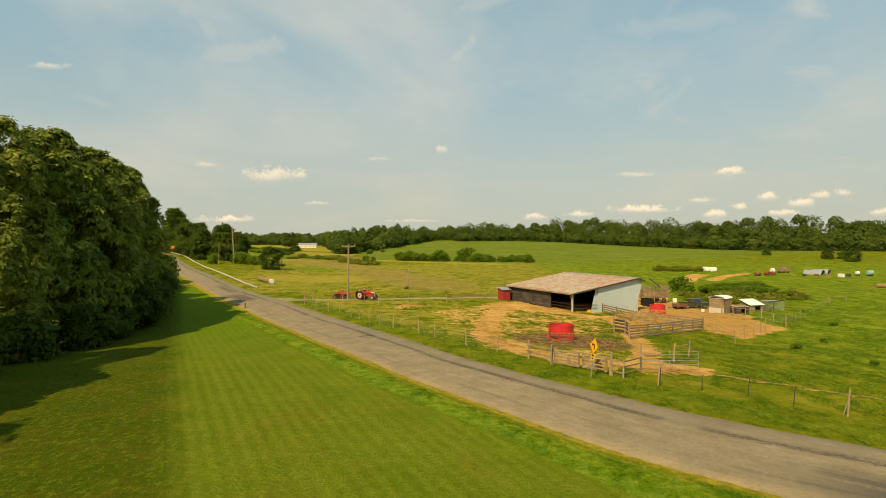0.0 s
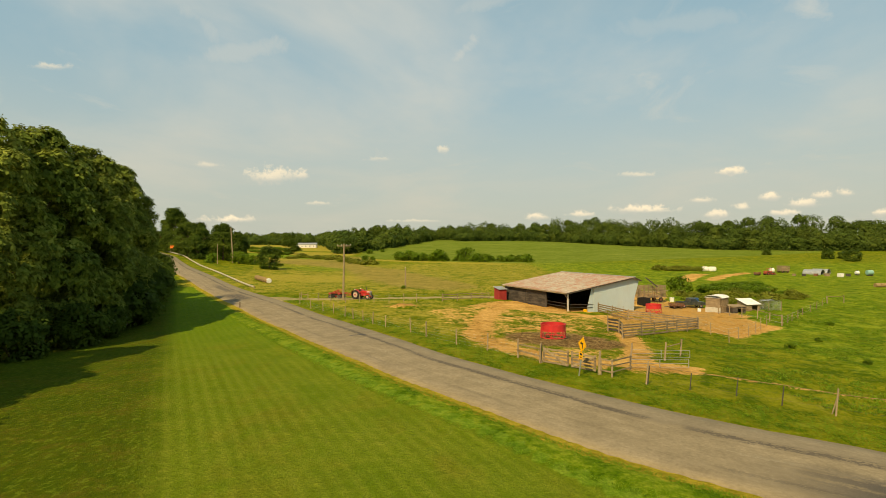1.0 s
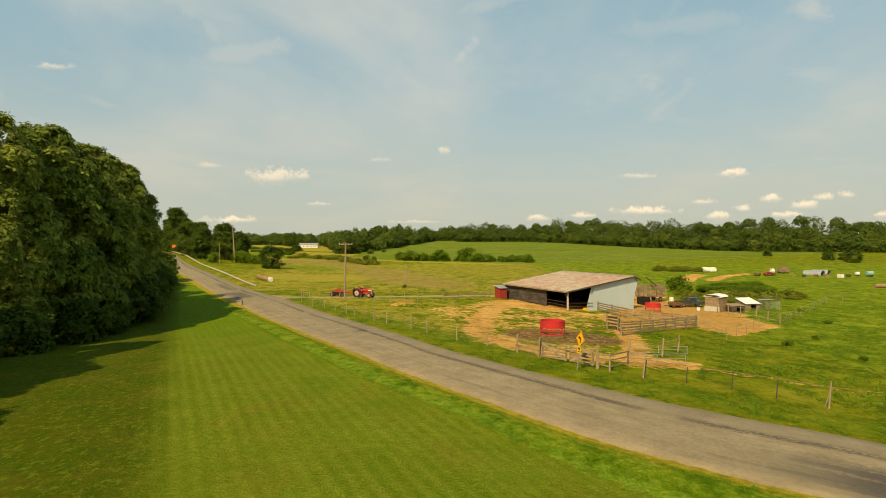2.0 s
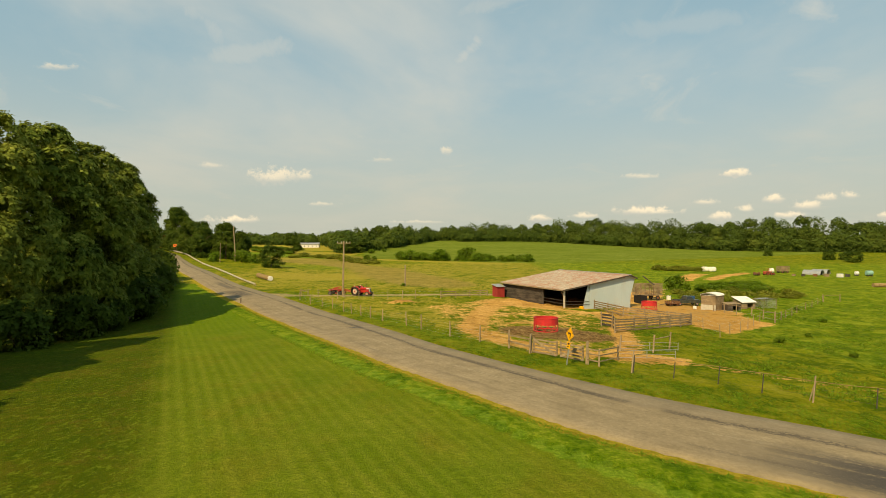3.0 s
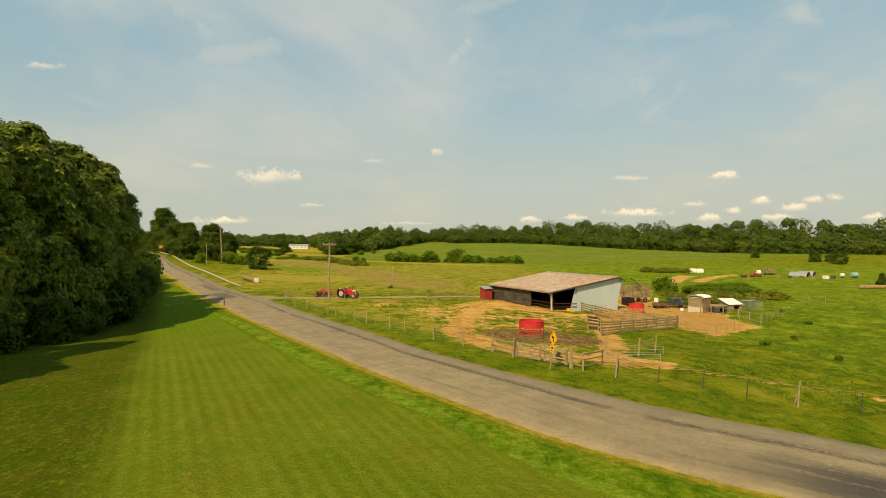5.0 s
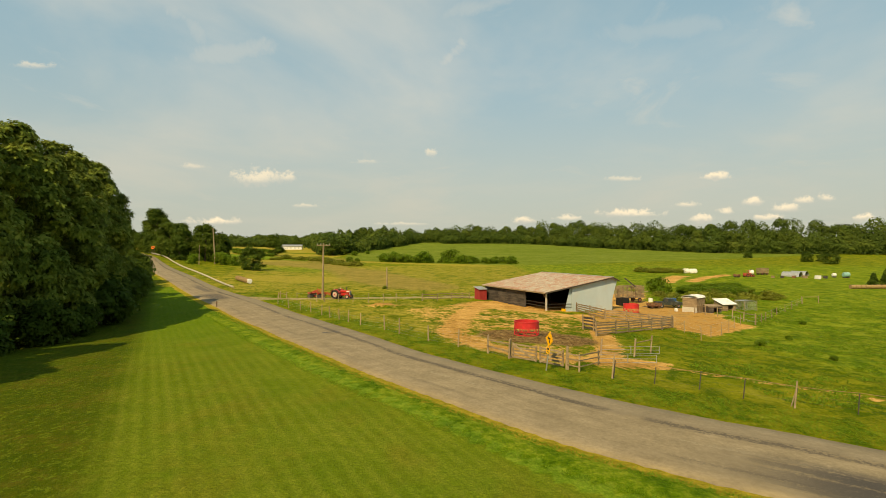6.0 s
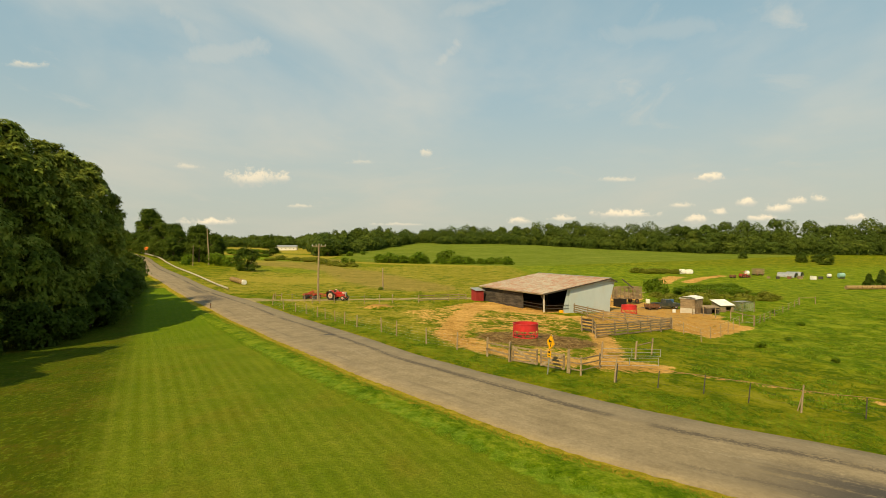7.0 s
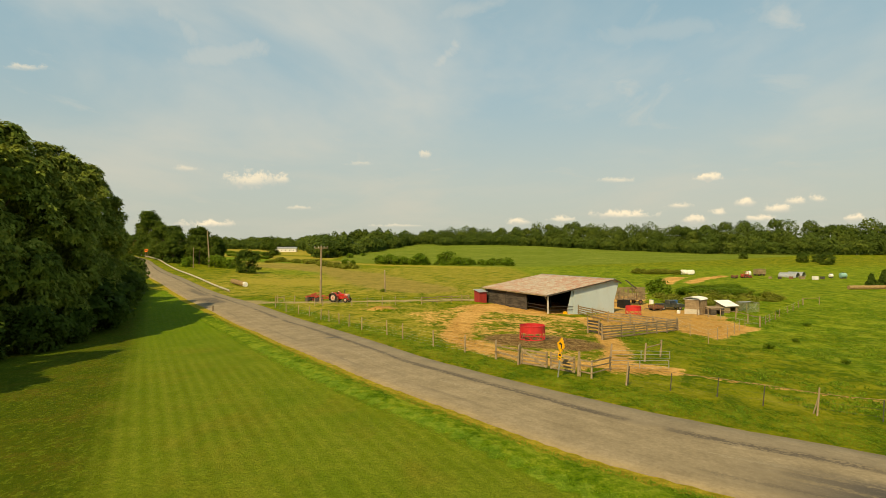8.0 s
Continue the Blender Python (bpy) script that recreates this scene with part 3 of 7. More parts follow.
SHINGLE = plain_material("grey_shingles", (0.34, 0.32, 0.29), (0.22, 0.21, 0.19), 0.9, 0, 3, (1, 1, 1), 0.3, 0.15)


def glass_material():
    m, k = material("window_glass")
    p = k.surface((0.06, 0.075, 0.08), 0.08, 0, None, 0.6)
    return m


GLASS = glass_material()


# ---- building blocks ----
def part(name, bm, mat, parent=None, label="", smooth=False):
    """One mesh object from bm, under a thing or a part (or on its own), in its parent's space."""
    data = bpy.data.meshes.new(name)
    if smooth:
        for f in bm.faces:
            f.smooth = True
    bm.to_mesh(data)
    bm.free()
    data.materials.append(mat)
    ob = new(name, data)
    ob.parent = parent
    if label:
        tagged(ob, label)
    return ob


def thing(name, x, y, turn=0.0, label="", category="", group="", kind="", z=None, lift=0.0):
    """An Empty on the ground that carries the parts of one thing."""
    ob = new(name)
    ob.empty_display_size = 0.3
    ob.matrix_world = pose(x, y, (ground(x, y) if z is None else z) + lift, 0, 0, turn)
    return tagged(ob, label, category, group, kind)


def box(bm, lo, hi, m=None, bevel=0.0):
    """A box between two corners, its edges eased."""
    size = [b - a for a, b in zip(lo, hi)]
    mid = [(a + b) / 2 for a, b in zip(lo, hi)]
    t = (m or Matrix()) @ Matrix.LocRotScale(mid, None, size)
    made = bmesh.ops.create_cube(bm, size=1, matrix=t)
    if bevel:
        edges = list({e for v in made["verts"] for e in v.link_edges})
        bmesh.ops.bevel(bm, geom=edges, offset=bevel, segments=1, affect="EDGES", profile=0.5)
    return bm


def rod(bm, a, b, r, r2=None, sides=8):
    """A round or square bar from a to b."""
    a, b = Vector(a), Vector(b)
    r2 = r if r2 is None else r2
    turn = (b - a).to_track_quat("Z", "Y").to_matrix().to_4x4()
    m = Matrix.Translation((a + b) / 2) @ turn
    bmesh.ops.create_cone(bm, cap_ends=True, segments=sides, radius1=r, radius2=r2, depth=(b - a).length, matrix=m)
    return bm


def plank(bm, a, b, wide, thick, up=(0, 0, 1)):
    """A flat board from a to b, wide along up."""
    a, b = Vector(a), Vector(b)
    x = (b - a).normalized()
    y = Vector(up).cross(x).normalized()
    z = x.cross(y)
    m = Matrix((x, y, z)).transposed().to_4x4()
    m.translation = (a + b) / 2
    n = (b - a).length
    return box(bm, (-n / 2, -thick / 2, -wide / 2), (n / 2, thick / 2, wide / 2), m)


def B():
    return bmesh.new()


def mesh_object(name, verts, faces, mat, smooth=False):
    data = bpy.data.meshes.new(name)
    data.from_pydata(verts, [], faces)
    data.materials.append(mat)
    if smooth:
        data.polygons.foreach_set("use_smooth", [True] * len(data.polygons))
    return new(name, data)


# ---- ground ----
def grown(start, stop, step, rate):
    out, x = [], start
    while x < stop:
        out.append(x)
        x += step
        step *= rate
    return [*out, stop]


FEEDER_AT = (12.0, 54.0)
BARN_AT, BARN_TURN = (20.5, 85.24), 22.9


def build_ground():
    xs = np.array([-v for v in grown(62.7, 2600, 0.8, 1.09)[::-1]] + list(np.arange(-62, 66, 0.7)) + grown(66, 2600, 0.8, 1.07))
    ys = np.array([-v for v in grown(0.7, 900, 1.2, 1.25)[::-1]] + list(np.arange(0, 12, 1.5)) + list(np.arange(12, 110, 0.7)) + grown(110, 3400, 0.75, 1.026))
    gx, gy = (a.ravel() for a in np.meshgrid(xs, ys))
    z = heights(gx, gy)
    side, along = beside(gx, gy)
    away = np.abs(side)
    bumps = np.array([noise.noise((x * 0.35, y * 0.35, 0)) + 0.5 * noise.noise((x * 1.1, y * 1.1, 3)) for x, y in zip(gx, gy)])
    field = np.clip((side - 6.5) / 3, 0, 1)
    tufts = np.array([noise.noise((x * 0.55, y * 0.75, 21)) for x, y in zip(gx, gy)])
    z = z + (0.07 * bumps + 0.17 * tufts * (gy < 130)) * field
    z -= 0.10 * band(away, -1, ROAD_HALF - 0.25, 0.4)                 # bed of the road
    z += 0.18 * band(side, -6.9, -4.9, 1.2) * (gy < 80)               # grassy bank along the lawn
    md = np.hypot((gx - FEEDER_AT[0] - 1.0) / 1.12, gy - FEEDER_AT[1] + 0.4)
    z += 0.20 * np.clip(1 - md / 6.5, 0, 1) * (0.6 + 0.8 * np.abs(bumps))
    spoil = np.hypot((gx + 4.6) / 2.2, gy - 85)
    z += 0.85 * np.clip(1 - spoil / 1.7, 0, 1) * (0.6 + 0.9 * np.abs(bumps))
    pen = np.clip(inside(((29.5, 84), (33.5, 68.2), (32.6, 60.2), (46.0, 72.5), (44, 86), (41, 96), (36, 97)), gx, gy) / 1.5, 0, 1)
    z += 0.16 * pen * np.array([noise.noise((x * 0.5, y * 1.6, 11)) for x, y in zip(gx, gy)])      # ridged, trodden yard
    data = bpy.data.meshes.new("ground")
    n, w = len(gx), len(xs)
    idx = (np.arange(len(ys) - 1)[:, None] * w + np.arange(w - 1)[None, :]).ravel()
    data.from_pydata(np.stack([gx, gy, z], 1).tolist(), [], np.stack([idx, idx + 1, idx + w + 1, idx + w], 1).tolist())
    data.polygons.foreach_set("use_smooth", [True] * len(data.polygons))

    # trodden and bare earth
    dirt = np.zeros(n)
    tracks = (((19.4, 42.1), (15.5, 41.4), (9.9, 43.2), (6.2, 47.5), (4.6, 54.2), (5.6, 64), (7.0, 75), (9.5, 86)),
              ((9.5, 86), (14, 87), (19, 83.5), (24.5, 79), (23.4, 67), (20.5, 57), (18.6, 49), (16.0, 42)),
              ((7, 75), (13, 71), (18, 68), (23, 67)), ((17, 42), (20, 41.6), (26, 37.8), (38, 30)), ((9, 61), (14, 64), (20, 61)))
    for line, wide in zip(tracks, (2.0, 1.5, 0.5, 0.4, 0.6)):
        d, _ = side_of(line, gx, gy)
        dirt = np.maximum(dirt, np.clip(1.0 - (np.abs(d) - wide * 0.4) / wide, 0, 1) * 0.88)
    yard = inside(((29.5, 84), (33.5, 68.2), (32.6, 60.2), (46.0, 72.5), (44, 86), (41, 96), (36, 97)), gx, gy)
    dirt = np.maximum(dirt, np.clip(yard / 1.5 + 0.6, 0, 1) * 0.95)
    apron = inside(((5, 88), (20, 84), (33, 92), (42, 100), (52, 126), (40, 118), (12, 103)), gx, gy)
    dirt = np.maximum(dirt, np.clip(apron / 3.0 + 0.5, 0, 1) * 0.9)
    dirt = np.maximum(dirt, np.clip(1.3 - spoil / 1.8, 0, 1))
    trodden = inside(((22.5, 66.5), (33.2, 68.8), (45, 74), (50, 90), (43, 108), (33, 95), (24, 80)), gx, gy)
    dirt = np.maximum(dirt, np.clip(trodden / 2.5 + 0.4, 0, 1) * 0.78)
    lot = inside(((2, 56), (9, 44), (17, 43), (24, 66), (24, 82), (10, 90), (-3, 86)), gx, gy)
    dirt = np.maximum(dirt, np.clip(lot / 3 + 0.3, 0, 1) * 0.44)
    for line, wide in ((((69, 155), (75, 166), (84, 178)), 2.4), (((79, 159), (88.8, 172), (103, 184.5)), 1.8)):
        d, _ = side_of(line, gx, gy)
        dirt = np.maximum(dirt, np.clip(1.5 - np.abs(d) / wide, 0, 0.95))
    drive, _ = side_of(((-30.5, 96.8), (-26, 96.4), (-18, 96.8), (-8.5, 100), (9.7, 105.7), (30, 115), (54, 127)), gx, gy)
    gravel = band(np.abs(drive), -1, 1.3, 0.8)
    gravel = np.maximum(gravel, np.clip(1.4 - np.hypot((gx + 30) / 4.5, (gy - 96.5) / 4.5), 0, 1))
    gravel *= side > ROAD_HALF - 0.5
    lawn = ((side < -4.2) & (gy < 125)).astype(float)
    outer = -6.75 - 0.16 * np.clip(80 - along, 0, 9)
    mint = band(side, outer, outer + 0.8, 0.5) * np.clip((62 - gy) / 20, 0, 1)
    lush = band(side, outer, -4.7, 0.5) * np.clip((84 - gy) / 6, 0, 1) + 0.45 * band(side, 5.0, 8.0, 1.0) * np.clip((110 - gy) / 6, 0, 1)
    lush = np.maximum(lush, 0.53 * np.clip((gx - 24) / 14, 0, 1) * np.clip((300 - gy) / 80, 0, 1) * (side > 9))
    edge = band(side, -4.95, -3.4, 0.5) + 0.62 * band(side, 3.4, 4.1, 0.5)
    rim = 250 - 0.72 * np.clip(gx, -60, 40) + 0.5 * np.clip(gx - 40, 0, 200)            # near edge of the pale crop
    back = gy + 0.25 * gx
    west = np.clip((-46 - gx) / 10, 0, 1)
    dry = 1.3 * band(np.hypot((gx + 34) / 19, (gy - 157) / 13), -1, 0.9, 0.5) + 0.85 * band(gy - rim, -15, -3, 4) * band(gx, -42, 26, 6)
    dry += 0.95 * (band(back, 284, 330, 8) + band(back, 344, 560, 10)) * west + 0.8 * band(back, 222, 240, 5) * west + 0.25 * band(side, 8, 13, 2) * (gy < 80)
    dry = np.maximum(dry, 0.50 * band(gy, 52, 100, 10) * band(gx, -24, 6, 6) * (side > 7.5))
    dry = np.maximum(dry, 0.50 * band(gy, 106, 235, 16) * band(gx, -70, 60, 30))
    ditch, _ = side_of(((-78, 229), (-42, 221), (-23, 192), (-12, 156), (0, 126)), gx, gy)
    weeds = 0.62 * band(np.abs(ditch), -1, 7, 9) + 0.34 * band(gy, 112, 232, 30) * band(gx, -62, 62, 30) + 0.55 * band(gy, 226, 300, 20) * band(gx, -72, -34, 8)
    lush = np.maximum(lush, 0.62 * band(back, 244, 280, 8) * west + 0.5 * band(np.hypot((gx + 46) / 18, (gy - 196) / 16), -1, 0.9, 0.6))
    pale = np.clip((gy - rim) / 10 + 0.5, 0, 1) * np.clip((gx + 45 + 0.12 * (gy - 300)) / 8 + 0.5, 0, 1)
    mulch = np.maximum(np.maximum(np.clip(1.50 - md / 5.2, 0, 1), np.clip(0.9 - spoil / 2.2, 0, 0.52)), 0.43 * np.clip(np.maximum(yard, trodden) / 1.5, 0, 1))
    zero, one = np.zeros(n), np.ones(n)
    for name, masks in (("zone_one", (dirt, lawn, lush)), ("zone_two", (dry, weeds, pale)), ("zone_three", (mulch, gravel, edge))):
        layer = data.attributes.new(name, "FLOAT_COLOR", "POINT")
        layer.data.foreach_set("color", np.clip(np.stack([*masks, one], 1), 0, 1).astype(np.float32).ravel())
    data.attributes.new("mint", "FLOAT", "POINT").data.foreach_set("value", np.clip(mint, 0, 1).astype(np.float32))
    data.materials.append(GROUND)
    tagged(new("ground", data), "grassy farmland with mown lawn, pasture, bare earth tracks and far fields", "ground", kind="structure")


build_ground()


def build_road():
    verts, lanes, faces = [], [], []
    cross = (-1.06, -1.0, -0.75, -0.5, -0.25, 0.0, 0.25, 0.5, 0.75, 1.0, 1.06)
    run = 0.0
    line = ROAD_LINE
    for i, p in enumerate(line):
        q, r = line[max(i - 1, 0)], line[min(i + 1, len(line) - 1)]
        run += (p - q).length
        d = (r - q).normalized()
        right = Vector((d.y, -d.x, 0))
        wob = 0.10 * noise.noise((run * 0.35, 0, 0)) + 0.06 * noise.noise((run * 1.3, 5, 0))
        wob2 = 0.10 * noise.noise((run * 0.35, 9, 0)) + 0.06 * noise.noise((run * 1.3, 15, 0))
        for c in cross:
            lo, hi = edges_at(run)
            at = p + right * (float(lo + (c + 1) / 2 * (hi - lo)) + (wob if c < 0 else wob2) * (abs(c) > 0.9) * (1 if c > 0 else -1))
            z = ground(at.x, at.y) + 0.05 + 0.06 * (1 - c * c) - (0.16 if abs(c) > 1.01 else 0)
            verts.append((at.x, at.y, z))
            lanes.append((c, run, 0.0))
    w = len(cross)
    for i in range(len(line) - 1):
        faces += [(i * w + j, i * w + j + 1, (i + 1) * w + j + 1, (i + 1) * w + j) for j in range(w - 1)]
    ob = mesh_object("road", verts, faces, ASPHALT, True)
    ob.data.attributes.new("lane", "FLOAT_VECTOR", "POINT").data.foreach_set("vector", np.array(lanes, np.float32).ravel())
    tagged(ob, "worn grey asphalt country road with dark tar streaks, no markings", "road", kind="structure")


build_road()


def tar_patch(x, y, long_, wide, turn):
    """A thin ragged patch of fresh tar."""
    rng = random.Random(int(x * 10))
    verts, n = [], 16
    for i in range(n):
        a = 2 * math.pi * i / n
        r = rng.uniform(0.75, 1.1)
        px, py = math.cos(a) * long_ * r / 2, math.sin(a) * wide * r / 2
        c, sn = math.cos(radians(turn)), math.sin(radians(turn))
        wx, wy = x + px * c - py * sn, y + px * sn + py * c
        s, _ = side_of(ROAD_LINE, np.array([wx]), np.array([wy]))
        verts.append((wx, wy, ground(wx, wy) + 0.05 + 0.06 * (1 - (float(s[0]) / ROAD_HALF) ** 2) + 0.008))
    ob = mesh_object("road_patch", verts, [tuple(range(n))], BLACK)
    tagged(ob, "small dark tar patch on the asphalt", "road patch", kind="structure")


tar_patch(-7.3, 53.6, 2.1, 0.6, 25)


# ---- leaves ----
def leaf_quads(rng, centre, out, size, droop, wide=0.30):
    """Folded leaf blades that face outward and up: for each centre and outward way, four corners."""
    n = len(centre)
    face = out * 0.95 + rng.normal(0, 0.36, (n, 3))
    face[:, 2] += 0.40
    face /= np.linalg.norm(face, axis=1)[:, None] + 1e-9
    way = np.cross(face, rng.normal(0, 1, (n, 3)))
    way[:, 2] -= droop * np.linalg.norm(way, axis=1)
    way -= face * (way * face).sum(1)[:, None] * 0.8
    way /= np.linalg.norm(way, axis=1)[:, None] + 1e-9
    across = np.cross(face, way)
    across /= np.linalg.norm(across, axis=1)[:, None] + 1e-9
    length = size * rng.uniform(0.65, 1.3, n)[:, None]
    a, tip = centre, centre + way * length
    mid = centre + way * length * 0.5
    lift = face * length * 0.08
    return np.stack([a, mid + across * length * wide + lift, tip, mid - across * length * wide + lift], 1)


def leaf_sprays(rng, centre, out, size, each, wide=0.27):
    """Fronds: for each centre a drooping star of leaflets about an axis that leans outward and up."""
    n = len(centre)
    axis = out * 0.80 + rng.normal(0, 0.24, (n, 3))
    axis[:, 2] += 0.50
    axis /= np.linalg.norm(axis, axis=1)[:, None]
    first = np.cross(axis, rng.normal(0, 1, (n, 3)))
    first /= np.linalg.norm(first, axis=1)[:, None] + 1e-9
    second = np.cross(axis, first)
    length = (size * rng.uniform(0.7, 1.3, n))[:, None]
    quads = []
    for i in range(each):
        a = 2 * math.pi * (i + rng.uniform(-0.35, 0.35, n)[:, None]) / each
        way = first * np.cos(a) + second * np.sin(a)
        long_ = length * rng.uniform(0.65, 1.25, n)[:, None]
        rise = axis * rng.uniform(-0.42, 0.10, n)[:, None]
        flat = np.cross(axis, way)
        root = centre + rng.normal(0, 0.08, (n, 3))
        mid_ = root + (way * 0.55 + rise * 0.4) * long_
        tip = root + (way + rise) * long_ - np.array([0, 0, 0.14]) * long_
        quads.append(np.stack([root, mid_ + flat * long_ * wide, tip, mid_ - flat * long_ * wide], 1))
    return np.concatenate(quads)


def leafy(name, quads, tone, mat, parent=None):
    n = len(quads)
    data = bpy.data.meshes.new(name)
    data.vertices.add(n * 4)
    data.vertices.foreach_set("co", quads.reshape(-1).astype(np.float32))
    data.loops.add(n * 4)
    data.loops.foreach_set("vertex_index", np.arange(n * 4, dtype=np.int32))
    data.polygons.add(n)
    data.polygons.foreach_set("loop_start", np.arange(n, dtype=np.int32) * 4)
    data.update(calc_edges=True)
    layer = data.attributes.new("tone", "FLOAT", "POINT")
    layer.data.foreach_set("value", np.repeat(tone, 4).astype(np.float32))
    data.materials.append(mat)
    ob = new(name, data)
    ob.parent = parent
    return ob


def crown_points(rng, height, radius, base, clumps, each, spread, lumps=26, size=(0.24, 0.40)):
    """Clumps over an uneven crown of many rounded lobes, with leaves about each: places, outward ways, a tone per clump."""
    low = base * 0.4
    mid, half = (height + low) / 2, (height - low) / 2
    a, u = rng.uniform(0, 2 * math.pi, lumps), rng.uniform(-0.85, 1.0, lumps)
    out = np.column_stack([np.cos(a) * np.sqrt(1 - u * u * 0.9), np.sin(a) * np.sqrt(1 - u * u * 0.9), u])
    r_lobe = rng.uniform(*size, lumps) * radius
    reach = rng.uniform(0.72, 1.0, lumps)[:, None]
    lobes = np.column_stack([out[:, :2] * (radius - r_lobe)[:, None], mid + out[:, 2] * (half - r_lobe * 0.8)]) * np.column_stack([reach, reach, np.ones(lumps)])
    lobes[0] = (0, 0, height - r_lobe[0] * 0.8)
    which = rng.choice(lumps, clumps, p=r_lobe ** 2 / (r_lobe ** 2).sum())
    d = rng.normal(0, 1, (clumps, 3)) + out[which] * 0.9 + np.array([0, 0, 0.35])
    d /= np.linalg.norm(d, axis=1)[:, None]
    c = lobes[which] + d * (r_lobe[which] * rng.uniform(0.72, 1.02, clumps))[:, None]
    c[:, 2] = np.maximum(c[:, 2], 0.15)
    lobe_tone = rng.normal(0.45, 0.16, lumps)
    tone = np.clip(lobe_tone[which] + rng.normal(0, 0.14, clumps), 0, 1)
    k = np.repeat(np.arange(clumps), each)
    p = c[k] + rng.normal(0, spread, (len(k), 3)) * np.array([1, 1, 0.5])
    return p, d[k], tone[k], c


def limbs(bm, rng, height, radius, base, thick, count=7):
    top = (rng.uniform(-0.4, 0.4), rng.uniform(-0.4, 0.4), height * 0.55)
    rod(bm, (0, 0, -0.3), (top[0] * 0.4, top[1] * 0.4, height * 0.3), thick * 1.25, thick * 0.8, 9)
    rod(bm, (top[0] * 0.4, top[1] * 0.4, height * 0.29), top, thick * 0.8, thick * 0.45, 8)
    rod(bm, top, (top[0] * 1.5, top[1] * 1.5, height * 0.9), thick * 0.45, thick * 0.1, 6)
    for i in range(count):
        a = 2 * math.pi * (i + rng.uniform(-0.3, 0.3)) / count
        f = rng.uniform(0.22, 0.6)
        s = Vector((top[0] * f, top[1] * f, height * f * 0.95))
        e = s + Vector((math.cos(a) * radius * 0.75, math.sin(a) * radius * 0.75, height * rng.uniform(0.12, 0.26)))
        m = (s + e) / 2 + Vector((0, 0, 0.4))
        rod(bm, s, m, thick * 0.38, thick * 0.25, 6)
        rod(bm, m, e, thick * 0.25, thick * 0.06, 6)


def tree(name, seed, height, radius, base, thick, clumps, each, leaf, spread, droop, mat, label, category="tree", group="", lobes=26):
    rng = np.random.default_rng(seed)
    top = new(name)
    tagged(top, label, category, group)
    bm = B()
    limbs(bm, rng, height, radius, base, thick)
    part("trunk", bm, BARK, top, "grey-brown trunk and limbs")
    if spread == 0:
        p, d, tone, _ = crown_points(rng, height, radius, base, clumps, 1, 0.1, lobes, (0.15, 0.30))
        leafy("crown", leaf_sprays(rng, p, d, leaf, each), np.tile(tone, each), mat, top)
    else:
        p, d, tone, _ = crown_points(rng, height, radius, base, clumps, each, spread, lobes)
        leafy("crown", leaf_quads(rng, p, d, leaf, droop), tone, mat, top)
    return top


def bush(name, seed, height, radius, clumps, each, leaf, mat, label, category="bush", group=""):
    rng = np.random.default_rng(seed)
    top = new(name)
    tagged(top, label, category, group)
    bm = B()
    for i in range(6):
        a = i * 1.05 + rng.uniform(0, 0.6)
        rod(bm, (0.1 * math.cos(a), 0.1 * math.sin(a), -0.1), (radius * 0.55 * math.cos(a), radius * 0.55 * math.sin(a), height * rng.uniform(0.5, 0.8)), 0.05, 0.015, 5)
    part("stems", bm, BARK, top)
    p, d, tone, _ = crown_points(rng, height, radius, -height * 0.45, clumps, each, leaf * 0.8, 18, (0.30, 0.48))
    p[:, 2] = np.maximum(p[:, 2], 0.05)
    leafy("foliage", leaf_quads(rng, p, d, leaf, 0.2), tone, mat, top)
    return top


def place(ob, x, y, turn=0.0, scale=1.0, lift=0.0, tall=1.0):
    ob.matrix_world = Matrix.LocRotScale((x, y, ground(x, y) + lift), Euler((0, 0, radians(turn))), (scale, scale, scale * tall))
    return ob


def again(ob, x, y, turn=0.0, scale=1.0, lift=0.0, tall=1.0):
    c = copy_thing(ob, Matrix())
    return place(c, x, y, turn, scale, lift, tall)


# ---- grove beside the lawn ----
GROVE = "trees of the grove beside the lawn"
big = [tree("tree", 11 + i, h, r, b, 0.36, 6800, 7, 0.42, 0, 0.5, LEAF, "tall leafy walnut tree with dense dark green foliage to the lawn", "tree", GROVE, 120)
       for i, (h, r, b) in enumerate(((23.0, 6.9, -3.0), (22.3, 6.5, -3.0), (21.5, 6.2, -2.0)))]
place(big[0], -43.0, 50.5, 0), place(big[1], -42.2, 58.0, 40, 1.02, 0, 1.02), place(big[2], -41.3, 64.0, 90, 1.0, 0, 1.03)
big.append(tree("tree", 15, 22.5, 6.7, -3.0, 0.36, 1500, 7, 0.92, 0, 0.5, LEAF, "tall leafy walnut tree standing among others in the grove", "tree", GROVE, 90))
place(big[3], -50, 66, 75, 0.9)
for which, x, y, turn, scale, tall in ((1, -44.5, 70.5, 130, 0.95, 0.98), (1, -45.6, 77, 10, 1.0, 0.98), (0, -50.8, 87, 300, 0.86, 1.0), (3, -57.5, 95.5, 100, 0.80, 1.0), (3, -63, 103, 150, 0.70, 1.0),
                                       (3, -70, 114, 260, 0.62, 1.0), (3, -75, 124, 33, 0.5, 1.0), (3, -39.5, 35, 210, 0.70, 0.9), (3, -40, 30, 20, 1.05, 1.05), (3, -37.5, 25, 280, 0.86, 1.0),
                                       (3, -36.5, 19, 60, 1.0, 1.0), (3, -35.2, 13, 90, 0.93, 1.0), (3, -33, 7, 200, 1.0, 1.0)):
    again(big[which], x, y, turn, scale, 0, tall)
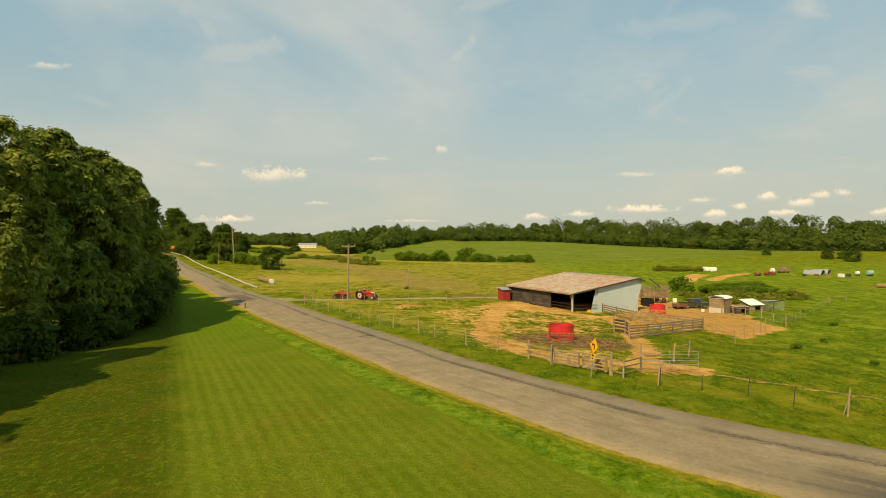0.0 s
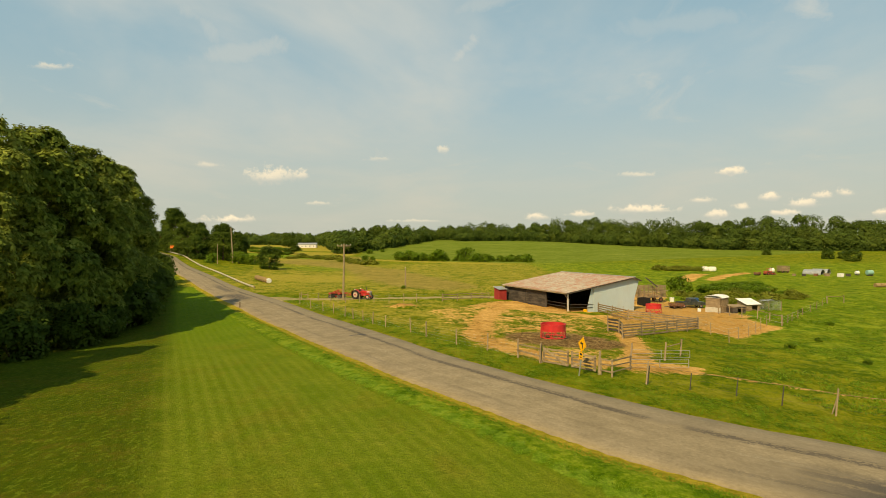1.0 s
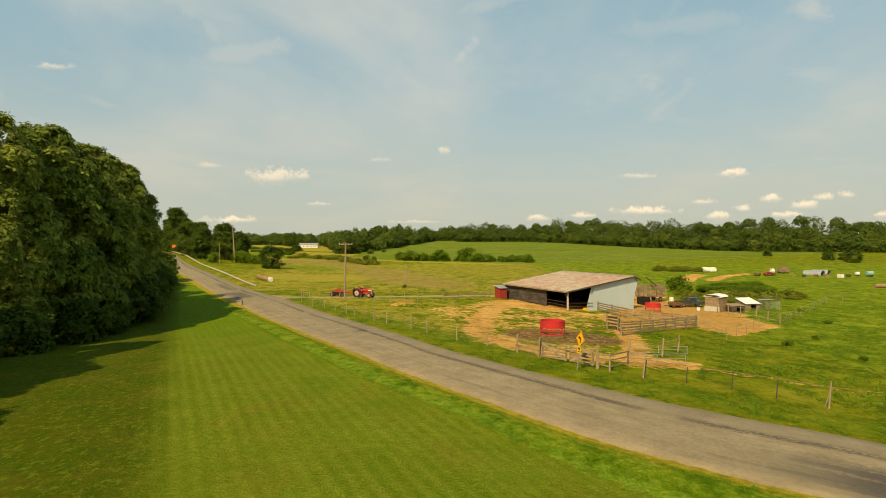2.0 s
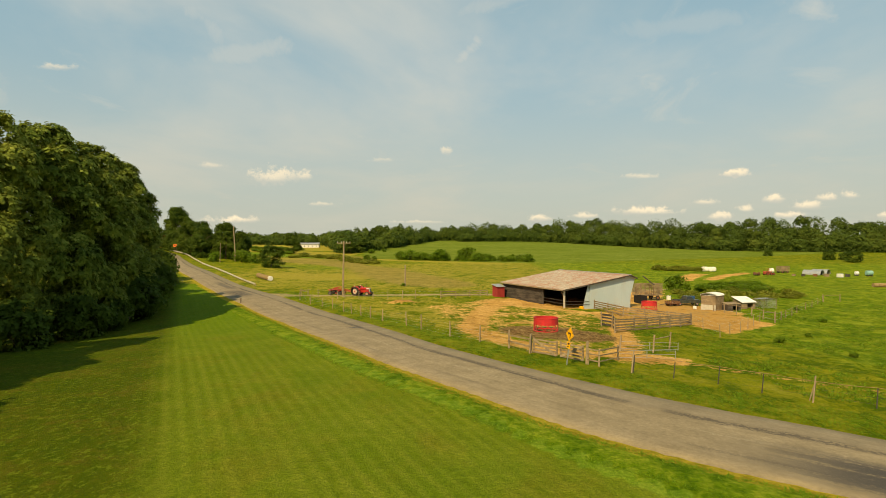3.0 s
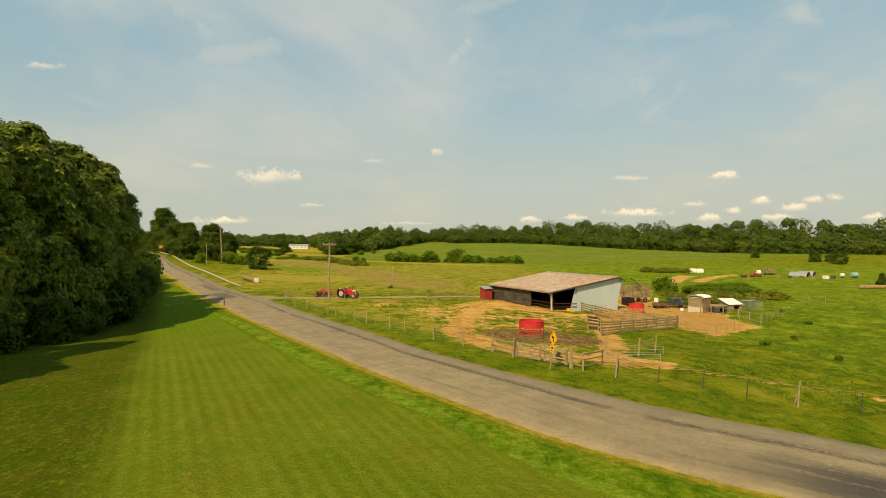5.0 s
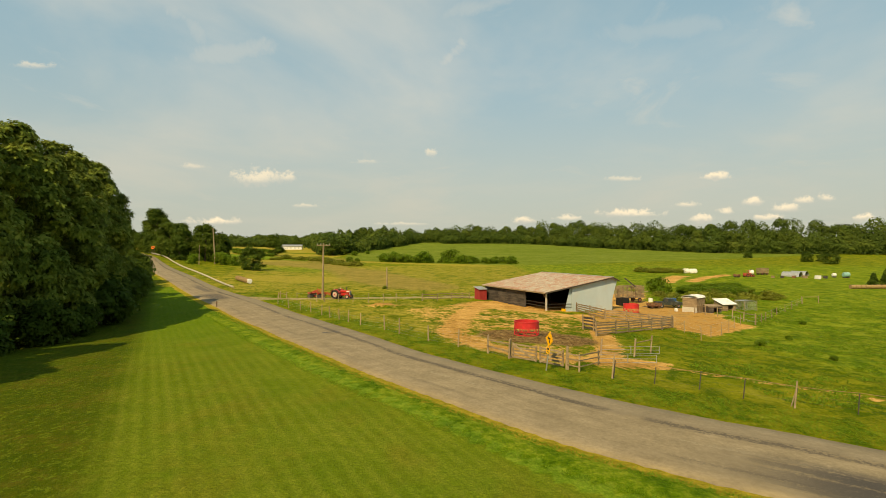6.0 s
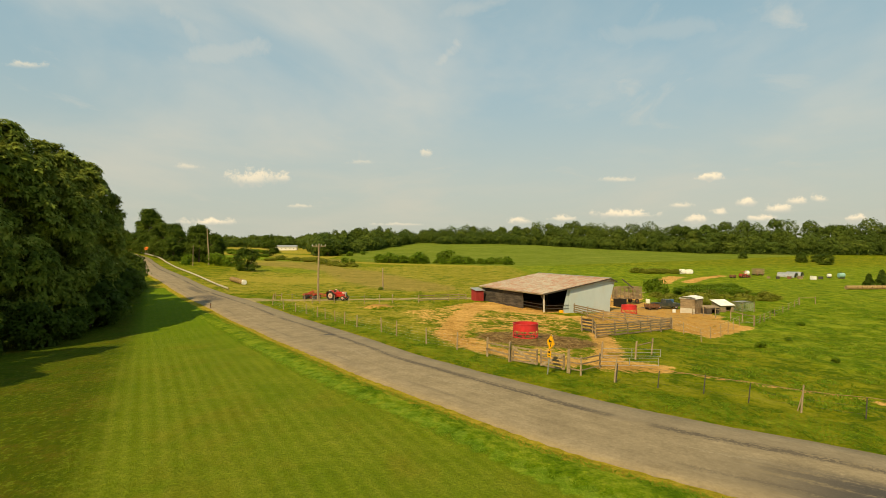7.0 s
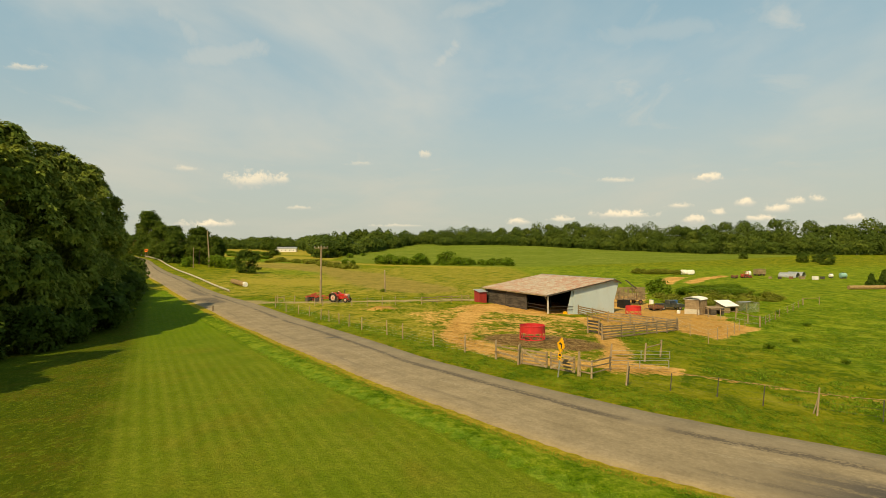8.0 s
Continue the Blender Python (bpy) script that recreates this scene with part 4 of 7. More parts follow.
# Dark leaves put the grove's shade over these shrubs into their colour.
under = bush("shrub", 31, 4.2, 2.9, 180, 22, 0.44, LEAF_DARK, "leafy undergrowth shrub at the foot of the grove", "shrub", "shrubs under the grove")
place(under, -36.8, 48, 0)
for x, y, turn, scale in ((-36.5, 56, 60, 1.0), (-38, 63, 110, 0.9), (-40.6, 71, 200, 1.5), (-44.0, 78, 270, 1.7), (-48, 87, 20, 1.2), (-51, 96, 90, 1.4), (-56, 106, 150, 1.4), (-60.5, 116, 240, 1.3), (-35.5, 40, 310, 1.0), (-34.5, 32, 45, 1.0), (-64.5, 125, 45, 1.0), (-67.8, 130, 130, 1.6), (-62.8, 121, 10, 1.45)):
    again(under, x, y, turn, scale)

# ---- woods in the distance ----
def woods(name, seed, spots, label, leaf=1.5, each=190, mat=None, pointed=0.0):
    """Many trees joined: spots are x, y, height, radius."""
    rng = np.random.default_rng(seed)
    quads, tones = [], []
    for x, y, h, r in spots:
        d = rng.normal(0, 1, (each, 3))
        d[:, 2] = np.abs(d[:, 2]) * 1.1 - 0.35
        d /= np.linalg.norm(d, axis=1)[:, None]
        q = rng.uniform(0, 6.28, 4)
        a = np.arctan2(d[:, 1], d[:, 0])
        lump = 0.10 * np.sin(a * 3 + q[0] + d[:, 2] * 3) + 0.09 * np.sin(a * 5 + q[1] - d[:, 2] * 6) + 0.09 * np.sin(d[:, 2] * 8 + q[2] + a * 2)
        f = (1 + lump) * rng.uniform(0.86, 1.03, each)
        tall = min(h * 0.48, r * rng.uniform(0.85, 1.15))
        p = np.column_stack([d[:, 0] * r * f, d[:, 1] * r * f, h - tall + d[:, 2] * tall * f])
        # Tone follows the relief: bulges lighter, hollows darker, shading put into colour.
        tone = 0.45 + lump * 1.6
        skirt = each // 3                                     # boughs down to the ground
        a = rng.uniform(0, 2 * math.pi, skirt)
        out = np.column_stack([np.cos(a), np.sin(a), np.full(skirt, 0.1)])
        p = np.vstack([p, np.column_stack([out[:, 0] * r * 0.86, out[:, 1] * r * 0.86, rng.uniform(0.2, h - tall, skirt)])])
        # Skirt leaves get a dark tone: canopy shade put into their colour.
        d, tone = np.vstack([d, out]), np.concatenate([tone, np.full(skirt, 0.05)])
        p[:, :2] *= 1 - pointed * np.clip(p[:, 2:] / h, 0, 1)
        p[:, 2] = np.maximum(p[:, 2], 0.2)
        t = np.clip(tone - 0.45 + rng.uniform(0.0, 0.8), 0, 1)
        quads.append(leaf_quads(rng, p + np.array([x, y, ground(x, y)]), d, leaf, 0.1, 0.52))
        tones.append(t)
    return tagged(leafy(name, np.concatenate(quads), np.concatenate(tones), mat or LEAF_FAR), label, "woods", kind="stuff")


def along(line, step, rows, rng, r, taller=0.0):
    """Spots for trees along a line, in rows back from it, each row of its own height."""
    out = []
    for a, b in zip(line, line[1:]):
        n = max(1, int(math.dist(a, b) / step))
        for i in range(n):
            f = i / n
            for row, h in enumerate(rows):
                x = a[0] + (b[0] - a[0]) * f + rng.uniform(-step, step) * 0.6
                grow = 1 + taller * min(1, max(0, (x - 140) / 110))
                out.append((x, a[1] + (b[1] - a[1]) * f + row * step * 1.25 + rng.uniform(-step, step) * 0.5,
                            h * grow * rng.uniform(0.74, 1.16), r * rng.uniform(0.65, 1.4)))
    return out


def far_woods():
    rng = np.random.default_rng(5)
    woods("woods_right", 6, along(((100, 452), (150, 385), (185, 342), (250, 318), (330, 300), (430, 290)), 6.6, (8.5, 12.5, 15.8, 18.2), rng, 5.2, 0.04), "long edge of green deciduous woodland beyond the pasture", 0.94, 640)
    woods("woods_middle", 7, along(((14, 462), (60, 470), (105, 455)), 6.2, (8.0, 12.0, 14.0), rng, 5.0), "green deciduous trees along the crest of the pale field", 0.95, 750)
    woods("woods_left", 8, along(((-330, 620), (-200, 600), (-120, 560), (-60, 340), (-10, 500), (25, 480)), 8.0, (9, 12), rng, 5.5), "distant hedgerow trees on the far hills", 1.2, 520)
    woods("woods_horizon", 9, along(((-700, 900), (-300, 860), (0, 820), (300, 800), (700, 700)), 14, (11, 13), rng, 10), "faint far woodland on the horizon", 3.0, 200)


far_woods()

# ---- barn ----
def build_barn():
    barn = thing("barn", *BARN_AT, BARN_TURN, "open-fronted livestock barn with rusty tin roof and pale blue siding", "barn", z=-2.0)
    deep = 19.8
    eave, ridge, back = 3.02, 5.13, 4.56
    ridge_x, wall_x = 12.95, 5.0

    def roof_z(x):
        return eave + (ridge - eave) * (x + 0.5) / (ridge_x + 0.5) if x <= ridge_x else ridge + (back - ridge) * (x - ridge_x) / 1.3

    # roof sheets, each lapping the next
    n = 22
    pitch = (deep + 0.9) / n
    bm = B()
    for x0, x1 in ((-0.55, ridge_x),):
        z0, z1 = roof_z(x0), roof_z(x1)
        pts = []
        for i in range(9):
            y = (i / 8) * (pitch + 0.03)
            lift = 0.025 if i % 2 else 0.0
            pts.append((y, lift))
        low = [bm.verts.new((x0, y, z0 + l)) for y, l in pts]
        high = [bm.verts.new((x1, y, z1 + l)) for y, l in pts]
        under_ = [bm.verts.new((x0, pts[-1][0], z0 - 0.03)), bm.verts.new((x0, 0, z0 - 0.03)), bm.verts.new((x1, pts[-1][0], z1 - 0.03)), bm.verts.new((x1, 0, z1 - 0.03))]
        for a, b, c, d in zip(low, low[1:], high[1:], high):
            bm.faces.new((a, d, c, b))
        bm.faces.new((under_[1], under_[0], under_[2], under_[3]))
        bm.faces.new([*low, under_[0], under_[1]])
    first = part("roof_sheet", bm, ROOF_TIN, barn)
    rng = random.Random(4)
    for i in range(n):
        ob = first if i == 0 else new("roof_sheet", first.data)
        ob.parent = barn
        ob.location = (rng.uniform(-0.05, 0.05), -0.45 + i * pitch, 0.006 * (i % 2) + rng.uniform(0, 0.01))
    bm = B()
    plank(bm, (ridge_x - 0.02, -0.5, ridge + 0.04), (ridge_x - 0.02, deep + 0.5, ridge + 0.04), 0.3, 0.03, (1, 0, 0.1))
    part("ridge_cap", bm, GALV, barn)
    bm = B()
    plank(bm, (ridge_x + 0.65, -0.45, (ridge + back) / 2), (ridge_x + 0.65, deep + 0.45, (ridge + back) / 2), 1.42, 0.04, (1.3, 0, back - ridge))
    part("back_roof", bm, ROOF_TIN, barn)
    for y in (-0.47, deep + 0.47):
        bm = B()
        plank(bm, (-0.55, y, roof_z(-0.55) - 0.10), (ridge_x, y, ridge - 0.10), 0.22, 0.05)
        part("barge_board", bm, BARN_WOOD, barn, "dark wooden edge trim")
        bm = B()
        plank(bm, (ridge_x, y, ridge - 0.10), (ridge_x + 1.32, y, back - 0.10), 0.22, 0.05)
        part("barge_board", bm, BARN_WOOD, barn)
    bm = B()
    plank(bm, (-0.50, -0.45, eave - 0.12), (-0.50, deep + 0.45, eave - 0.12), 0.16, 0.05)
    part("eave_board", bm, POST_WOOD, barn)
    # rafters and posts
    for i in range(9):
        bm = B()
        y = 0.05 + i * (deep - 0.1) / 8
        plank(bm, (-0.4, y, roof_z(-0.4) - 0.14), (ridge_x - 0.05, y, ridge - 0.16), 0.18, 0.06)
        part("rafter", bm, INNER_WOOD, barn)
    for x, y in ((0.05, 0.05), (0.05, 6.1), (0.05, 12.5), (0.05, deep - 0.1), (wall_x, 0.25), (7, 9), (ridge_x + 0.1, 10), (ridge_x + 0.1, deep - 0.2)):
        bm = B()
        box(bm, (x - 0.11, y - 0.11, -0.6), (x + 0.11, y + 0.11, roof_z(x) - 0.12), None, 0.012)
        part("post", bm, CONCRETE if y < 0.1 else INNER_WOOD, barn, "pale corner post" if y < 0.1 else "")
    bm = B()
    plank(bm, (0.05, 0.08, 2.0), (0.05, 0.85, 2.62), 0.10, 0.08)
    part("knee_brace", bm, POST_WOOD, barn)
    # boarded wall under the low eave
    rng = random.Random(7)
    rows = 12
    for i in range(rows):
        z0 = -0.25 + i * (eave + 0.05) / rows
        bm = B()
        y_open = 6.15 + rng.uniform(-0.12, 0.12)
        box(bm, (-0.03 + rng.uniform(-0.015, 0.015), y_open, z0 + 0.012), (0.0, deep, z0 + (eave + 0.05) / rows - 0.008))
        part("wall_board", bm, BARN_WOOD, barn)
    bm = B()
    box(bm, (0.002, 6.2, -0.6), (0.06, deep, eave - 0.16))
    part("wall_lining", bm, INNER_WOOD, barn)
    # pale blue wall on the high side, its far end splayed outward to the top
    bm = B()
    ring = [(wall_x, -0.5), (ridge_x + 0.15, -0.72), (ridge_x + 0.22, 1.6), (ridge_x + 1.15, roof_z(ridge_x + 1.15) - 0.12), (ridge_x, ridge - 0.12), (wall_x, roof_z(wall_x) - 0.12)]
    front = [bm.verts.new((x, -0.03, z)) for x, z in ring]
    rear = [bm.verts.new((x, 0.03, z)) for x, z in ring]
    bm.faces.new(front), bm.faces.new(rear[::-1])
    for i in range(len(ring)):
        j = (i + 1) % len(ring)
        bm.faces.new((front[j], front[i], rear[i], rear[j]))
    part("siding", bm, BLUE_TIN, barn, "pale blue-grey metal siding")
    for i in range(1, 9):
        x = wall_x + i * 0.9
        bm = B()
        box(bm, (x - 0.015, -0.036, -0.5), (x + 0.015, -0.029, roof_z(x) - 0.16))
        part("siding_seam", bm, BLUE_TIN, barn)
    bm = B()
    box(bm, (wall_x - 0.1, -0.06, -0.5), (wall_x + 0.12, 0.06, roof_z(wall_x) - 0.14))
    part("siding_edge", bm, BLUE_TIN, barn)
    # closed sides behind
    bm = B()
    ring = [(0.1, -0.7), (ridge_x + 0.3, -0.7), (ridge_x + 0.3, ridge - 0.25), (0.1, eave - 0.05)]
    front = [bm.verts.new((x, deep - 0.05, z)) for x, z in ring]
    rear = [bm.verts.new((x, deep + 0.02, z)) for x, z in ring]
    bm.faces.new(front), bm.faces.new(rear[::-1])
    for i in range(4):
        j = (i + 1) % 4
        bm.faces.new((front[j], front[i], rear[i], rear[j]))
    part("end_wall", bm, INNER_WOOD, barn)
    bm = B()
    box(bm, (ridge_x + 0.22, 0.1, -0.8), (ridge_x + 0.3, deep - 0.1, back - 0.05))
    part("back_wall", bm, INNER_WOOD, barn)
    # partition and rails across the openings
    bm = B()
    ring = [(wall_x - 1.5, -0.5), (wall_x - 0.04, -0.5), (wall_x - 0.04, roof_z(wall_x) - 0.16), (wall_x - 0.35, roof_z(wall_x) - 0.3)]
    front, rear = [bm.verts.new((x, 0.12, z)) for x, z in ring], [bm.verts.new((x, 0.16, z)) for x, z in ring]
    bm.faces.new(front), bm.faces.new(rear[::-1])
    for i in range(4):
        bm.faces.new((front[(i + 1) % 4], front[i], rear[i], rear[(i + 1) % 4]))
    part("wing_panel", bm, BLUE_TIN, barn, "slanted pale blue wing panel")
    for z in (0.75, 1.25):
        bm = B()
        rod(bm, (0.02, 0.1, z), (0.02, 6.1, z + 0.05), 0.035)
        part("rail", bm, STEEL, barn, "dark pipe rail")
        bm = B()
        rod(bm, (0.1, 0.02, z - 0.1), (wall_x, 0.05, z - 0.25), 0.035)
        part("rail", bm, STEEL, barn)
    return barn


build_barn()


# ---- fences and gates ----
def spot(x, y, z=0.0):
    return Vector((x, y, ground(x, y) + z))


def fence(label, points, high, thick, wires=(), rails=(), board=0.0, post_mat=None, wire_mat=None, rail_mat=None, seed=1, square=False, lean=(0.0, 0.0), wire=0.012, name="fence"):
    """Posts at the points, with wires or boards at heights between them."""
    rng = random.Random(seed)
    x0, y0 = points[0]
    top = thing(name, x0, y0, 0, label, "fence")
    origin = Vector(top.matrix_world.translation)
    heads = []
    for x, y in points:
        h = high * rng.uniform(0.92, 1.08)
        tilt = Vector((lean[0] + rng.uniform(-0.05, 0.05), lean[1] + rng.uniform(-0.04, 0.04), 1.0))
        foot = spot(x, y) - origin
        bm = B()
        if square:
            plank(bm, foot - Vector((0, 0, 0.3)), foot + tilt * h, thick * 2, thick * 1.6, (1, 0.3, 0))
        else:
            rod(bm, foot - Vector((0, 0, 0.3)), foot + tilt * h, thick * rng.uniform(0.9, 1.15), thick * 0.85, 7)
        part("post", bm, post_mat or POST_WOOD, top)
        heads.append((foot, tilt))
    for h in wires:
        bm = B()
        for (fa, ta), (fb, tb) in zip(heads, heads[1:]):
            a, b = fa + ta * h, fb + tb * h
            mid = (a + b) / 2 - Vector((0, 0, rng.uniform(0.01, 0.05)))
            rod(bm, a, mid, wire, None, 4), rod(bm, mid, b, wire, None, 4)
        part("wire", bm, wire_mat or GALV, top)
    for h in rails:
        for (fa, ta), (fb, tb) in zip(heads, heads[1:]):
            bm = B()
            off = Vector(((fb - fa).y, -(fb - fa).x, 0)).normalized() * thick * 0.9
            a, b = fa + ta * (h + rng.uniform(-0.04, 0.04)) + off, fb + tb * (h + rng.uniform(-0.04, 0.04)) + off
            d = (b - a).normalized() * 0.06
            if board:
                plank(bm, a - d, b + d, board * rng.uniform(0.85, 1.1), 0.028)
            else:
                rod(bm, a - d, b + d, 0.045, None, 7)
            part("board" if board else "rail", bm, rail_mat or BOARD_WOOD, top)
    return top


fence("woven wire fence on grey wooden posts along the road", ((-22.3, 88.9), (-19.1, 83.2), (-16.6, 80.2), (-14.5, 77.5), (-12.1, 73.2), (-10.5, 70.3), (-8.8, 67.5), (-7.2, 64.3), (-5.3, 60.6), (-2.2, 55.7), (-0.5, 52.3), (2.3, 47.7), (4.8, 45.3), (7.0, 42.9), (8.45, 41.05)),
      1.38, 0.066, (0.15, 0.4, 0.65, 0.9, 1.15), seed=3, wire=0.003, lean=(0.0, 0.0))
fence("grey rail on two posts beside the gate", ((7.0, 42.75), (8.4, 40.95)), 1.4, 0.08, (), (0.55, 1.1), 0.13, seed=5)
fence("post and wire fence along the gravel drive", ((-24.0, 96.4), (-22.6, 95.5), (-20.4, 93.7), (-18.2, 92.9), (-16.6, 91.6), (-15.3, 91.4), (-13.1, 92.4), (-10.6, 91.8), (-8.1, 92.1), (-5.7, 93.5), (-3.6, 94.8), (0.9, 95.8)), 1.4, 0.062, (0.4, 0.8, 1.2), seed=8, wire=0.004)
fence("weathered rail fence between drive and barn", ((0.9, 95.8), (3.6, 98), (6.2, 100), (8.2, 101.2), (9.6, 102.0)), 1.3, 0.08, (), (0.35, 0.75, 1.15), 0.13, seed=9)
fence("old rails on short posts at the drive end", ((-24.4, 96.9), (-22.7, 95.7)), 1.1, 0.08, (), (0.9,), 0.12, seed=10)
fence("dark steel T-posts with a pale electric rope beside the road", ((14.75, 36.35), (17.1, 35.3), (19.5, 34.2), (21.7, 33.1), (23.85, 31.55), (26.9, 30.6), (29.9, 28.7), (33.0, 26.8)), 1.22, 0.035, (1.2,), seed=12, post_mat=STEEL, wire_mat=HAY, lean=(0.14, 0.04), wire=0.017)
fence("thin wires between the steel posts", ((14.8, 36.4), (23.9, 31.6), (33.05, 26.9)), 1.1, 0.02, (0.35, 0.75), seed=13, post_mat=STEEL, wire_mat=STEEL, lean=(0.12, 0.0), wire=0.003)


def lone_post(x, y, h, r, lean, label, brace=None):
    top = thing("fence_post", x, y, 0, label, "post")
    bm = B()
    rod(bm, (0, 0, -0.3), (lean[0] * h, lean[1] * h, h), r * 1.08, r * 0.9, 8)
    part("shaft", bm, POST_WOOD, top)
    bm = B()
    rod(bm, (lean[0] * h, lean[1] * h, h - 0.01), (lean[0] * h, lean[1] * h, h + 0.03), r * 0.85, r * 0.5, 8)
    part("weathered_end", bm, BOARD_WOOD, top)
    if brace:
        bm = B()
        rod(bm, (lean[0] * h * 0.7, lean[1] * h * 0.7, h * 0.7), brace, 0.035, None, 6)
        part("brace", bm, POST_WOOD, top)
    return top


lone_post(23.75, 31.4, 1.52, 0.05, (0.15, 0.05), "leaning pale wooden fence post with a short brace", (0.02, 0.30, 0.0))
lone_post(14.65, 36.3, 1.5, 0.055, (0.13, 0.03), "leaning grey wooden post at the tube gates")
lone_post(12.15, 38.5, 1.6, 0.095, (0.05, 0.0), "thick grey wooden gate post beside the road")
lone_post(8.55, 41.1, 1.5, 0.08, (0.0, 0.0), "grey wooden gate post by the dirt track")
lone_post(16.5, 44.7, 1.35, 0.085, (0.08, 0.0), "grey wooden post holding a tube gate")


def wooden_gate(a, b, flip, label):
    """A boarded field gate leaf with a diagonal brace."""
    (ax, ay), (bx, by) = a, b
    top = thing("wooden_gate", ax, ay, math.degrees(math.atan2(by - ay, bx - ax)), label, "gate", "pair of wooden gates")
    n = math.dist(a, b)
    dz = ground(bx, by) - ground(ax, ay)
    for i, h in enumerate((0.18, 0.42, 0.66, 0.90, 1.14)):
        bm = B()
        plank(bm, (0.04, 0, h), (n - 0.04, 0, h + dz), 0.125, 0.028)
        part("board", bm, BOARD_WOOD, top)
    for x in (0.10, n - 0.10):
        bm = B()
        plank(bm, (x, 0.035, 0.08), (x, 0.035, 1.26 + dz * x / n), 0.14, 0.03, (1, 0, 0))
        part("stile", bm, BOARD_WOOD, top)
    bm = B()
    za, zb = (1.15, 0.15) if flip else (0.15, 1.15)
    plank(bm, (0.1, -0.035, za), (n - 0.1, -0.035, zb + dz), 0.15, 0.03)
    part("brace", bm, POST_WOOD, top, "pale diagonal brace")
    return top


wooden_gate((8.62, 41.0), (10.35, 39.85), True, "weathered grey wooden gate leaf with a diagonal brace")
wooden_gate((10.45, 39.8), (12.0, 38.6), False, "weathered grey wooden gate leaf leaning on its post")
fence("weathered board panel beside the gate post", ((12.25, 38.45), (12.95, 38.1), (15.0, 40.3)), 1.2, 0.07, (), (0.3, 0.7, 1.08), 0.09, seed=21)


def tube_gate(a, b, high, bars, label):
    (ax, ay), (bx, by) = a, b
    top = thing("tube_gate", ax, ay, math.degrees(math.atan2(by - ay, bx - ax)), label, "gate", "steel tube gates")
    n = math.dist(a, b)
    dz = ground(bx, by) - ground(ax, ay)
    for i in range(bars):
        h = 0.22 + (high - 0.22) * i / (bars - 1)
        bm = B()
        rod(bm, (0, 0, h), (n, 0, h + dz), 0.017, None, 8)
        part("bar", bm, GALV, top)
    for x in (0.0, n * 0.5, n):
        bm = B()
        rod(bm, (x, 0.0, 0.18 + dz * x / n), (x, 0.0, high + 0.03 + dz * x / n), 0.03, None, 8)
        part("upright", bm, GALV, top)
    return top


tube_gate((16.6, 44.8), (22.1, 46.4), 0.80, 3, "long galvanised tube gate standing open in the pasture")
tube_gate((15.0, 40.45), (20.0, 41.9), 0.78, 3, "galvanised tube gate closing the lane by the track")


def goal_posts():
    top = thing("gate_frame", 19.5, 45.3, 0, "two tall grey posts joined by a crossbar in the pasture", "gate frame")
    for x, y, h in ((0, 0, 1.5), (2.55, 2.9, 1.5)):
        z = ground(19.5 + x, 45.3 + y) - ground(19.5, 45.3)
        bm = B()
        rod(bm, (x, y, z - 0.3), (x + 0.14, y, z + h), 0.085, 0.075, 8)
        part("post", bm, POST_WOOD, top)
    bm = B()
    rod(bm, (0.1, 0, 1.12), (2.65, 2.9, 1.15 + ground(22.05, 48.2) - ground(19.5, 45.3)), 0.045, None, 8)
    part("crossbar", bm, BOARD_WOOD, top, "weathered wooden crossbar")


goal_posts()
CORRAL = "grey weathered board fence of the cattle corral"
fence(CORRAL, ((20.3, 58.4), (23.4, 61.3), (25.4, 62.9), (27.7, 64.9), (29.5, 66.3), (31.3, 67.6), (33.4, 69.4)), 1.7, 0.09, (), (0.2, 0.50, 0.80, 1.10, 1.38), 0.16, seed=31)
fence(CORRAL, ((20.3, 58.4), (21.2, 62.5), (20.4, 64.0)), 1.7, 0.09, (), (0.3, 0.7, 1.1, 1.4), 0.22, seed=32, rail_mat=BARN_WOOD)
fence("older board fence between barn and corral", ((25.6, 86.5), (26.4, 82), (27.2, 77.2), (29.6, 75.2), (31.6, 72.4), (33.5, 69.6)), 1.5, 0.09, (), (0.3, 0.65, 1.0, 1.3), 0.18, seed=33)
fence("pale pipe and wire fence along the bare yard", ((33.5, 69.3), (32.7, 64.5), (32.1, 59.2), (34.5, 61.8), (37.0, 64.2), (39.4, 67), (42, 70.4), (44.8, 73.9), (47.1, 74.3)), 1.4, 0.048, (0.5, 1.0, 1.4), seed=34, wire=0.005)
fence("wooden post fence behind the bare yard", ((47.1, 74.3), (47.2, 77.3), (47.7, 81.2), (46.4, 83), (45.7, 85.2), (45.0, 87.4)), 1.5, 0.085, (0.4,), (1.3,), 0, seed=35)
fence("old post and wire fence climbing the pasture", ((47.1, 74.2), (49.3, 76.6), (51.5, 79.1), (54.5, 82.4), (57.4, 85.8), (62.1, 90.9), (65.8, 94.9), (69.8, 99.3), (73.7, 103.6)), 1.25, 0.06, (0.4, 0.8, 1.2), seed=36, post_mat=BOARD_WOOD, wire=0.006)
fence("pale rail on two posts in the pasture", ((73.7, 103.6), (77.6, 104.6)), 1.4, 0.08, (), (1.3,), 0, seed=37)


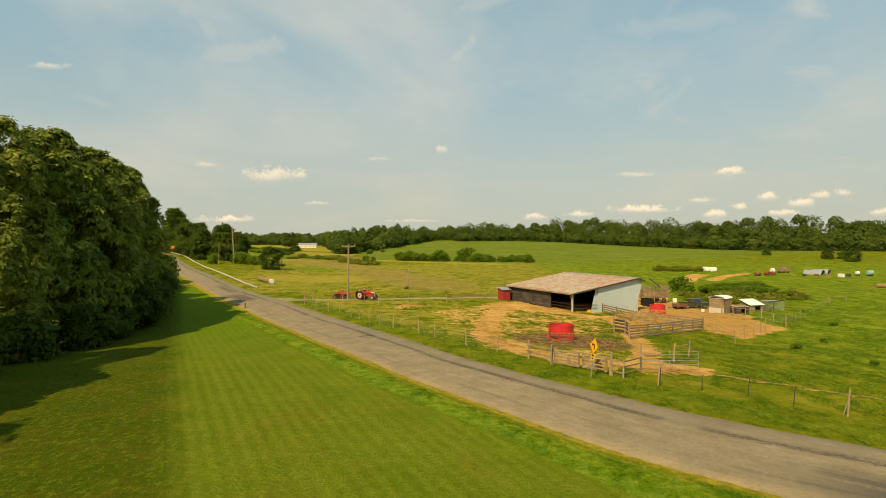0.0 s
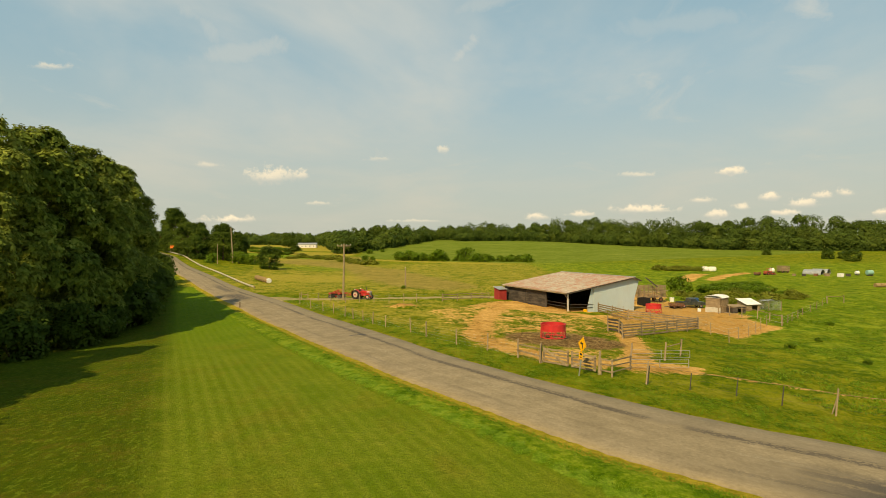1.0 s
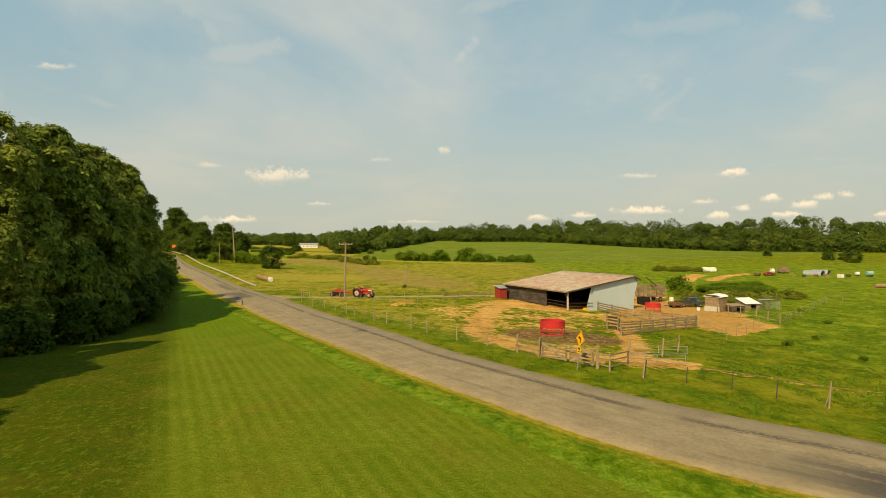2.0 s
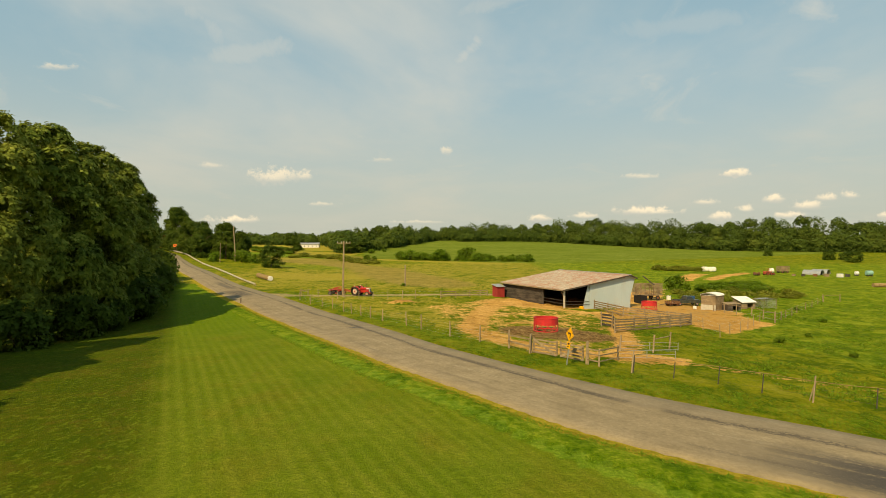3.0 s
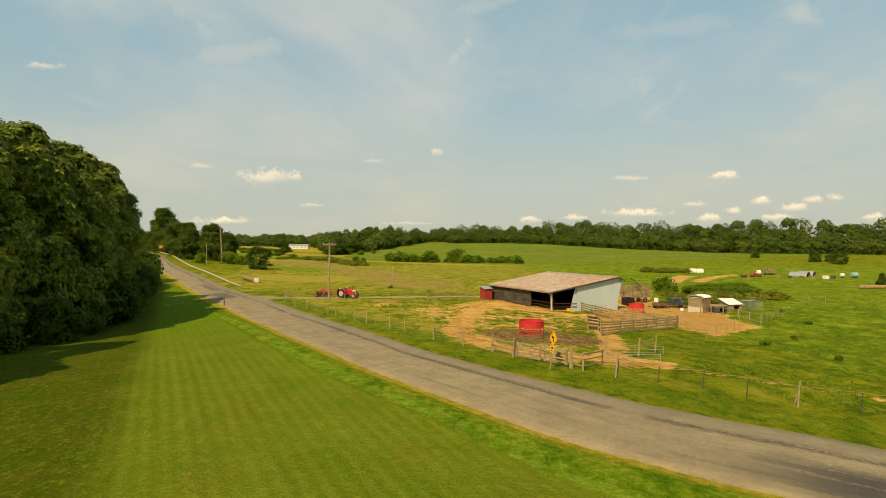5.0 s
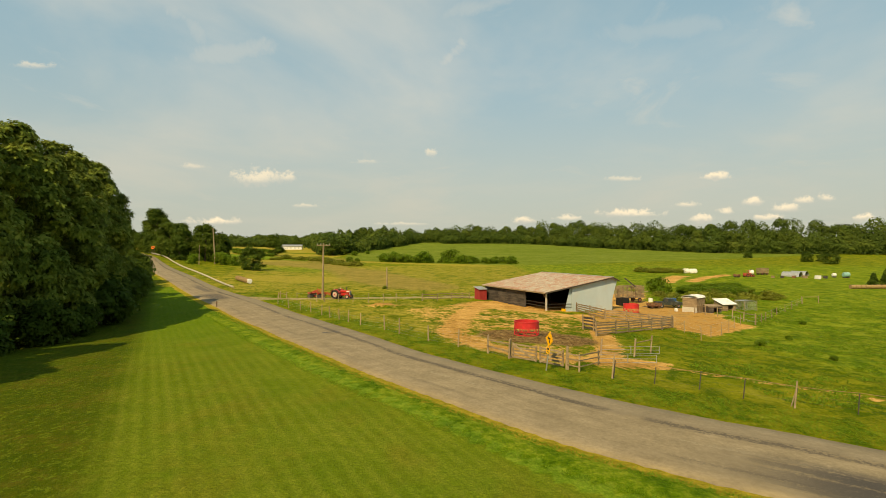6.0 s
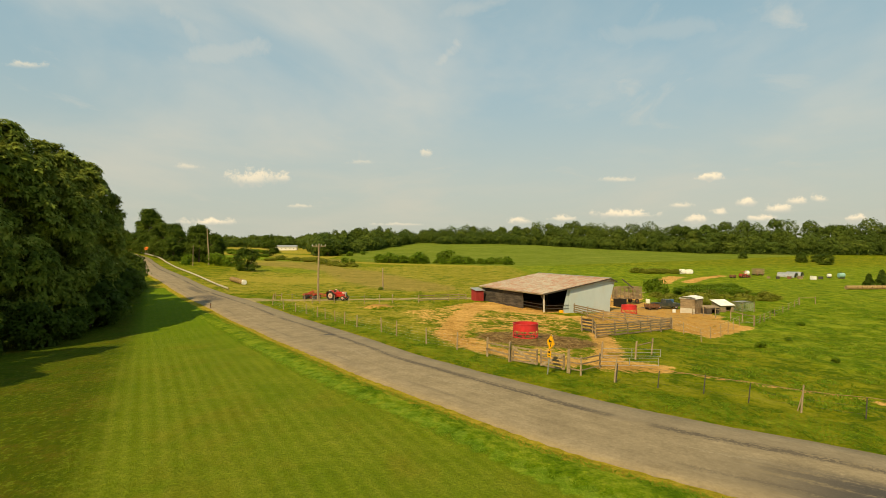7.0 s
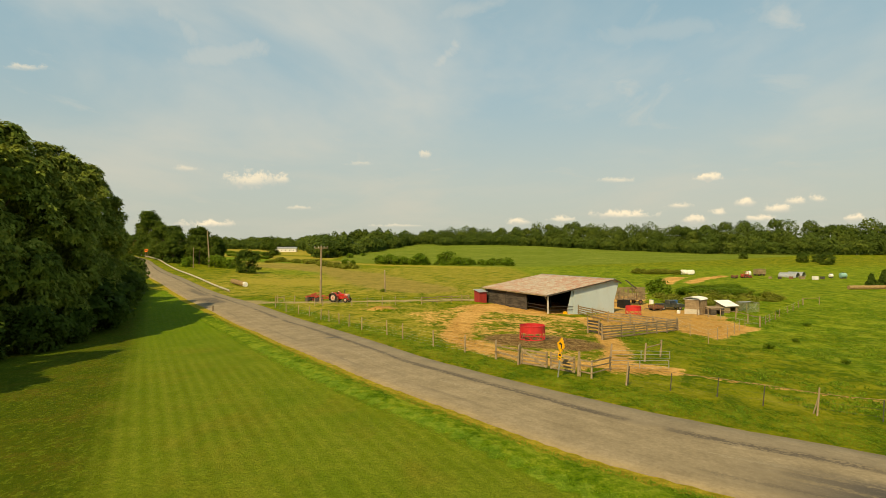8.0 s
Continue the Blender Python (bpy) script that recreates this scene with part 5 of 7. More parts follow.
# ---- poles ----
def utility_pole(x, y, h, r, lean, label, arm=0.0, arm_turn=0.0):
    top = thing("utility_pole", x, y, 0, label, "utility pole")
    head = Vector((lean[0] * h, lean[1] * h, h))
    bm = B()
    rod(bm, (0, 0, -0.5), head, r * 1.2, r * 0.8, 10)
    part("shaft", bm, POST_WOOD, top)
    if arm:
        c, s = math.cos(radians(arm_turn)), math.sin(radians(arm_turn))
        a, b = head + Vector((-c * arm, -s * arm, -0.35)), head + Vector((c * arm, s * arm, -0.35))
        bm = B()
        plank(bm, a, b, 0.14, 0.11)
        part("crossarm", bm, POST_WOOD, top)
        for f in (0.03, 0.30, 0.70, 0.97):
            p = a.lerp(b, f)
            bm = B()
            rod(bm, p + Vector((0, 0, 0.06)), p + Vector((0, 0, 0.16)), 0.02, None, 6)
            rod(bm, p + Vector((0, 0, 0.15)), p + Vector((0, 0, 0.28)), 0.06, 0.04, 8)
            part("insulator", bm, WHITE, top)
        for f in (0.3, 0.7):
            bm = B()
            plank(bm, a.lerp(b, f), head + Vector((0, 0, -1.0)), 0.04, 0.015)
            part("arm_brace", bm, STEEL, top)
    bm = B()
    rod(bm, head, head + Vector((0, 0, 0.06)), r * 0.82, r * 0.3, 10)
    part("pole_cap", bm, GALV, top)
    return top


utility_pole(-16.4, 95.2, 9.8, 0.165, (0.022, 0.0), "weathered wooden utility pole with a crossarm beside the drive", 1.15, 4)
utility_pole(-7.4, 121.4, 4.6, 0.17, (0.0, 0.0), "short bare wooden pole standing in the field")
utility_pole(-78.8, 207, 13.4, 0.22, (-0.055, 0.0), "leaning wooden utility pole among dark trees")
utility_pole(-80.6, 197, 7.0, 0.12, (0.02, 0.0), "thin grey pole beside the road")

# ---- road furniture ----
def warning_sign():
    top = thing("warning_sign", 10.5, 37.5, 0, "yellow diamond road sign with a black bend arrow", "road sign")
    top.matrix_world = Matrix.Translation(spot(10.5, 37.5)) @ Matrix.Rotation(radians(7), 4, "Y") @ Matrix.Rotation(radians(-74), 4, "Z")
    h = 2.72
    bm = B()
    tilt = 0.0
    plank(bm, (0, 0, -0.4), (h * tilt * 0.9, 0.0, h - 0.05), 0.075, 0.05, (0, 1, 0))
    part("post", bm, GALV, top)
    m = Matrix.Translation((h * tilt * 0.80, -0.045, h - 0.55)) @ Matrix.Rotation(tilt, 4, "Y")
    s = 0.40
    bm = B()
    box(bm, (-s, -0.006, -s), (s, 0.006, s), m @ Matrix.Rotation(math.pi / 4, 4, "Y"), 0.004)
    plate = part("diamond_plate", bm, TRAFFIC, top, "yellow diamond plate")
    bm = B()
    for lo, hi, turn in (((-0.365, -0.009, -0.365), (0.365, -0.0065, -0.35), 0), ((-0.365, -0.009, 0.35), (0.365, -0.0065, 0.365), 0), ((-0.365, -0.009, -0.35), (-0.35, -0.0065, 0.35), 0), ((0.35, -0.009, -0.35), (0.365, -0.0065, 0.35), 0)):
        box(bm, lo, hi, m @ Matrix.Rotation(math.pi / 4, 4, "Y"))
    part("border", bm, BLACK, plate)
    bm = B()
    box(bm, (0.03, -0.011, -0.26), (0.13, -0.0065, 0.10), m)
    box(bm, (-0.10, -0.011, 0.02), (0.13, -0.0065, 0.12), m)
    tri = [bm.verts.new(m @ Vector(p)) for p in ((-0.09, -0.011, 0.20), (-0.09, -0.011, -0.06), (-0.27, -0.011, 0.07))]
    bm.faces.new(tri)
    part("bend_arrow", bm, BLACK, plate)
    m2 = Matrix.Translation((h * tilt * 0.52, -0.045, h - 1.32)) @ Matrix.Rotation(tilt, 4, "Y")
    bm = B()
    box(bm, (-0.23, -0.006, -0.23), (0.23, 0.006, 0.23), m2, 0.004)
    plate = part("speed_plate", bm, TRAFFIC, top, "small square yellow plate")
    bm = B()
    for z in (0.04, -0.13):
        box(bm, (-0.13, -0.010, z), (0.13, -0.0065, z + (0.13 if z > 0 else 0.06)), m2)
    part("bar", bm, BLACK, plate)


warning_sign()


def arrow_sign():
    top = thing("arrow_sign", -116.4, 236, -20, "wide orange road sign with a black arrow on two posts", "road sign")
    for x in (-0.6, 0.6):
        bm = B()
        box(bm, (x - 0.05, -0.05, -0.4), (x + 0.05, 0.05, 3.5))
        part("post", bm, POST_WOOD, top)
    bm = B()
    box(bm, (-1.0, -0.08, 2.5), (1.0, -0.06, 3.6), None, 0.005)
    plate = part("plate", bm, ORANGE, top)
    bm = B()
    box(bm, (-0.5, -0.09, 2.98), (0.7, -0.082, 3.16))
    bm.faces.new([bm.verts.new(p) for p in ((-0.45, -0.09, 3.35), (-0.8, -0.09, 3.07), (-0.45, -0.09, 2.8))])
    part("arrow", bm, BLACK, plate)


arrow_sign()


def offset_line(line, off, lo, hi):
    """Points beside the road between two y values."""
    out = []
    for a, b in zip(line, line[1:]):
        if lo <= a.y <= hi:
            d = (b - a).normalized()
            out.append((a.x + d.y * off, a.y - d.x * off))
    return out


def guard_rail():
    pts = offset_line(ROAD_LINE, 5.2, 117, 245)
    top = thing("guard_rail", *pts[0], 0, "long pale guard rail on short posts along the road", "guard rail")
    o = Vector(top.matrix_world.translation)
    for (ax, ay), (bx, by) in zip(pts, pts[1:]):
        bm = B()
        a, b = spot(ax, ay, 0.52) - o, spot(bx, by, 0.52) - o
        plank(bm, a, b, 0.34, 0.05)
        off = Vector(((b - a).y, -(b - a).x, 0)).normalized() * 0.045
        plank(bm, a - off + Vector((0, 0, 0.09)), b - off + Vector((0, 0, 0.09)), 0.08, 0.05)
        plank(bm, a - off - Vector((0, 0, 0.09)), b - off - Vector((0, 0, 0.09)), 0.08, 0.05)
        part("beam", bm, CONCRETE, top)
        bm = B()
        box(bm, (-0.07, -0.07, -0.4), (0.07, 0.07, 0.64), Matrix.Translation(spot(ax, ay) - o + off * 2.5))
        part("post", bm, POST_WOOD, top)


guard_rail()


def marker():
    top = thing("culvert_marker", -31.0, 86.0, 0, "short dark marker post at the lawn edge", "marker post")
    bm = B()
    rod(bm, (0, 0, -0.2), (0.03, 0, 0.85), 0.09, 0.08, 8)
    part("shaft", bm, BARK, top)
    bm = B()
    rod(bm, (0.03, 0, 0.6), (0.033, 0, 0.68), 0.095, None, 8)
    part("reflector_band", bm, RUST, top)


marker()


# ---- cattle feeders ----
def ring_feeder(x, y, r, h, label, turn=0, lift=0.0):
    """A round bale feeder: sheet band above, slanted bars between two hoops below."""
    top = thing("bale_feeder", x, y, turn, label, "feeder", "red round bale feeders", lift=lift)
    n = 28

    def band_ring(z0, z1, rad, thick):
        bm = B()
        rings = []
        for rr, z in ((rad, z0), (rad, z1), (rad - thick, z1), (rad - thick, z0)):
            rings.append([bm.verts.new((rr * math.cos(2 * math.pi * i / n), rr * math.sin(2 * math.pi * i / n), z)) for i in range(n)])
        for a, b in zip(rings, (*rings[1:], rings[0])):
            for i in range(n):
                bm.faces.new((a[i], a[(i + 1) % n], b[(i + 1) % n], b[i]))
        return bm

    part("sheet_band", band_ring(h * 0.56, h - 0.04, r, 0.02), RED, top, "solid red sheet band")
    for z, t in ((h - 0.06, 0.05), (h * 0.52, 0.05), (h * 0.06, 0.05)):
        part("hoop", band_ring(z, z + 0.07, r + 0.03, 0.06), RED, top)
    for i in range(20):
        a, b = 2 * math.pi * (i - i % 2) / 20, 2 * math.pi * (i - i % 2 + (1.0 if i % 2 else -1.0)) / 20
        bm = B()
        rod(bm, (r * math.cos(a), r * math.sin(a), h * 0.06), (r * math.cos(b), r * math.sin(b), h * 0.54), 0.024, None, 6)
        part("slant_bar", bm, RED, top)
    for i in range(6):
        a = 2 * math.pi * i / 6 + 0.2
        bm = B()
        rod(bm, (r * math.cos(a), r * math.sin(a), 0.0), (r * math.cos(a), r * math.sin(a), h * 0.56), 0.022, None, 6)
        part("upright", bm, RED, top)
    return top


ring_feeder(*FEEDER_AT, 1.22, 1.42, "bright red round bale feeder standing on trampled straw", lift=0.10)
ring_feeder(34.6, 87.2, 1.18, 1.4, "bright red round bale feeder in the bare yard", 20)


# ---- tractor and implement ----
def wheel(parent, x, y, r, wide, rim_mat, name="wheel", lugs=0):
    """A tyre with rim and hub, its axle along y."""
    bm = B()
    n = 26
    prof = ((r * 0.62, -wide * 0.42), (r * 0.80, -wide * 0.5), (r * 0.95, -wide * 0.46), (r, -wide * 0.3), (r, wide * 0.3), (r * 0.95, wide * 0.46), (r * 0.80, wide * 0.5), (r * 0.62, wide * 0.42))
    rings = [[bm.verts.new((x + rr * math.cos(2 * math.pi * i / n), y + yy, r + rr * math.sin(2 * math.pi * i / n))) for i in range(n)] for rr, yy in prof]
    for a, b in zip(rings, (*rings[1:], rings[0])):
        for i in range(n):
            bm.faces.new((a[i], b[i], b[(i + 1) % n], a[(i + 1) % n]))
    for i in range(lugs):
        a = 2 * math.pi * i / lugs
        for s in (-1, 1):
            aa = a + (0.5 * 2 * math.pi / lugs if s > 0 else 0)
            p = Vector((x + r * math.cos(aa), y + s * wide * 0.05, r + r * math.sin(aa)))
            q = Vector((x + r * math.cos(aa + 0.16), y + s * wide * 0.45, r + r * math.sin(aa + 0.16)))
            rod(bm, p, q, 0.035, None, 4)
    tyre = part("tyre", bm, RUBBER, parent)
    bm = B()
    rod(bm, (x, y - wide * 0.34, r), (x, y + wide * 0.34, r), r * 0.56, None, 24)
    part("rim", bm, rim_mat, tyre, "white rim" if rim_mat is WHITE else "")
    bm = B()
    rod(bm, (x, y - wide * 0.55, r), (x, y + wide * 0.55, r), r * 0.16, None, 12)
    part("hub", bm, RED, tyre)
    return tyre


def tractor(x, y, turn):
    top = thing("tractor", x, y, turn, "old red farm tractor with white trim and no cab", "tractor")
    for s in (-1, 1):
        wheel(top, 0.0, s * 0.82, 0.78, 0.42, FADED_RIM, lugs=18)
        wheel(top, 2.35, s * 0.70, 0.40, 0.22, FADED_RIM)
        bm = B()
        for i in range(7):
            a, b = radians(20 + i * 20), radians(40 + i * 20)
            plank(bm, (0.92 * math.cos(a), s * 0.80, 0.78 + 0.92 * math.sin(a)), (0.92 * math.cos(b), s * 0.80, 0.78 + 0.92 * math.sin(b)), 0.46, 0.03, (0, 1, 0))
        part("fender", bm, TRACTOR_RED, top)
        bm = B()
        rod(bm, (-0.1, s * 1.0, 1.72), (0.05, s * 1.0, 1.72), 0.09, None, 10)
        part("fender_lamp", bm, WHITE, top)
    bm = B()
    box(bm, (-0.45, -0.28, 0.45), (0.75, 0.28, 1.05), None, 0.05)
    rod(bm, (0, -0.8, 0.78), (0, 0.8, 0.78), 0.11, None, 10)
    part("rear_housing", bm, TRACTOR_RED, top)
    bm = B()
    box(bm, (0.75, -0.22, 0.55), (2.35, 0.22, 1.0), None, 0.04)
    part("engine", bm, TRACTOR_RED, top)
    bm = B()
    box(bm, (0.62, -0.29, 1.06), (2.62, 0.29, 1.46), None, 0.07)
    hood = part("hood", bm, TRACTOR_RED, top)
    for s in (-1, 1):
        bm = B()
        box(bm, (2.0, s * 0.295 - 0.006, 1.20), (2.58, s * 0.295 + 0.006, 1.36))
        part("side_stripe", bm, WHITE, hood, "white side stripe")
    bm = B()
    box(bm, (2.60, -0.27, 0.62), (2.70, 0.27, 1.40), None, 0.03)
    grille = part("grille", bm, CONCRETE, top, "pale front grille")
    for i in range(5):
        bm = B()
        box(bm, (2.70, -0.22, 0.70 + i * 0.13), (2.712, 0.22, 0.76 + i * 0.13))
        part("grille_slot", bm, BLACK, grille)
    bm = B()
    rod(bm, (2.35, -0.7, 0.45), (2.35, 0.7, 0.45), 0.06, None, 8)
    box(bm, (2.1, -0.15, 0.40), (2.65, 0.15, 0.72), None, 0.03)
    part("front_axle", bm, TRACTOR_RED, top)
    bm = B()
    rod(bm, (1.75, 0.1, 1.45), (1.75, 0.1, 2.15), 0.035, None, 8)
    rod(bm, (1.75, 0.1, 1.62), (1.75, 0.1, 1.95), 0.07, None, 10)
    part("exhaust", bm, STEEL, top)
    bm = B()
    rod(bm, (1.35, -0.1, 1.45), (1.35, -0.1, 1.75), 0.05, 0.07, 8)
    part("air_stack", bm, BLACK, top)
    bm = B()
    box(bm, (-0.42, -0.26, 1.12), (0.05, 0.26, 1.22), None, 0.04)
    seat = part("seat", bm, BLACK, top)
    bm = B()
    box(bm, (-0.50, -0.25, 1.2), (-0.40, 0.25, 1.62), None, 0.04)
    part("backrest", bm, BLACK, seat)
    bm = B()
    rod(bm, (0.62, 0, 1.42), (0.38, 0, 1.60), 0.02, None, 6)
    for i in range(12):
        a, b = 2 * math.pi * i / 12, 2 * math.pi * (i + 1) / 12
        rod(bm, (0.38 + 0.1 * math.cos(a), 0.2 * math.sin(a), 1.60 + 0.17 * math.cos(a)), (0.38 + 0.1 * math.cos(b), 0.2 * math.sin(b), 1.60 + 0.17 * math.cos(b)), 0.015, None, 5)
    part("steering_wheel", bm, BLACK, top)
    bm = B()
    plank(bm, (-1.3, 0, 0.5), (-0.4, 0, 0.55), 0.08, 0.06)
    part("drawbar", bm, STEEL, top)


tractor(-14.3, 98.2, -22)


def implement(x, y, turn):
    top = thing("disc_harrow", x, y, turn, "faded red disc harrow hitched behind the tractor", "farm implement")
    bm = B()
    for a, b in (((0, 0, 0.5), (2.0, 0, 0.55)), ((-2.6, -1.3, 0.95), (0.1, -0.9, 0.95)), ((-2.6, 1.3, 0.95), (0.1, 0.9, 0.95)), ((0.1, -0.9, 0.95), (0.1, 0.9, 0.95)), ((-2.6, -1.3, 0.95), (-2.6, 1.3, 0.95)), ((-1.2, -1.1, 0.95), (-1.2, 1.1, 0.95)), ((2.0, 0, 0.55), (0.1, -0.8, 0.95)), ((2.0, 0, 0.55), (0.1, 0.8, 0.95))):
        rod(bm, a, b, 0.065, None, 6)
    part("frame", bm, ORANGE_RED, top)
    for yy in (-1.25, -0.4, 0.4, 1.25):
        bm = B()
        rod(bm, (-0.7, yy, 0.95), (-1.1, yy, 1.45), 0.05, None, 6)
        rod(bm, (-1.1, yy, 1.45), (-1.9, yy, 1.05), 0.05, None, 6)
        part("spring_arch", bm, ORANGE_RED, top)
    for xx, name in ((-0.5, "front"), (-2.2, "rear")):
        bm = B()
        rod(bm, (xx, -1.45, 0.36), (xx, 1.45, 0.36), 0.05, None, 6)
        axle = part("gang_axle", bm, STEEL, top)
        for i in range(9):
            yy = -1.4 + i * 0.35
            bm = B()
            rod(bm, (xx, yy, 0.36), (xx, yy + 0.05, 0.36), 0.35, 0.30, 16)
            part("disc", bm, STEEL, axle)
        bm = B()
        box(bm, (xx - 0.12, -1.5, 0.74), (xx + 0.12, 1.5, 0.92), None, 0.02)
        part("gang_beam", bm, TRACTOR_RED, top)
    for s in (-1, 1):
        wheel(top, -1.35, s * 0.55, 0.36, 0.2, ORANGE_RED)
    bm = B()
    rod(bm, (-1.2, 0, 1.0), (-1.2, 0, 1.75), 0.05, None, 6)
    part("lift_mast", bm, ORANGE_RED, top)


implement(-16.9, 99.0, -10)


# ---- buildings and yard things round the barn ----
def small_shed(name, x, y, turn, w, d, h, h2, wall, roof, label, over=0.15, lean_along=0, openings=False, roof_bow=0.0):
    """A little shed: four walls with a doorway where asked, and a single-pitch roof (h at the front, h2 at the back)."""
    top = thing(name, x, y, turn, label, "shed")
    t = 0.05
    for nm, lo, hi in (("front_wall", (-w / 2, 0, -0.3), (w / 2, t, h)), ("back_wall", (-w / 2, d - t, -0.3), (w / 2, d, h2))):
        bm = B()
        if openings and nm == "front_wall":
            box(bm, (-w / 2, 0, -0.3), (-w * 0.1, t, h)), box(bm, (w * 0.32, 0, -0.3), (w / 2, t, h)), box(bm, (-w * 0.1, 0, h * 0.8), (w * 0.32, t, h))
        else:
            box(bm, lo, hi)
        part(nm, bm, wall, top)
    for s in (-1, 1):
        bm = B()
        ring = [(t, -0.3), (d - t, -0.3), (d - t, h2), (t, h)]
        x0, x1 = s * w / 2, s * (w / 2 - t)
        a, b = [bm.verts.new((x0, yy, zz)) for yy, zz in ring], [bm.verts.new((x1, yy, zz)) for yy, zz in ring]
        bm.faces.new(a), bm.faces.new(b[::-1])
        for i in range(4):
            bm.faces.new((a[(i + 1) % 4], a[i], b[i], b[(i + 1) % 4]))
        bmesh.ops.recalc_face_normals(bm, faces=bm.faces)
        part("side_wall", bm, wall, top)
    n = max(2, int(w / 0.6))
    for i in range(n):
        bm = B()
        xa, xb = -w / 2 - over + (w + 2 * over) * i / n, -w / 2 - over + (w + 2 * over) * (i + 1) / n + 0.02
        sl = (h2 - h) / d
        plank(bm, ((xa + xb) / 2, -over, h - over * sl + 0.04 + 0.004 * (i % 2)), ((xa + xb) / 2, d + over, h2 + over * sl + 0.04 + 0.004 * (i % 2)), xb - xa, 0.03, (1, 0, 0))
        part("roof_sheet", bm, roof, top)
    return top


small_shed("red_shed", 12.1, 101.2, 23, 1.5, 2.0, 1.95, 2.3, BARN_RED, GALV, "small red wooden shed with a pale tin roof", 0.2)
shed = small_shed("animal_shed", 44.9, 88.9, -48, 2.3, 3.0, 2.35, 2.3, BOARD_WOOD, WHITE, "grey plank animal shed with a bowed white roof", 0.1)
bm = B()
for i in range(6):
    a, b = math.pi * i / 6, math.pi * (i + 1) / 6
    plank(bm, (1.38 * math.cos(a), 1.5, 2.36 + 0.42 * math.sin(a)), (1.38 * math.cos(b), 1.5, 2.36 + 0.42 * math.sin(b)), 3.2, 0.03, (0, 1, 0))
part("bowed_cover", bm, WHITE, shed, "bowed white sheet cover")
for i in range(7):
    bm = B()
    box(bm, (1.27, 0.1 + i * 0.42, -0.2), (1.31, 0.36 + i * 0.42, 2.25))
    part("side_plank", bm, BOARD_WOOD, shed)
bm = B()
box(bm, (-1.2, -0.03, -0.2), (1.2, -0.003, 0.85))
part("lower_panel", bm, CONCRETE, shed, "pale lower front panel")
small_shed("goat_shelter", 53.0, 91.6, 14, 2.6, 2.1, 1.1, 1.8, BOARD_WOOD, WHITE, "low wooden goat shelter with a sloping white roof", 0.2, 0, True)
small_shed("low_pen", 48.8, 88.2, 12, 2.4, 1.8, 1.05, 1.2, BARN_WOOD, BOARD_WOOD, "low dark wooden pen with a flat grey roof", 0.12, 0, True)


def wire_cage(x, y, turn):
    top = thing("wire_cage", x, y, turn, "grey wire mesh chicken run with wooden frame", "chicken run")
    w, d, h = 2.6, 2.2, 1.6
    for sx in (-w / 2, w / 2):
        for sy in (0, d):
            bm = B()
            rod(bm, (sx, sy, -0.2), (sx, sy, h), 0.05, None, 6)
            part("post", bm, POST_WOOD, top)
    for a, b in (((-w / 2, 0), (w / 2, 0)), ((w / 2, 0), (w / 2, d)), ((w / 2, d), (-w / 2, d)), ((-w / 2, d), (-w / 2, 0))):
        bm = B()
        for i in range(13):
            f = i / 12
            p = (a[0] + (b[0] - a[0]) * f, a[1] + (b[1] - a[1]) * f)
            rod(bm, (*p, 0), (*p, h), 0.010, None, 4)
        for i in range(9):
            rod(bm, (*a, h * i / 8), (*b, h * i / 8), 0.010, None, 4)
        part("mesh_panel", bm, GALV, top)
    bm = B()
    box(bm, (-w / 2, d * 0.5, h), (w / 2, d + 0.1, h + 0.03))
    part("roof_panel", bm, GALV, top)


wire_cage(57.0, 92.2, 14)


def wagon(x, y, turn, long_, wide, bed, high, label, mat, wheels=0.4, name="stock_wagon", gap=0.11):
    """A four-wheeled wagon with slatted sides."""
    top = thing(name, x, y, turn, label, "wagon")
    bm = B()
    box(bm, (-long_ / 2, -wide / 2, bed - 0.12), (long_ / 2, wide / 2, bed), None, 0.015)
    part("bed", bm, mat, top)
    for sx in (-0.32, 0.32):
        for s in (-1, 1):
            wheel(top, sx * long_, s * (wide / 2 - 0.15), wheels, 0.22, RUST)
        bm = B()
        rod(bm, (sx * long_, -wide / 2, wheels), (sx * long_, wide / 2, wheels), 0.05, None, 6)
        part("axle", bm, STEEL, top)
    rows = int((high - bed) / (gap * 2))
    for s in (-1, 1):
        for i in range(rows):
            bm = B()
            z = bed + 0.1 + i * gap * 2
            plank(bm, (-long_ / 2, s * wide / 2, z), (long_ / 2, s * wide / 2, z), gap * 1.2, 0.03)
            part("slat", bm, mat, top)
        for i in range(6):
            bm = B()
            px = -long_ / 2 + long_ * i / 5
            box(bm, (px - 0.04, s * wide / 2 - 0.05, bed - 0.05), (px + 0.04, s * wide / 2 + 0.05, high))
            part("stake", bm, mat, top)
    for sx in (-1, 1):
        for i in range(rows):
            bm = B()
            z = bed + 0.1 + i * gap * 2
            plank(bm, (sx * long_ / 2, -wide / 2, z), (sx * long_ / 2, wide / 2, z), gap * 1.2, 0.03)
            part("end_slat", bm, mat, top)
    bm = B()
    plank(bm, (-long_ / 2 - 1.2, 0, wheels), (-long_ / 2, 0, wheels + 0.1), 0.09, 0.07)
    part("tongue", bm, STEEL, top)
    return top


wagon(40.3, 103.6, 20, 5.0, 2.2, 1.0, 3.2, "grey slatted wooden stock wagon behind the barn", BOARD_WOOD, 0.45)


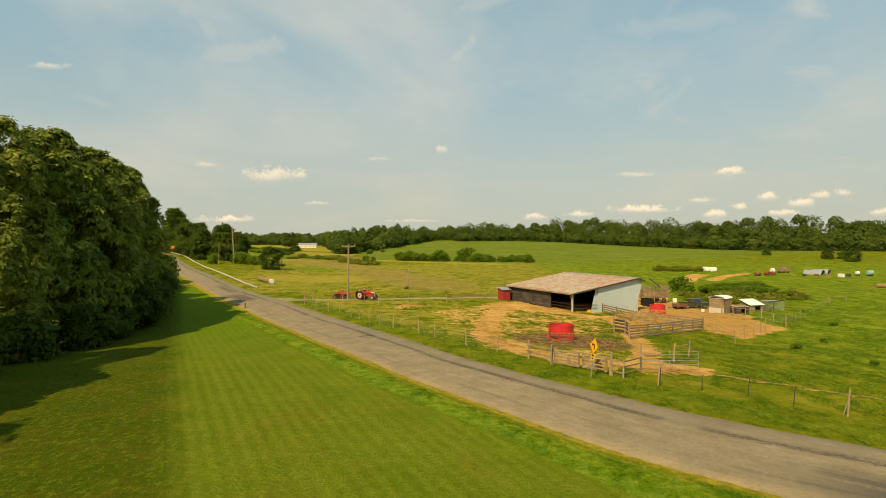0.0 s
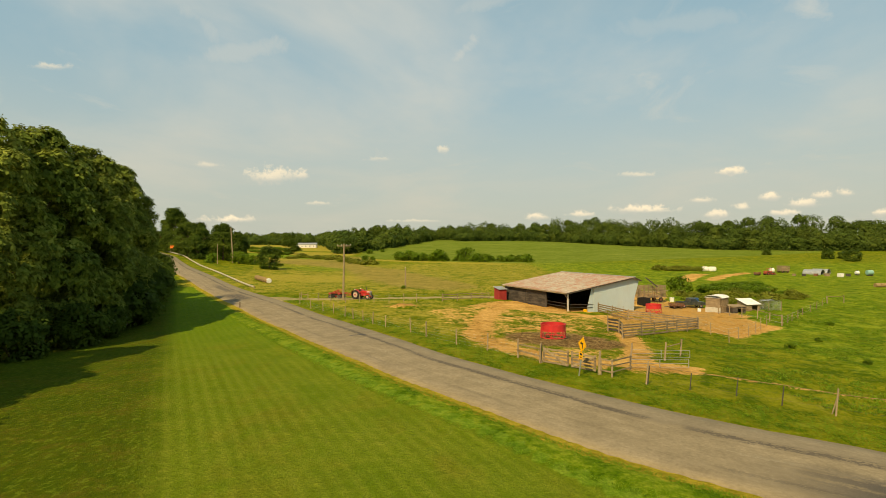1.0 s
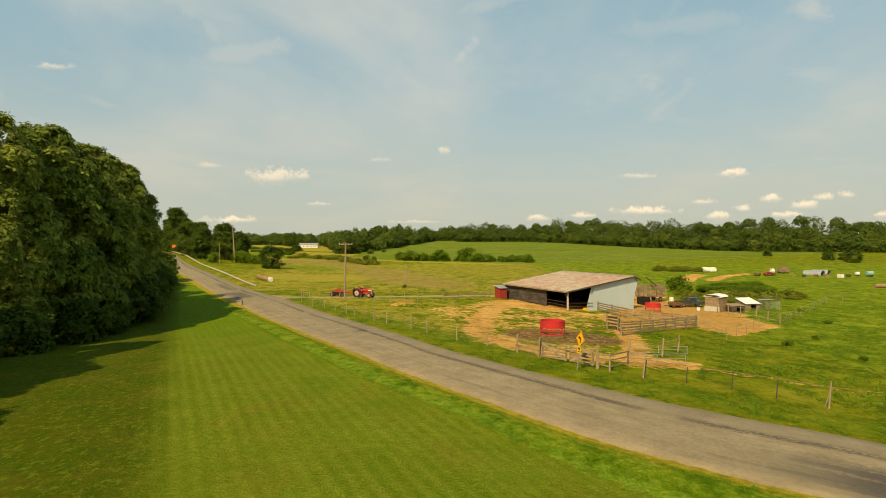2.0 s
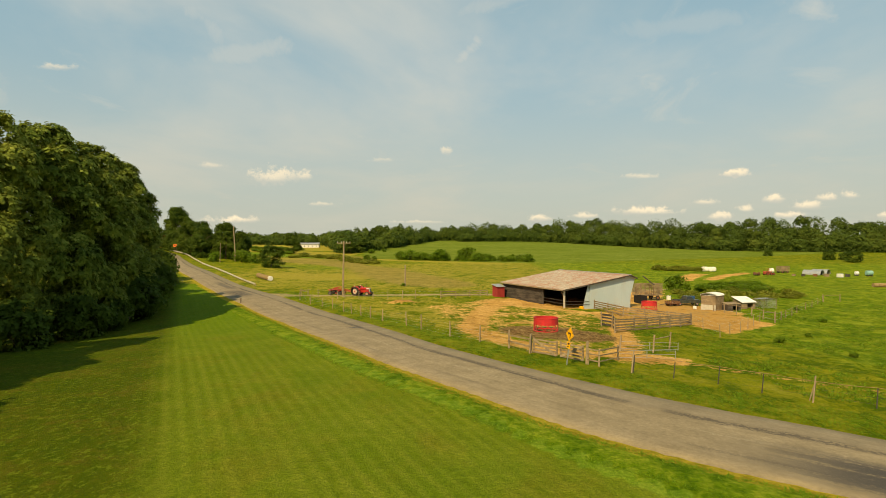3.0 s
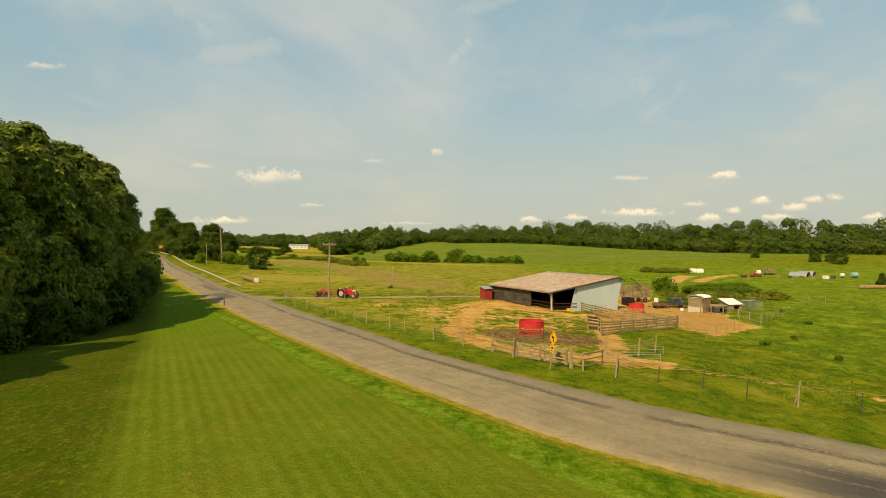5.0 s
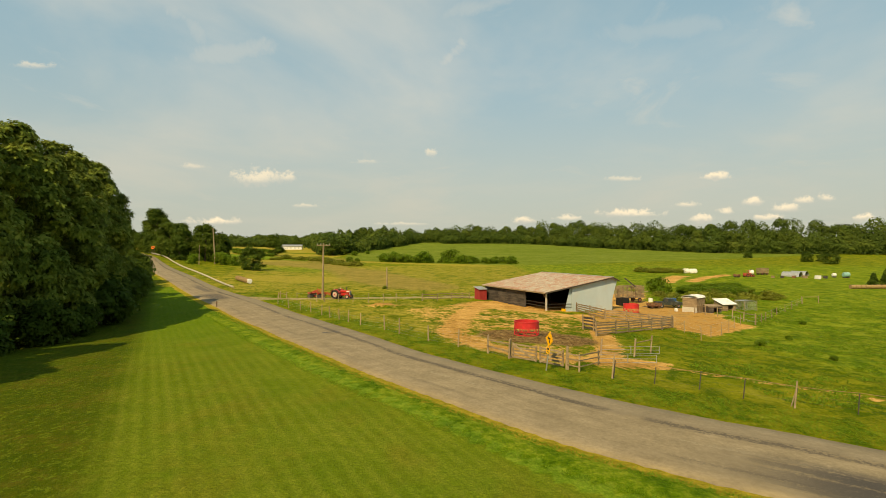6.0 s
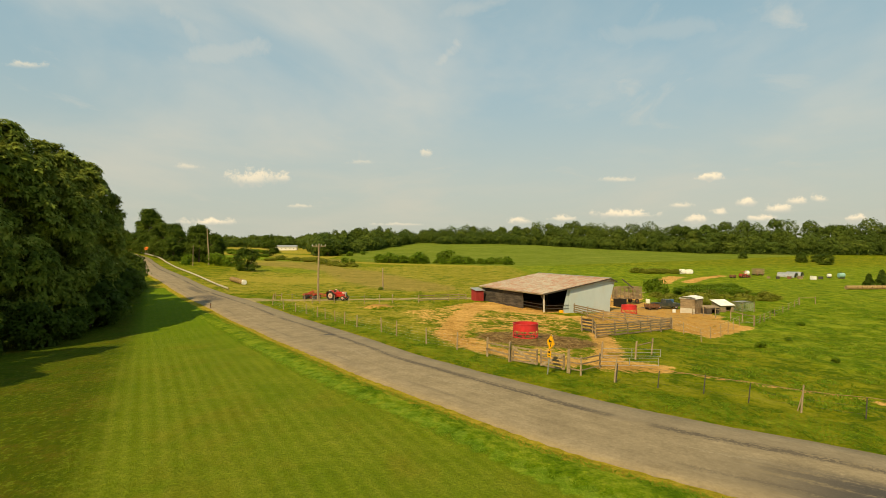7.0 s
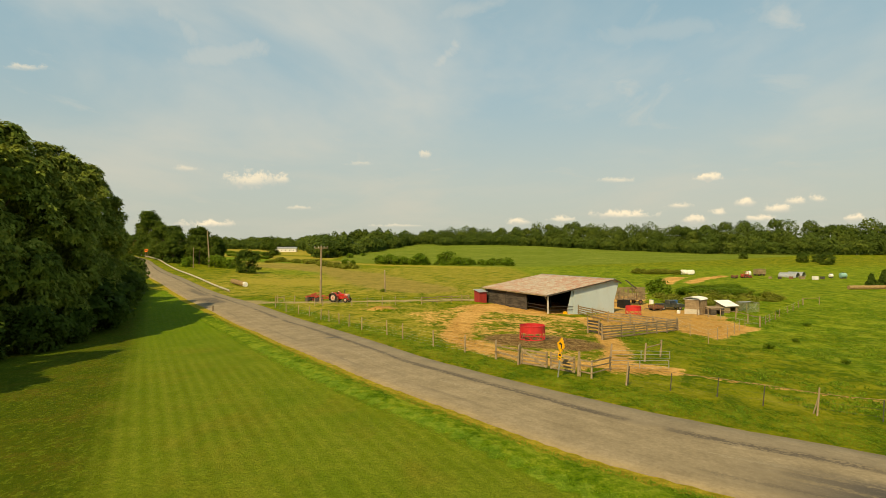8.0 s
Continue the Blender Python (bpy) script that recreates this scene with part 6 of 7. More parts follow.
def elevator():
    top = thing("hay_elevator", 38.2, 101.6, 0, "dark steel hay elevator arm slanting above the wagon", "hay elevator")
    for s in (-0.25, 0.25):
        bm = B()
        plank(bm, (0.5, s, 4.7), (2.6, s, 3.0), 0.14, 0.04)
        part("rail", bm, STEEL, top)
    for i in range(12):
        f = i / 11
        bm = B()
        rod(bm, (0.5 + 2.1 * f, -0.25, 4.7 - 1.7 * f), (0.5 + 2.1 * f, 0.25, 4.7 - 1.7 * f), 0.025, None, 5)
        part("rung", bm, STEEL, top)
    for sy in (-0.9, 0.9):
        bm = B()
        rod(bm, (2.3, sy, -0.3), (2.3, sy * 0.28, 3.2), 0.028, None, 6)
        part("strut", bm, RUST, top)


elevator()
tube_gate((26.4, 84.6), (29.6, 86.6), 1.1, 5, "grey tube gate leaning by the barn wall")


def bin_(x, y, turn, s, h, mat, label, name="crate"):
    top = thing(name, x, y, turn, label, "bin")
    for i in range(4):
        m = Matrix.Rotation(i * math.pi / 2, 4, "Z")
        bm = B()
        box(bm, (-s / 2, -s / 2, 0), (s / 2 - 0.04, -s / 2 + 0.04, h), m)
        part("side", bm, mat, top)
    bm = B()
    box(bm, (-s / 2 + 0.045, -s / 2 + 0.045, 0.02), (s / 2 - 0.045, s / 2 - 0.045, h * 0.75))
    part("filling", bm, STEEL, top)
    return top


bin_(37.0, 98.0, 30, 1.6, 1.35, BLACK, "dark square bin standing behind the barn")


def pickup(x, y, turn, mat, label, name="pickup_truck", tray=True):
    top = thing(name, x, y, turn, label, "truck" if tray else "car")
    L, W = 4.9, 1.75
    for sx in (-1.55, 1.5):
        for s in (-1, 1):
            wheel(top, sx, s * (W / 2 - 0.12), 0.36, 0.22, GALV)

    def loft(profile, half, mat_, nm, parent=top, taper=0.0):
        bm = B()
        a = [bm.verts.new((px, -half + (taper if pz > 1.05 else 0), pz)) for px, pz in profile]
        b = [bm.verts.new((px, half - (taper if pz > 1.05 else 0), pz)) for px, pz in profile]
        bm.faces.new(a), bm.faces.new(b[::-1])
        k = len(profile)
        for i in range(k):
            bm.faces.new((a[(i + 1) % k], a[i], b[i], b[(i + 1) % k]))
        bmesh.ops.recalc_face_normals(bm, faces=bm.faces)
        bmesh.ops.bevel(bm, geom=bm.edges[:], offset=0.03, segments=2, affect="EDGES")
        return part(nm, bm, mat_, parent, smooth=False)

    body = loft(((-2.4, 0.45), (-2.45, 0.95), (0.9, 1.02), (2.2, 0.95), (2.45, 0.75), (2.42, 0.40)), W / 2, mat, "body")
    cab = loft(((-0.55 if tray else -1.9, 1.0), (-0.45 if tray else -1.6, 1.62), (0.45, 1.64), (1.0, 1.0)), W / 2 - 0.04, mat, "cab", taper=0.12)
    for s in (-1, 1):
        bm = B()
        y1, y2 = s * (W / 2 - 0.045), s * (W / 2 - 0.135)
        f = [bm.verts.new(p) for p in ((-0.42, y1, 1.12), (0.80, y1, 1.12), (0.42, y2, 1.55), (-0.36, y2, 1.55))]
        bm.faces.new(f)
        bmesh.ops.solidify(bm, geom=bm.faces[:], thickness=0.01 * s)
        part("side_window", bm, GLASS, cab)
        bm = B()
        rod(bm, (2.40, s * 0.62, 0.74), (2.47, s * 0.62, 0.74), 0.10, None, 12)
        part("headlight", bm, WHITE, body)
        bm = B()
        box(bm, (-2.475, s * 0.74 - 0.06, 0.7), (-2.45, s * 0.74 + 0.06, 0.92))
        part("tail_light", bm, RED, body)
    bm = B()
    plank(bm, (0.98, 0, 1.06), (0.52, 0, 1.58), 1.45, 0.02, (0, 1, 0))
    part("windscreen", bm, GLASS, cab)
    for px in (2.46, -2.47):
        bm = B()
        box(bm, (px - 0.06, -0.85, 0.42), (px + 0.06, 0.85, 0.58), None, 0.02)
        part("bumper", bm, GALV, top)
    if tray:
        bm = B()
        box(bm, (-2.3, -0.72, 0.985), (-0.65, 0.72, 1.03))
        part("load_bed", bm, BLACK, top, "dark open load bed")
    return top


pickup(44.4, 95.9, 4, GREEN_CAR, "dark green pickup truck parked beyond the yard")
wagon(41.2, 94.2, 8, 2.0, 1.3, 0.5, 1.0, "small rusty utility trailer beside the pickup", RUST, 0.3, "utility_trailer", 0.09)


def barrel(x, y, r, h, mat, label, name="barrel"):
    top = thing(name, x, y, 0, label, "barrel")
    bm = B()
    n = 18
    prof = ((r * 0.96, 0.0), (r, 0.03), (r, h * 0.32), (r * 1.04, h * 0.34), (r, h * 0.36), (r, h * 0.65), (r * 1.04, h * 0.67), (r, h * 0.69), (r, h - 0.03), (r * 0.96, h))
    rings = [[bm.verts.new((rr * math.cos(2 * math.pi * i / n), rr * math.sin(2 * math.pi * i / n), z)) for i in range(n)] for rr, z in prof]
    for a, b in zip(rings, rings[1:]):
        for i in range(n):
            bm.faces.new((a[i], a[(i + 1) % n], b[(i + 1) % n], b[i]))
    bm.faces.new(rings[-1]), bm.faces.new(rings[0][::-1])
    part("drum", bm, mat, top, smooth=False)
    bm = B()
    rod(bm, (r * 0.4, 0, h - 0.005), (r * 0.4, 0, h + 0.03), 0.05, None, 8)
    part("bung", bm, BLACK, top)
    return top


barrel(46.9, 99.5, 0.55, 1.3, BLUE, "blue plastic barrel standing behind the pickup")
barrel(45.8, 99.0, 0.5, 1.1, ORANGE_RED, "rusty orange drum beside the blue barrel")
barrel(23.5, 86.3, 0.35, 0.4, TRAFFIC, "yellow plastic tub inside the barn opening", "tub")
barrel(43.2, 90.0, 0.28, 0.5, WHITE, "white plastic bucket beside the shed", "bucket")
barrel(44.6, 104.2, 0.4, 0.8, WHITE, "white plastic drum standing by the wagon")


# ---- far pasture things ----
def hoop_house(x, y, turn, long_, r, label):
    top = thing("hoop_shelter", x, y, turn, label, "hoop shelter", "two hoop shelters")
    n = 14
    bm = B()
    arcs = []
    for rr in (r, r - 0.04):
        for xx in (0, long_):
            arcs.append([bm.verts.new((xx, rr * math.cos(math.pi * i / n), rr * math.sin(math.pi * i / n) * 1.05 - 0.1)) for i in range(n + 1)])
    o0, o1, i0, i1 = arcs
    for i in range(n):
        bm.faces.new((o0[i], o1[i], o1[i + 1], o0[i + 1]))
        bm.faces.new((i0[i + 1], i1[i + 1], i1[i], i0[i]))
        bm.faces.new((o0[i + 1], i0[i + 1], i0[i], o0[i])), bm.faces.new((o1[i], i1[i], i1[i + 1], o1[i + 1]))
    part("cover", bm, GALV, top, "silver curved metal cover")
    for k in range(5):
        bm = B()
        xx = long_ * k / 4
        for i in range(n):
            a, b = math.pi * i / n, math.pi * (i + 1) / n
            rod(bm, (xx, (r + 0.02) * math.cos(a), (r + 0.02) * math.sin(a) * 1.05 - 0.1), (xx, (r + 0.02) * math.cos(b), (r + 0.02) * math.sin(b) * 1.05 - 0.1), 0.04, None, 4)
        part("hoop", bm, GALV, top)
    bm = B()
    bm.faces.new([bm.verts.new((0.05, (r - 0.05) * math.cos(math.pi * i / n), (r - 0.05) * math.sin(math.pi * i / n) - 0.1)) for i in range(n + 1)])
    bmesh.ops.solidify(bm, geom=bm.faces[:], thickness=0.04)
    part("end_panel", bm, WHITE, top)
    # Added black sheet: stands in for the shade within the open end.
    bm = B()
    bm.faces.new([bm.verts.new((long_ * 0.86, (r - 0.06) * math.cos(math.pi * i / n), (r - 0.06) * math.sin(math.pi * i / n) - 0.1)) for i in range(n + 1)])
    bmesh.ops.solidify(bm, geom=bm.faces[:], thickness=0.04)
    part("inner_panel", bm, BLACK, top, "added black sheet for the shade inside")
    return top


hoop_house(121.4, 182.6, -57, 5.4, 1.5, "silver hoop shelter with an open dark end")
hoop_house(126.2, 185.4, -55, 4.6, 1.5, "silver hoop shelter standing behind the first")


def round_bales(line, r, label, group, end=False):
    (ax, ay), (bx, by) = line
    turn = math.degrees(math.atan2(by - ay, bx - ax))
    n = int(math.dist(*line) / 1.3)
    for i in range(n):
        x, y = ax + (bx - ax) * i / n, ay + (by - ay) * i / n
        top = thing("hay_bale", x, y, turn, label, "hay bale", group)
        rng = random.Random(i)
        bm = B()
        rod(bm, (0, 0, r * 0.94), (1.24, 0, r * 0.94), r, None, 18)
        for v in bm.verts:
            v.co += Vector((rng.uniform(-0.03, 0.03), rng.uniform(-0.03, 0.03), rng.uniform(-0.03, 0.03)))
        part("roll", bm, HAY, top)
        if end and i == n - 1:
            bm = B()
            rod(bm, (1.24, 0, r * 0.94), (1.30, 0, r * 0.94), r * 1.0, r * 0.9, 18)
            rod(bm, (0.75, 0, r * 0.94), (1.24, 0, r * 0.94), r * 1.02, None, 18)
            part("wrap", bm, WHITE, top, "whitish plastic wrap over the end")
        bm = B()
        for xx in (0.3, 0.62, 0.94):
            rod(bm, (xx, 0, r * 0.94), (xx + 0.03, 0, r * 0.94), r * 1.012, None, 18)
        part("twine_wrap", bm, WHITE if (end and i == n - 1) else BOARD_WOOD, top)


round_bales(((110.8, 139.3), (125.8, 139.6)), 0.52, "round hay bale lying in a row across the pasture", "row of bales in the pasture")
round_bales(((-49.0, 146.2), (-42.6, 136.8)), 0.62, "weathered round bale lying end to end in a row", "row of bales beside the road", True)


def tank(x, y, r, long_, mat, label, turn=0):
    top = thing("water_tank", x, y, turn, label, "tank")
    bm = B()
    rod(bm, (-long_ / 2, 0, r + 0.25), (long_ / 2, 0, r + 0.25), r, None, 20)
    bmesh.ops.bevel(bm, geom=[e for e in bm.edges if len(e.link_faces) == 2 and any(len(f.verts) > 6 for f in e.link_faces)], offset=r * 0.2, segments=2, affect="EDGES")
    part("shell", bm, mat, top)
    for s in (-0.3, 0.3):
        bm = B()
        box(bm, (s * long_ - 0.1, -r * 0.8, -0.1), (s * long_ + 0.1, r * 0.8, 0.45))
        part("cradle", bm, STEEL, top)
    bm = B()
    rod(bm, (0, 0, 2 * r + 0.2), (0, 0, 2 * r + 0.4), 0.22, None, 12)
    part("filler_cap", bm, BLACK, top)


tank(137.0, 174.8, 0.8, 1.9, TEAL, "teal plastic water tank on a low stand")
tank(134.2, 176.4, 0.6, 1.0, WHITE, "small white plastic tank in the pasture")
tank(111.0, 183.6, 0.8, 1.3, WHITE, "white tank standing beside the wagon")
bin_(125.0, 171.0, 12, 1.25, 1.1, WHITE, "white square water bin in the pasture", "water_bin")
for x, y, s, m, label in ((122.4, 173.4, 1.1, BOARD_WOOD, "grey wooden crate standing in the pasture"), (119.0, 173.6, 1.0, RUST, "rusty box standing by the shelter"), (115.5, 174.0, 0.9, BARN_WOOD, "dark box by the hoop shelter"), (128.8, 173.0, 1.0, STEEL, "dark scrap box in the pasture"), (113.2, 175.2, 0.8, BOARD_WOOD, "grey crate by the hoop shelter")):
    bin_(x, y, x * 17, s, s * 0.8, m, label)
wagon(116.6, 186.4, 10, 3.1, 2.1, 0.7, 2.4, "brown slatted hay wagon in the pasture", BOARD_WOOD, 0.4, "hay_wagon", 0.12)


def orange_loader(x, y, turn):
    top = thing("skid_loader", x, y, turn, "old orange loader parked in the pasture", "loader")
    for sx in (-0.7, 0.7):
        for s in (-1, 1):
            wheel(top, sx, s * 0.75, 0.48, 0.3, ORANGE_RED)
    bm = B()
    box(bm, (-1.4, -0.55, 0.45), (1.0, 0.55, 1.25), None, 0.06)
    part("body", bm, ORANGE_RED, top)
    bm = B()
    for a, b in (((-0.2, -0.5), (-0.2, -0.5)), ((0.8, -0.5), (0.8, -0.5)), ((-0.2, 0.5), (-0.2, 0.5)), ((0.8, 0.5), (0.8, 0.5))):
        rod(bm, (*a, 1.2), (*b, 2.05), 0.05, None, 6)
    box(bm, (-0.3, -0.6, 2.05), (0.9, 0.6, 2.13))
    part("roll_cage", bm, ORANGE_RED, top)
    for s in (-0.62, 0.62):
        bm = B()
        plank(bm, (-1.2, s, 1.4), (1.9, s, 0.5), 0.16, 0.08)
        part("arm", bm, ORANGE_RED, top)
    bm = B()
    box(bm, (1.85, -0.85, 0.1), (1.95, 0.85, 0.8)), box(bm, (1.95, -0.85, 0.1), (2.5, 0.85, 0.16))
    part("bucket", bm, RUST, top)


orange_loader(106.0, 177.0, 12)
wagon(101.6, 175.6, 40, 1.8, 1.4, 0.5, 1.1, "rusty brown implement frame in the grass", RUST, 0.35, "scrap_cart", 0.12)
for i in range(4):                                        # bales in white plastic
    wrapped = thing("wrapped_bale", 92.0 + i * 1.0, 191.4 - i * 0.4 + 0.6 * (i % 2), 55 + i * 9, "round bale wrapped in white plastic, in a row", "bale", "white wrapped bales")
    bm = B()
    rod(bm, (-0.62, 0, 0.78), (0.62, 0, 0.78), 0.84, None, 20)
    rod(bm, (-0.74, 0, 0.78), (-0.62, 0, 0.78), 0.66, 0.84, 20)
    rod(bm, (0.62, 0, 0.78), (0.74, 0, 0.78), 0.84, 0.66, 20)
    for v in bm.verts:
        v.co += Vector((0.03 * math.sin(v.co.y * 7 + i), 0.04 * math.sin(v.co.z * 5 + i), 0.03 * math.sin(v.co.x * 9)))
    part("plastic_wrap", bm, WHITE, wrapped)


def long_barn():
    top = thing("far_barn", -108, 432, 8, "long low pale barn on the far hill", "barn")
    for nm, lo, hi in (("front_wall", (-8, 0, -1), (8, 0.1, 2.8)), ("back_wall", (-8, 9, -1), (8, 9.1, 2.8)), ("end_wall", (-8, 0.1, -1), (-7.9, 9, 2.8)), ("end_wall", (7.9, 0.1, -1), (8, 9, 2.8))):
        bm = B()
        box(bm, lo, hi)
        part(nm, bm, WHITE, top)
    for s in (0, 1):
        bm = B()
        plank(bm, (0, -0.4 if s == 0 else 9.5, 2.7), (0, 4.55, 4.0), 16.6, 0.08, (1, 0, 0))
        part("roof", bm, GALV, top, "pale metal roof")
    for i in range(5):
        bm = B()
        box(bm, (-6.5 + i * 3, -0.03, 0.9), (-5.8 + i * 3, -0.004, 1.6))
        part("window", bm, GLASS, top)


long_barn()


def house():
    top = thing("house", -141.5, 281, -25, "brick house with a grey roof and white gable behind trees", "house", lift=2.4)
    bm = B()
    box(bm, (-6, 0, -4), (6, 0.3, 5)), box(bm, (-6, 8.7, -4), (6, 9, 5)), box(bm, (-6, 0.3, -4), (-5.7, 8.7, 5)), box(bm, (5.7, 0.3, -4), (6, 8.7, 5))
    part("wall", bm, BRICK, top)
    for s in (-1, 1):
        bm = B()
        plank(bm, (s * 6.6, 4.5, 4.9), (0, 4.5, 9.2), 10.0, 0.15, (0, 1, 0))
        part("roof", bm, SHINGLE, top)
    for yy in (0.02, 8.9):
        bm = B()
        f = [bm.verts.new(p) for p in ((-6, yy, 5), (6, yy, 5), (0, yy, 8.9))]
        bm.faces.new(f)
        bmesh.ops.solidify(bm, geom=bm.faces[:], thickness=0.1)
        part("gable", bm, WHITE, top, "white boarded gable")
    for xx in (-3.6, 0, 3.6):
        for z in (0.8, 3.2):
            bm = B()
            box(bm, (xx - 0.5, -0.05, z), (xx + 0.5, -0.006, z + 1.3))
            w = part("window", bm, WHITE, top)
            bm = B()
            box(bm, (xx - 0.42, -0.06, z + 0.08), (xx + 0.42, -0.052, z + 1.22))
            part("pane", bm, GLASS, w)
    bm = B()
    box(bm, (2.5, 5.5, 6), (3.3, 6.3, 10))
    part("chimney", bm, BRICK, top)


house()

# ---- trees and shrubs in the middle distance ----
DARK = "dark leafy trees beside the far road"
mid = [tree("tree", 51 + i, h, r, b, 0.28, 400, 20, 0.70, 0.5, 0.3, LEAF_DARK, "round dark green broadleaf tree beside the far road", "tree", DARK) for i, (h, r, b) in enumerate(((14, 5.6, -5.0), (12.5, 5.2, -5.0)))]
place(mid[0], -87.5, 219, 0), place(mid[1], -98, 223, 30)
for which, x, y, turn, scale, tall in ((0, -106, 228, 100, 1.0, 1.0), (1, -80.5, 216, 200, 0.92, 1.0), (0, -132, 271, 260, 1.3, 1.05), (1, -92, 232, 10, 1.05, 1.1), (0, -107, 241, 10, 1.0, 1.0), (1, -96.5, 217, 140, 0.8, 0.9), (0, -128, 262, 40, 1.2, 1.2), (1, -164, 300, 40, 1.2, 1.2), (0, -170, 262, 20, 1.1, 1.1), (1, -88, 318, 77, 0.98, 1.0), (0, -57, 330, 10, 0.7, 0.85), (1, -62, 335, 60, 0.75, 0.85), (0, -52, 338, 120, 0.6, 0.8)):
    again(mid[which], x, y, turn, scale, 0, tall)
shrub = bush("bush", 61, 3.0, 2.3, 96, 11, 0.50, BRUSH, "sprawling green bush in the rough grass", "bush", "bushes across the fields")
place(shrub, -75.5, 205, 0, 1.5)
weed = bush("weed_clump", 63, 1.0, 1.1, 60, 12, 0.32, WEED, "yellow-green clump of tall weeds", "weeds", "weeds behind the yard")
place(weed, 57, 97)
round_bush = bush("bush", 62, 7.0, 4.3, 220, 22, 0.50, LEAF_DARK, "large round dark green bush standing alone", "bush", "large lone bushes")
place(round_bush, -57.4, 184, 0, 1.08)
for x, y, turn, scale, tall in ((181, 256.6, 40, 0.72, 0.95), (188.4, 257.5, 140, 0.58, 0.85), (181.4, 242, 90, 0.95, 0.74), (170, 287, 200, 0.62, 0.8), (-109, 239, 30, 0.75, 0.9), (-115, 250, 80, 0.9, 1.0), (-128, 262, 150, 1.0, 1.0), (-121.5, 246, 10, 1.2, 1.0), (-116.5, 243, 70, 1.1, 1.0), (-119.5, 217, 230, 0.6, 0.8), (-110, 203, 300, 0.7, 0.9), (-101, 192, 20, 0.65, 0.9), (-93, 175, 60, 0.6, 0.8), (-86, 160, 110, 0.6, 0.9), (-79, 146, 10, 0.6, 0.9), (-134, 258, 200, 1.25, 1.0), (-128.5, 255, 20, 1.0, 0.9)):
    again(round_bush, x, y, turn, scale, 0, tall)
rng = random.Random(12)
for i in range(30):                                       # hedge across the middle field
    f = i / 29
    again(shrub, -20 + 57 * f + rng.uniform(-1, 1), 262 - 25 * f + rng.uniform(-3, 3), rng.uniform(0, 360), (rng.uniform(0.5, 1.25) + (0.75 if rng.random() < 0.2 else 0)) * (0.5 if 0.40 < f < 0.48 else 1))
for i in range(34):                                       # brush behind the yard
    f = (i + rng.uniform(-0.5, 0.5)) / 33
    again(shrub, 60 + 20 * f + rng.uniform(-2, 2), 122 + 6 * f + rng.uniform(-6, 13), rng.uniform(0, 360), rng.uniform(0.4, 1.1) * (1 - 0.35 * f * f), 0, 0.66)
for i in range(64):                                       # low weeds before and among it
    f = (i + rng.uniform(-0.5, 0.5)) / 63
    again(weed, 49 + 26 * f + rng.uniform(-2, 2), 102 + 12 * f + rng.uniform(-5, 14), rng.uniform(0, 360), rng.uniform(0.6, 1.4), 0, rng.uniform(0.6, 1.0))
for i in range(46):                                       # scrub along the ditch in the far field
    f = i / 45
    again(weed, -74 + 44 * f + rng.uniform(-2, 2), 262 + 16 * math.sin(f * 5) - 14 * f + rng.uniform(-7, 7), rng.uniform(0, 360), rng.uniform(1.0, 2.4), 0, 0.8)
for x, y, s in ((54.6, 124, 1.15), (-70, 203, 1.1), (-84, 200, 1.2), (-7.8, 119.8, 0.26), (36.4, 55.6, 0.24), (53.9, 74.7, 0.22), (38.6, 48.2, 0.16), (43, 61, 0.16), (60, 90, 0.2), (-36, 258, 0.8), (-33, 262, 0.6), (-44, 330, 0.9), (-38, 345, 0.7)):
    again(shrub, x, y, rng.uniform(0, 360), s)


for i in range(14):                                       # rank weeds and scrap brush beside the wrapped bales
    again(weed, 77 + i * 0.95 + rng.uniform(-0.6, 0.6), 193 + rng.uniform(-2, 3), rng.uniform(0, 360), rng.uniform(0.9, 1.8), 0, rng.uniform(0.7, 1.1))


def conifer(x, y, h, r, seed, label):
    """A small evergreen: whorls of drooping boughs on a straight stem."""
    rg = np.random.default_rng(seed)
    top = thing("conifer", x, y, 0, label, "tree", "small evergreens behind the bales")
    bm_ = B()
    rod(bm_, (0, 0, -0.2), (0, 0, h), 0.10, 0.02, 7)
    part("trunk", bm_, BARK, top)
    n = 2600
    f = rg.uniform(0, 1, n) ** 0.75
    a = rg.uniform(0, 2 * math.pi, n)
    rad = ((1 - f) ** 0.8) * r * rg.uniform(0.3, 1.1, n) * (0.8 + 0.35 * np.sin(a * 3 + f * 17)) + 0.05
    p = np.column_stack([np.cos(a) * rad, np.sin(a) * rad, 0.15 + f * (h - 0.15) - rad * 0.2])
    leafy("foliage", leaf_quads(rg, p, np.column_stack([np.cos(a), np.sin(a), np.full(n, 0.2)]), 0.55, 0.5, 0.2), np.clip(rg.normal(0.35, 0.2, n), 0, 1), LEAF_DARK, top)


for i, (x, y, h, r) in enumerate(((120.8, 144.0, 3.5, 1.7), (125.2, 145.0, 4.5, 2.1), (130.5, 145.6, 4.2, 2.0))):
    conifer(x, y, h, r, 70 + i, "small dark evergreen tree behind the hay bales")
for ax, ay, bx, by, n in ((-165, 402, -96, 366, 34), (-112, 322, -84, 300, 12), (-75, 405, -48, 385, 14)):
    for i in range(n):                                    # far hedges between the fields
        f = (i + rng.uniform(-0.4, 0.4)) / n
        again(shrub, ax + (bx - ax) * f, ay + (by - ay) * f + rng.uniform(-2, 2), rng.uniform(0, 360), rng.uniform(0.6, 1.1), 0, 0.6)
conifers = []
rng2 = np.random.default_rng(3)
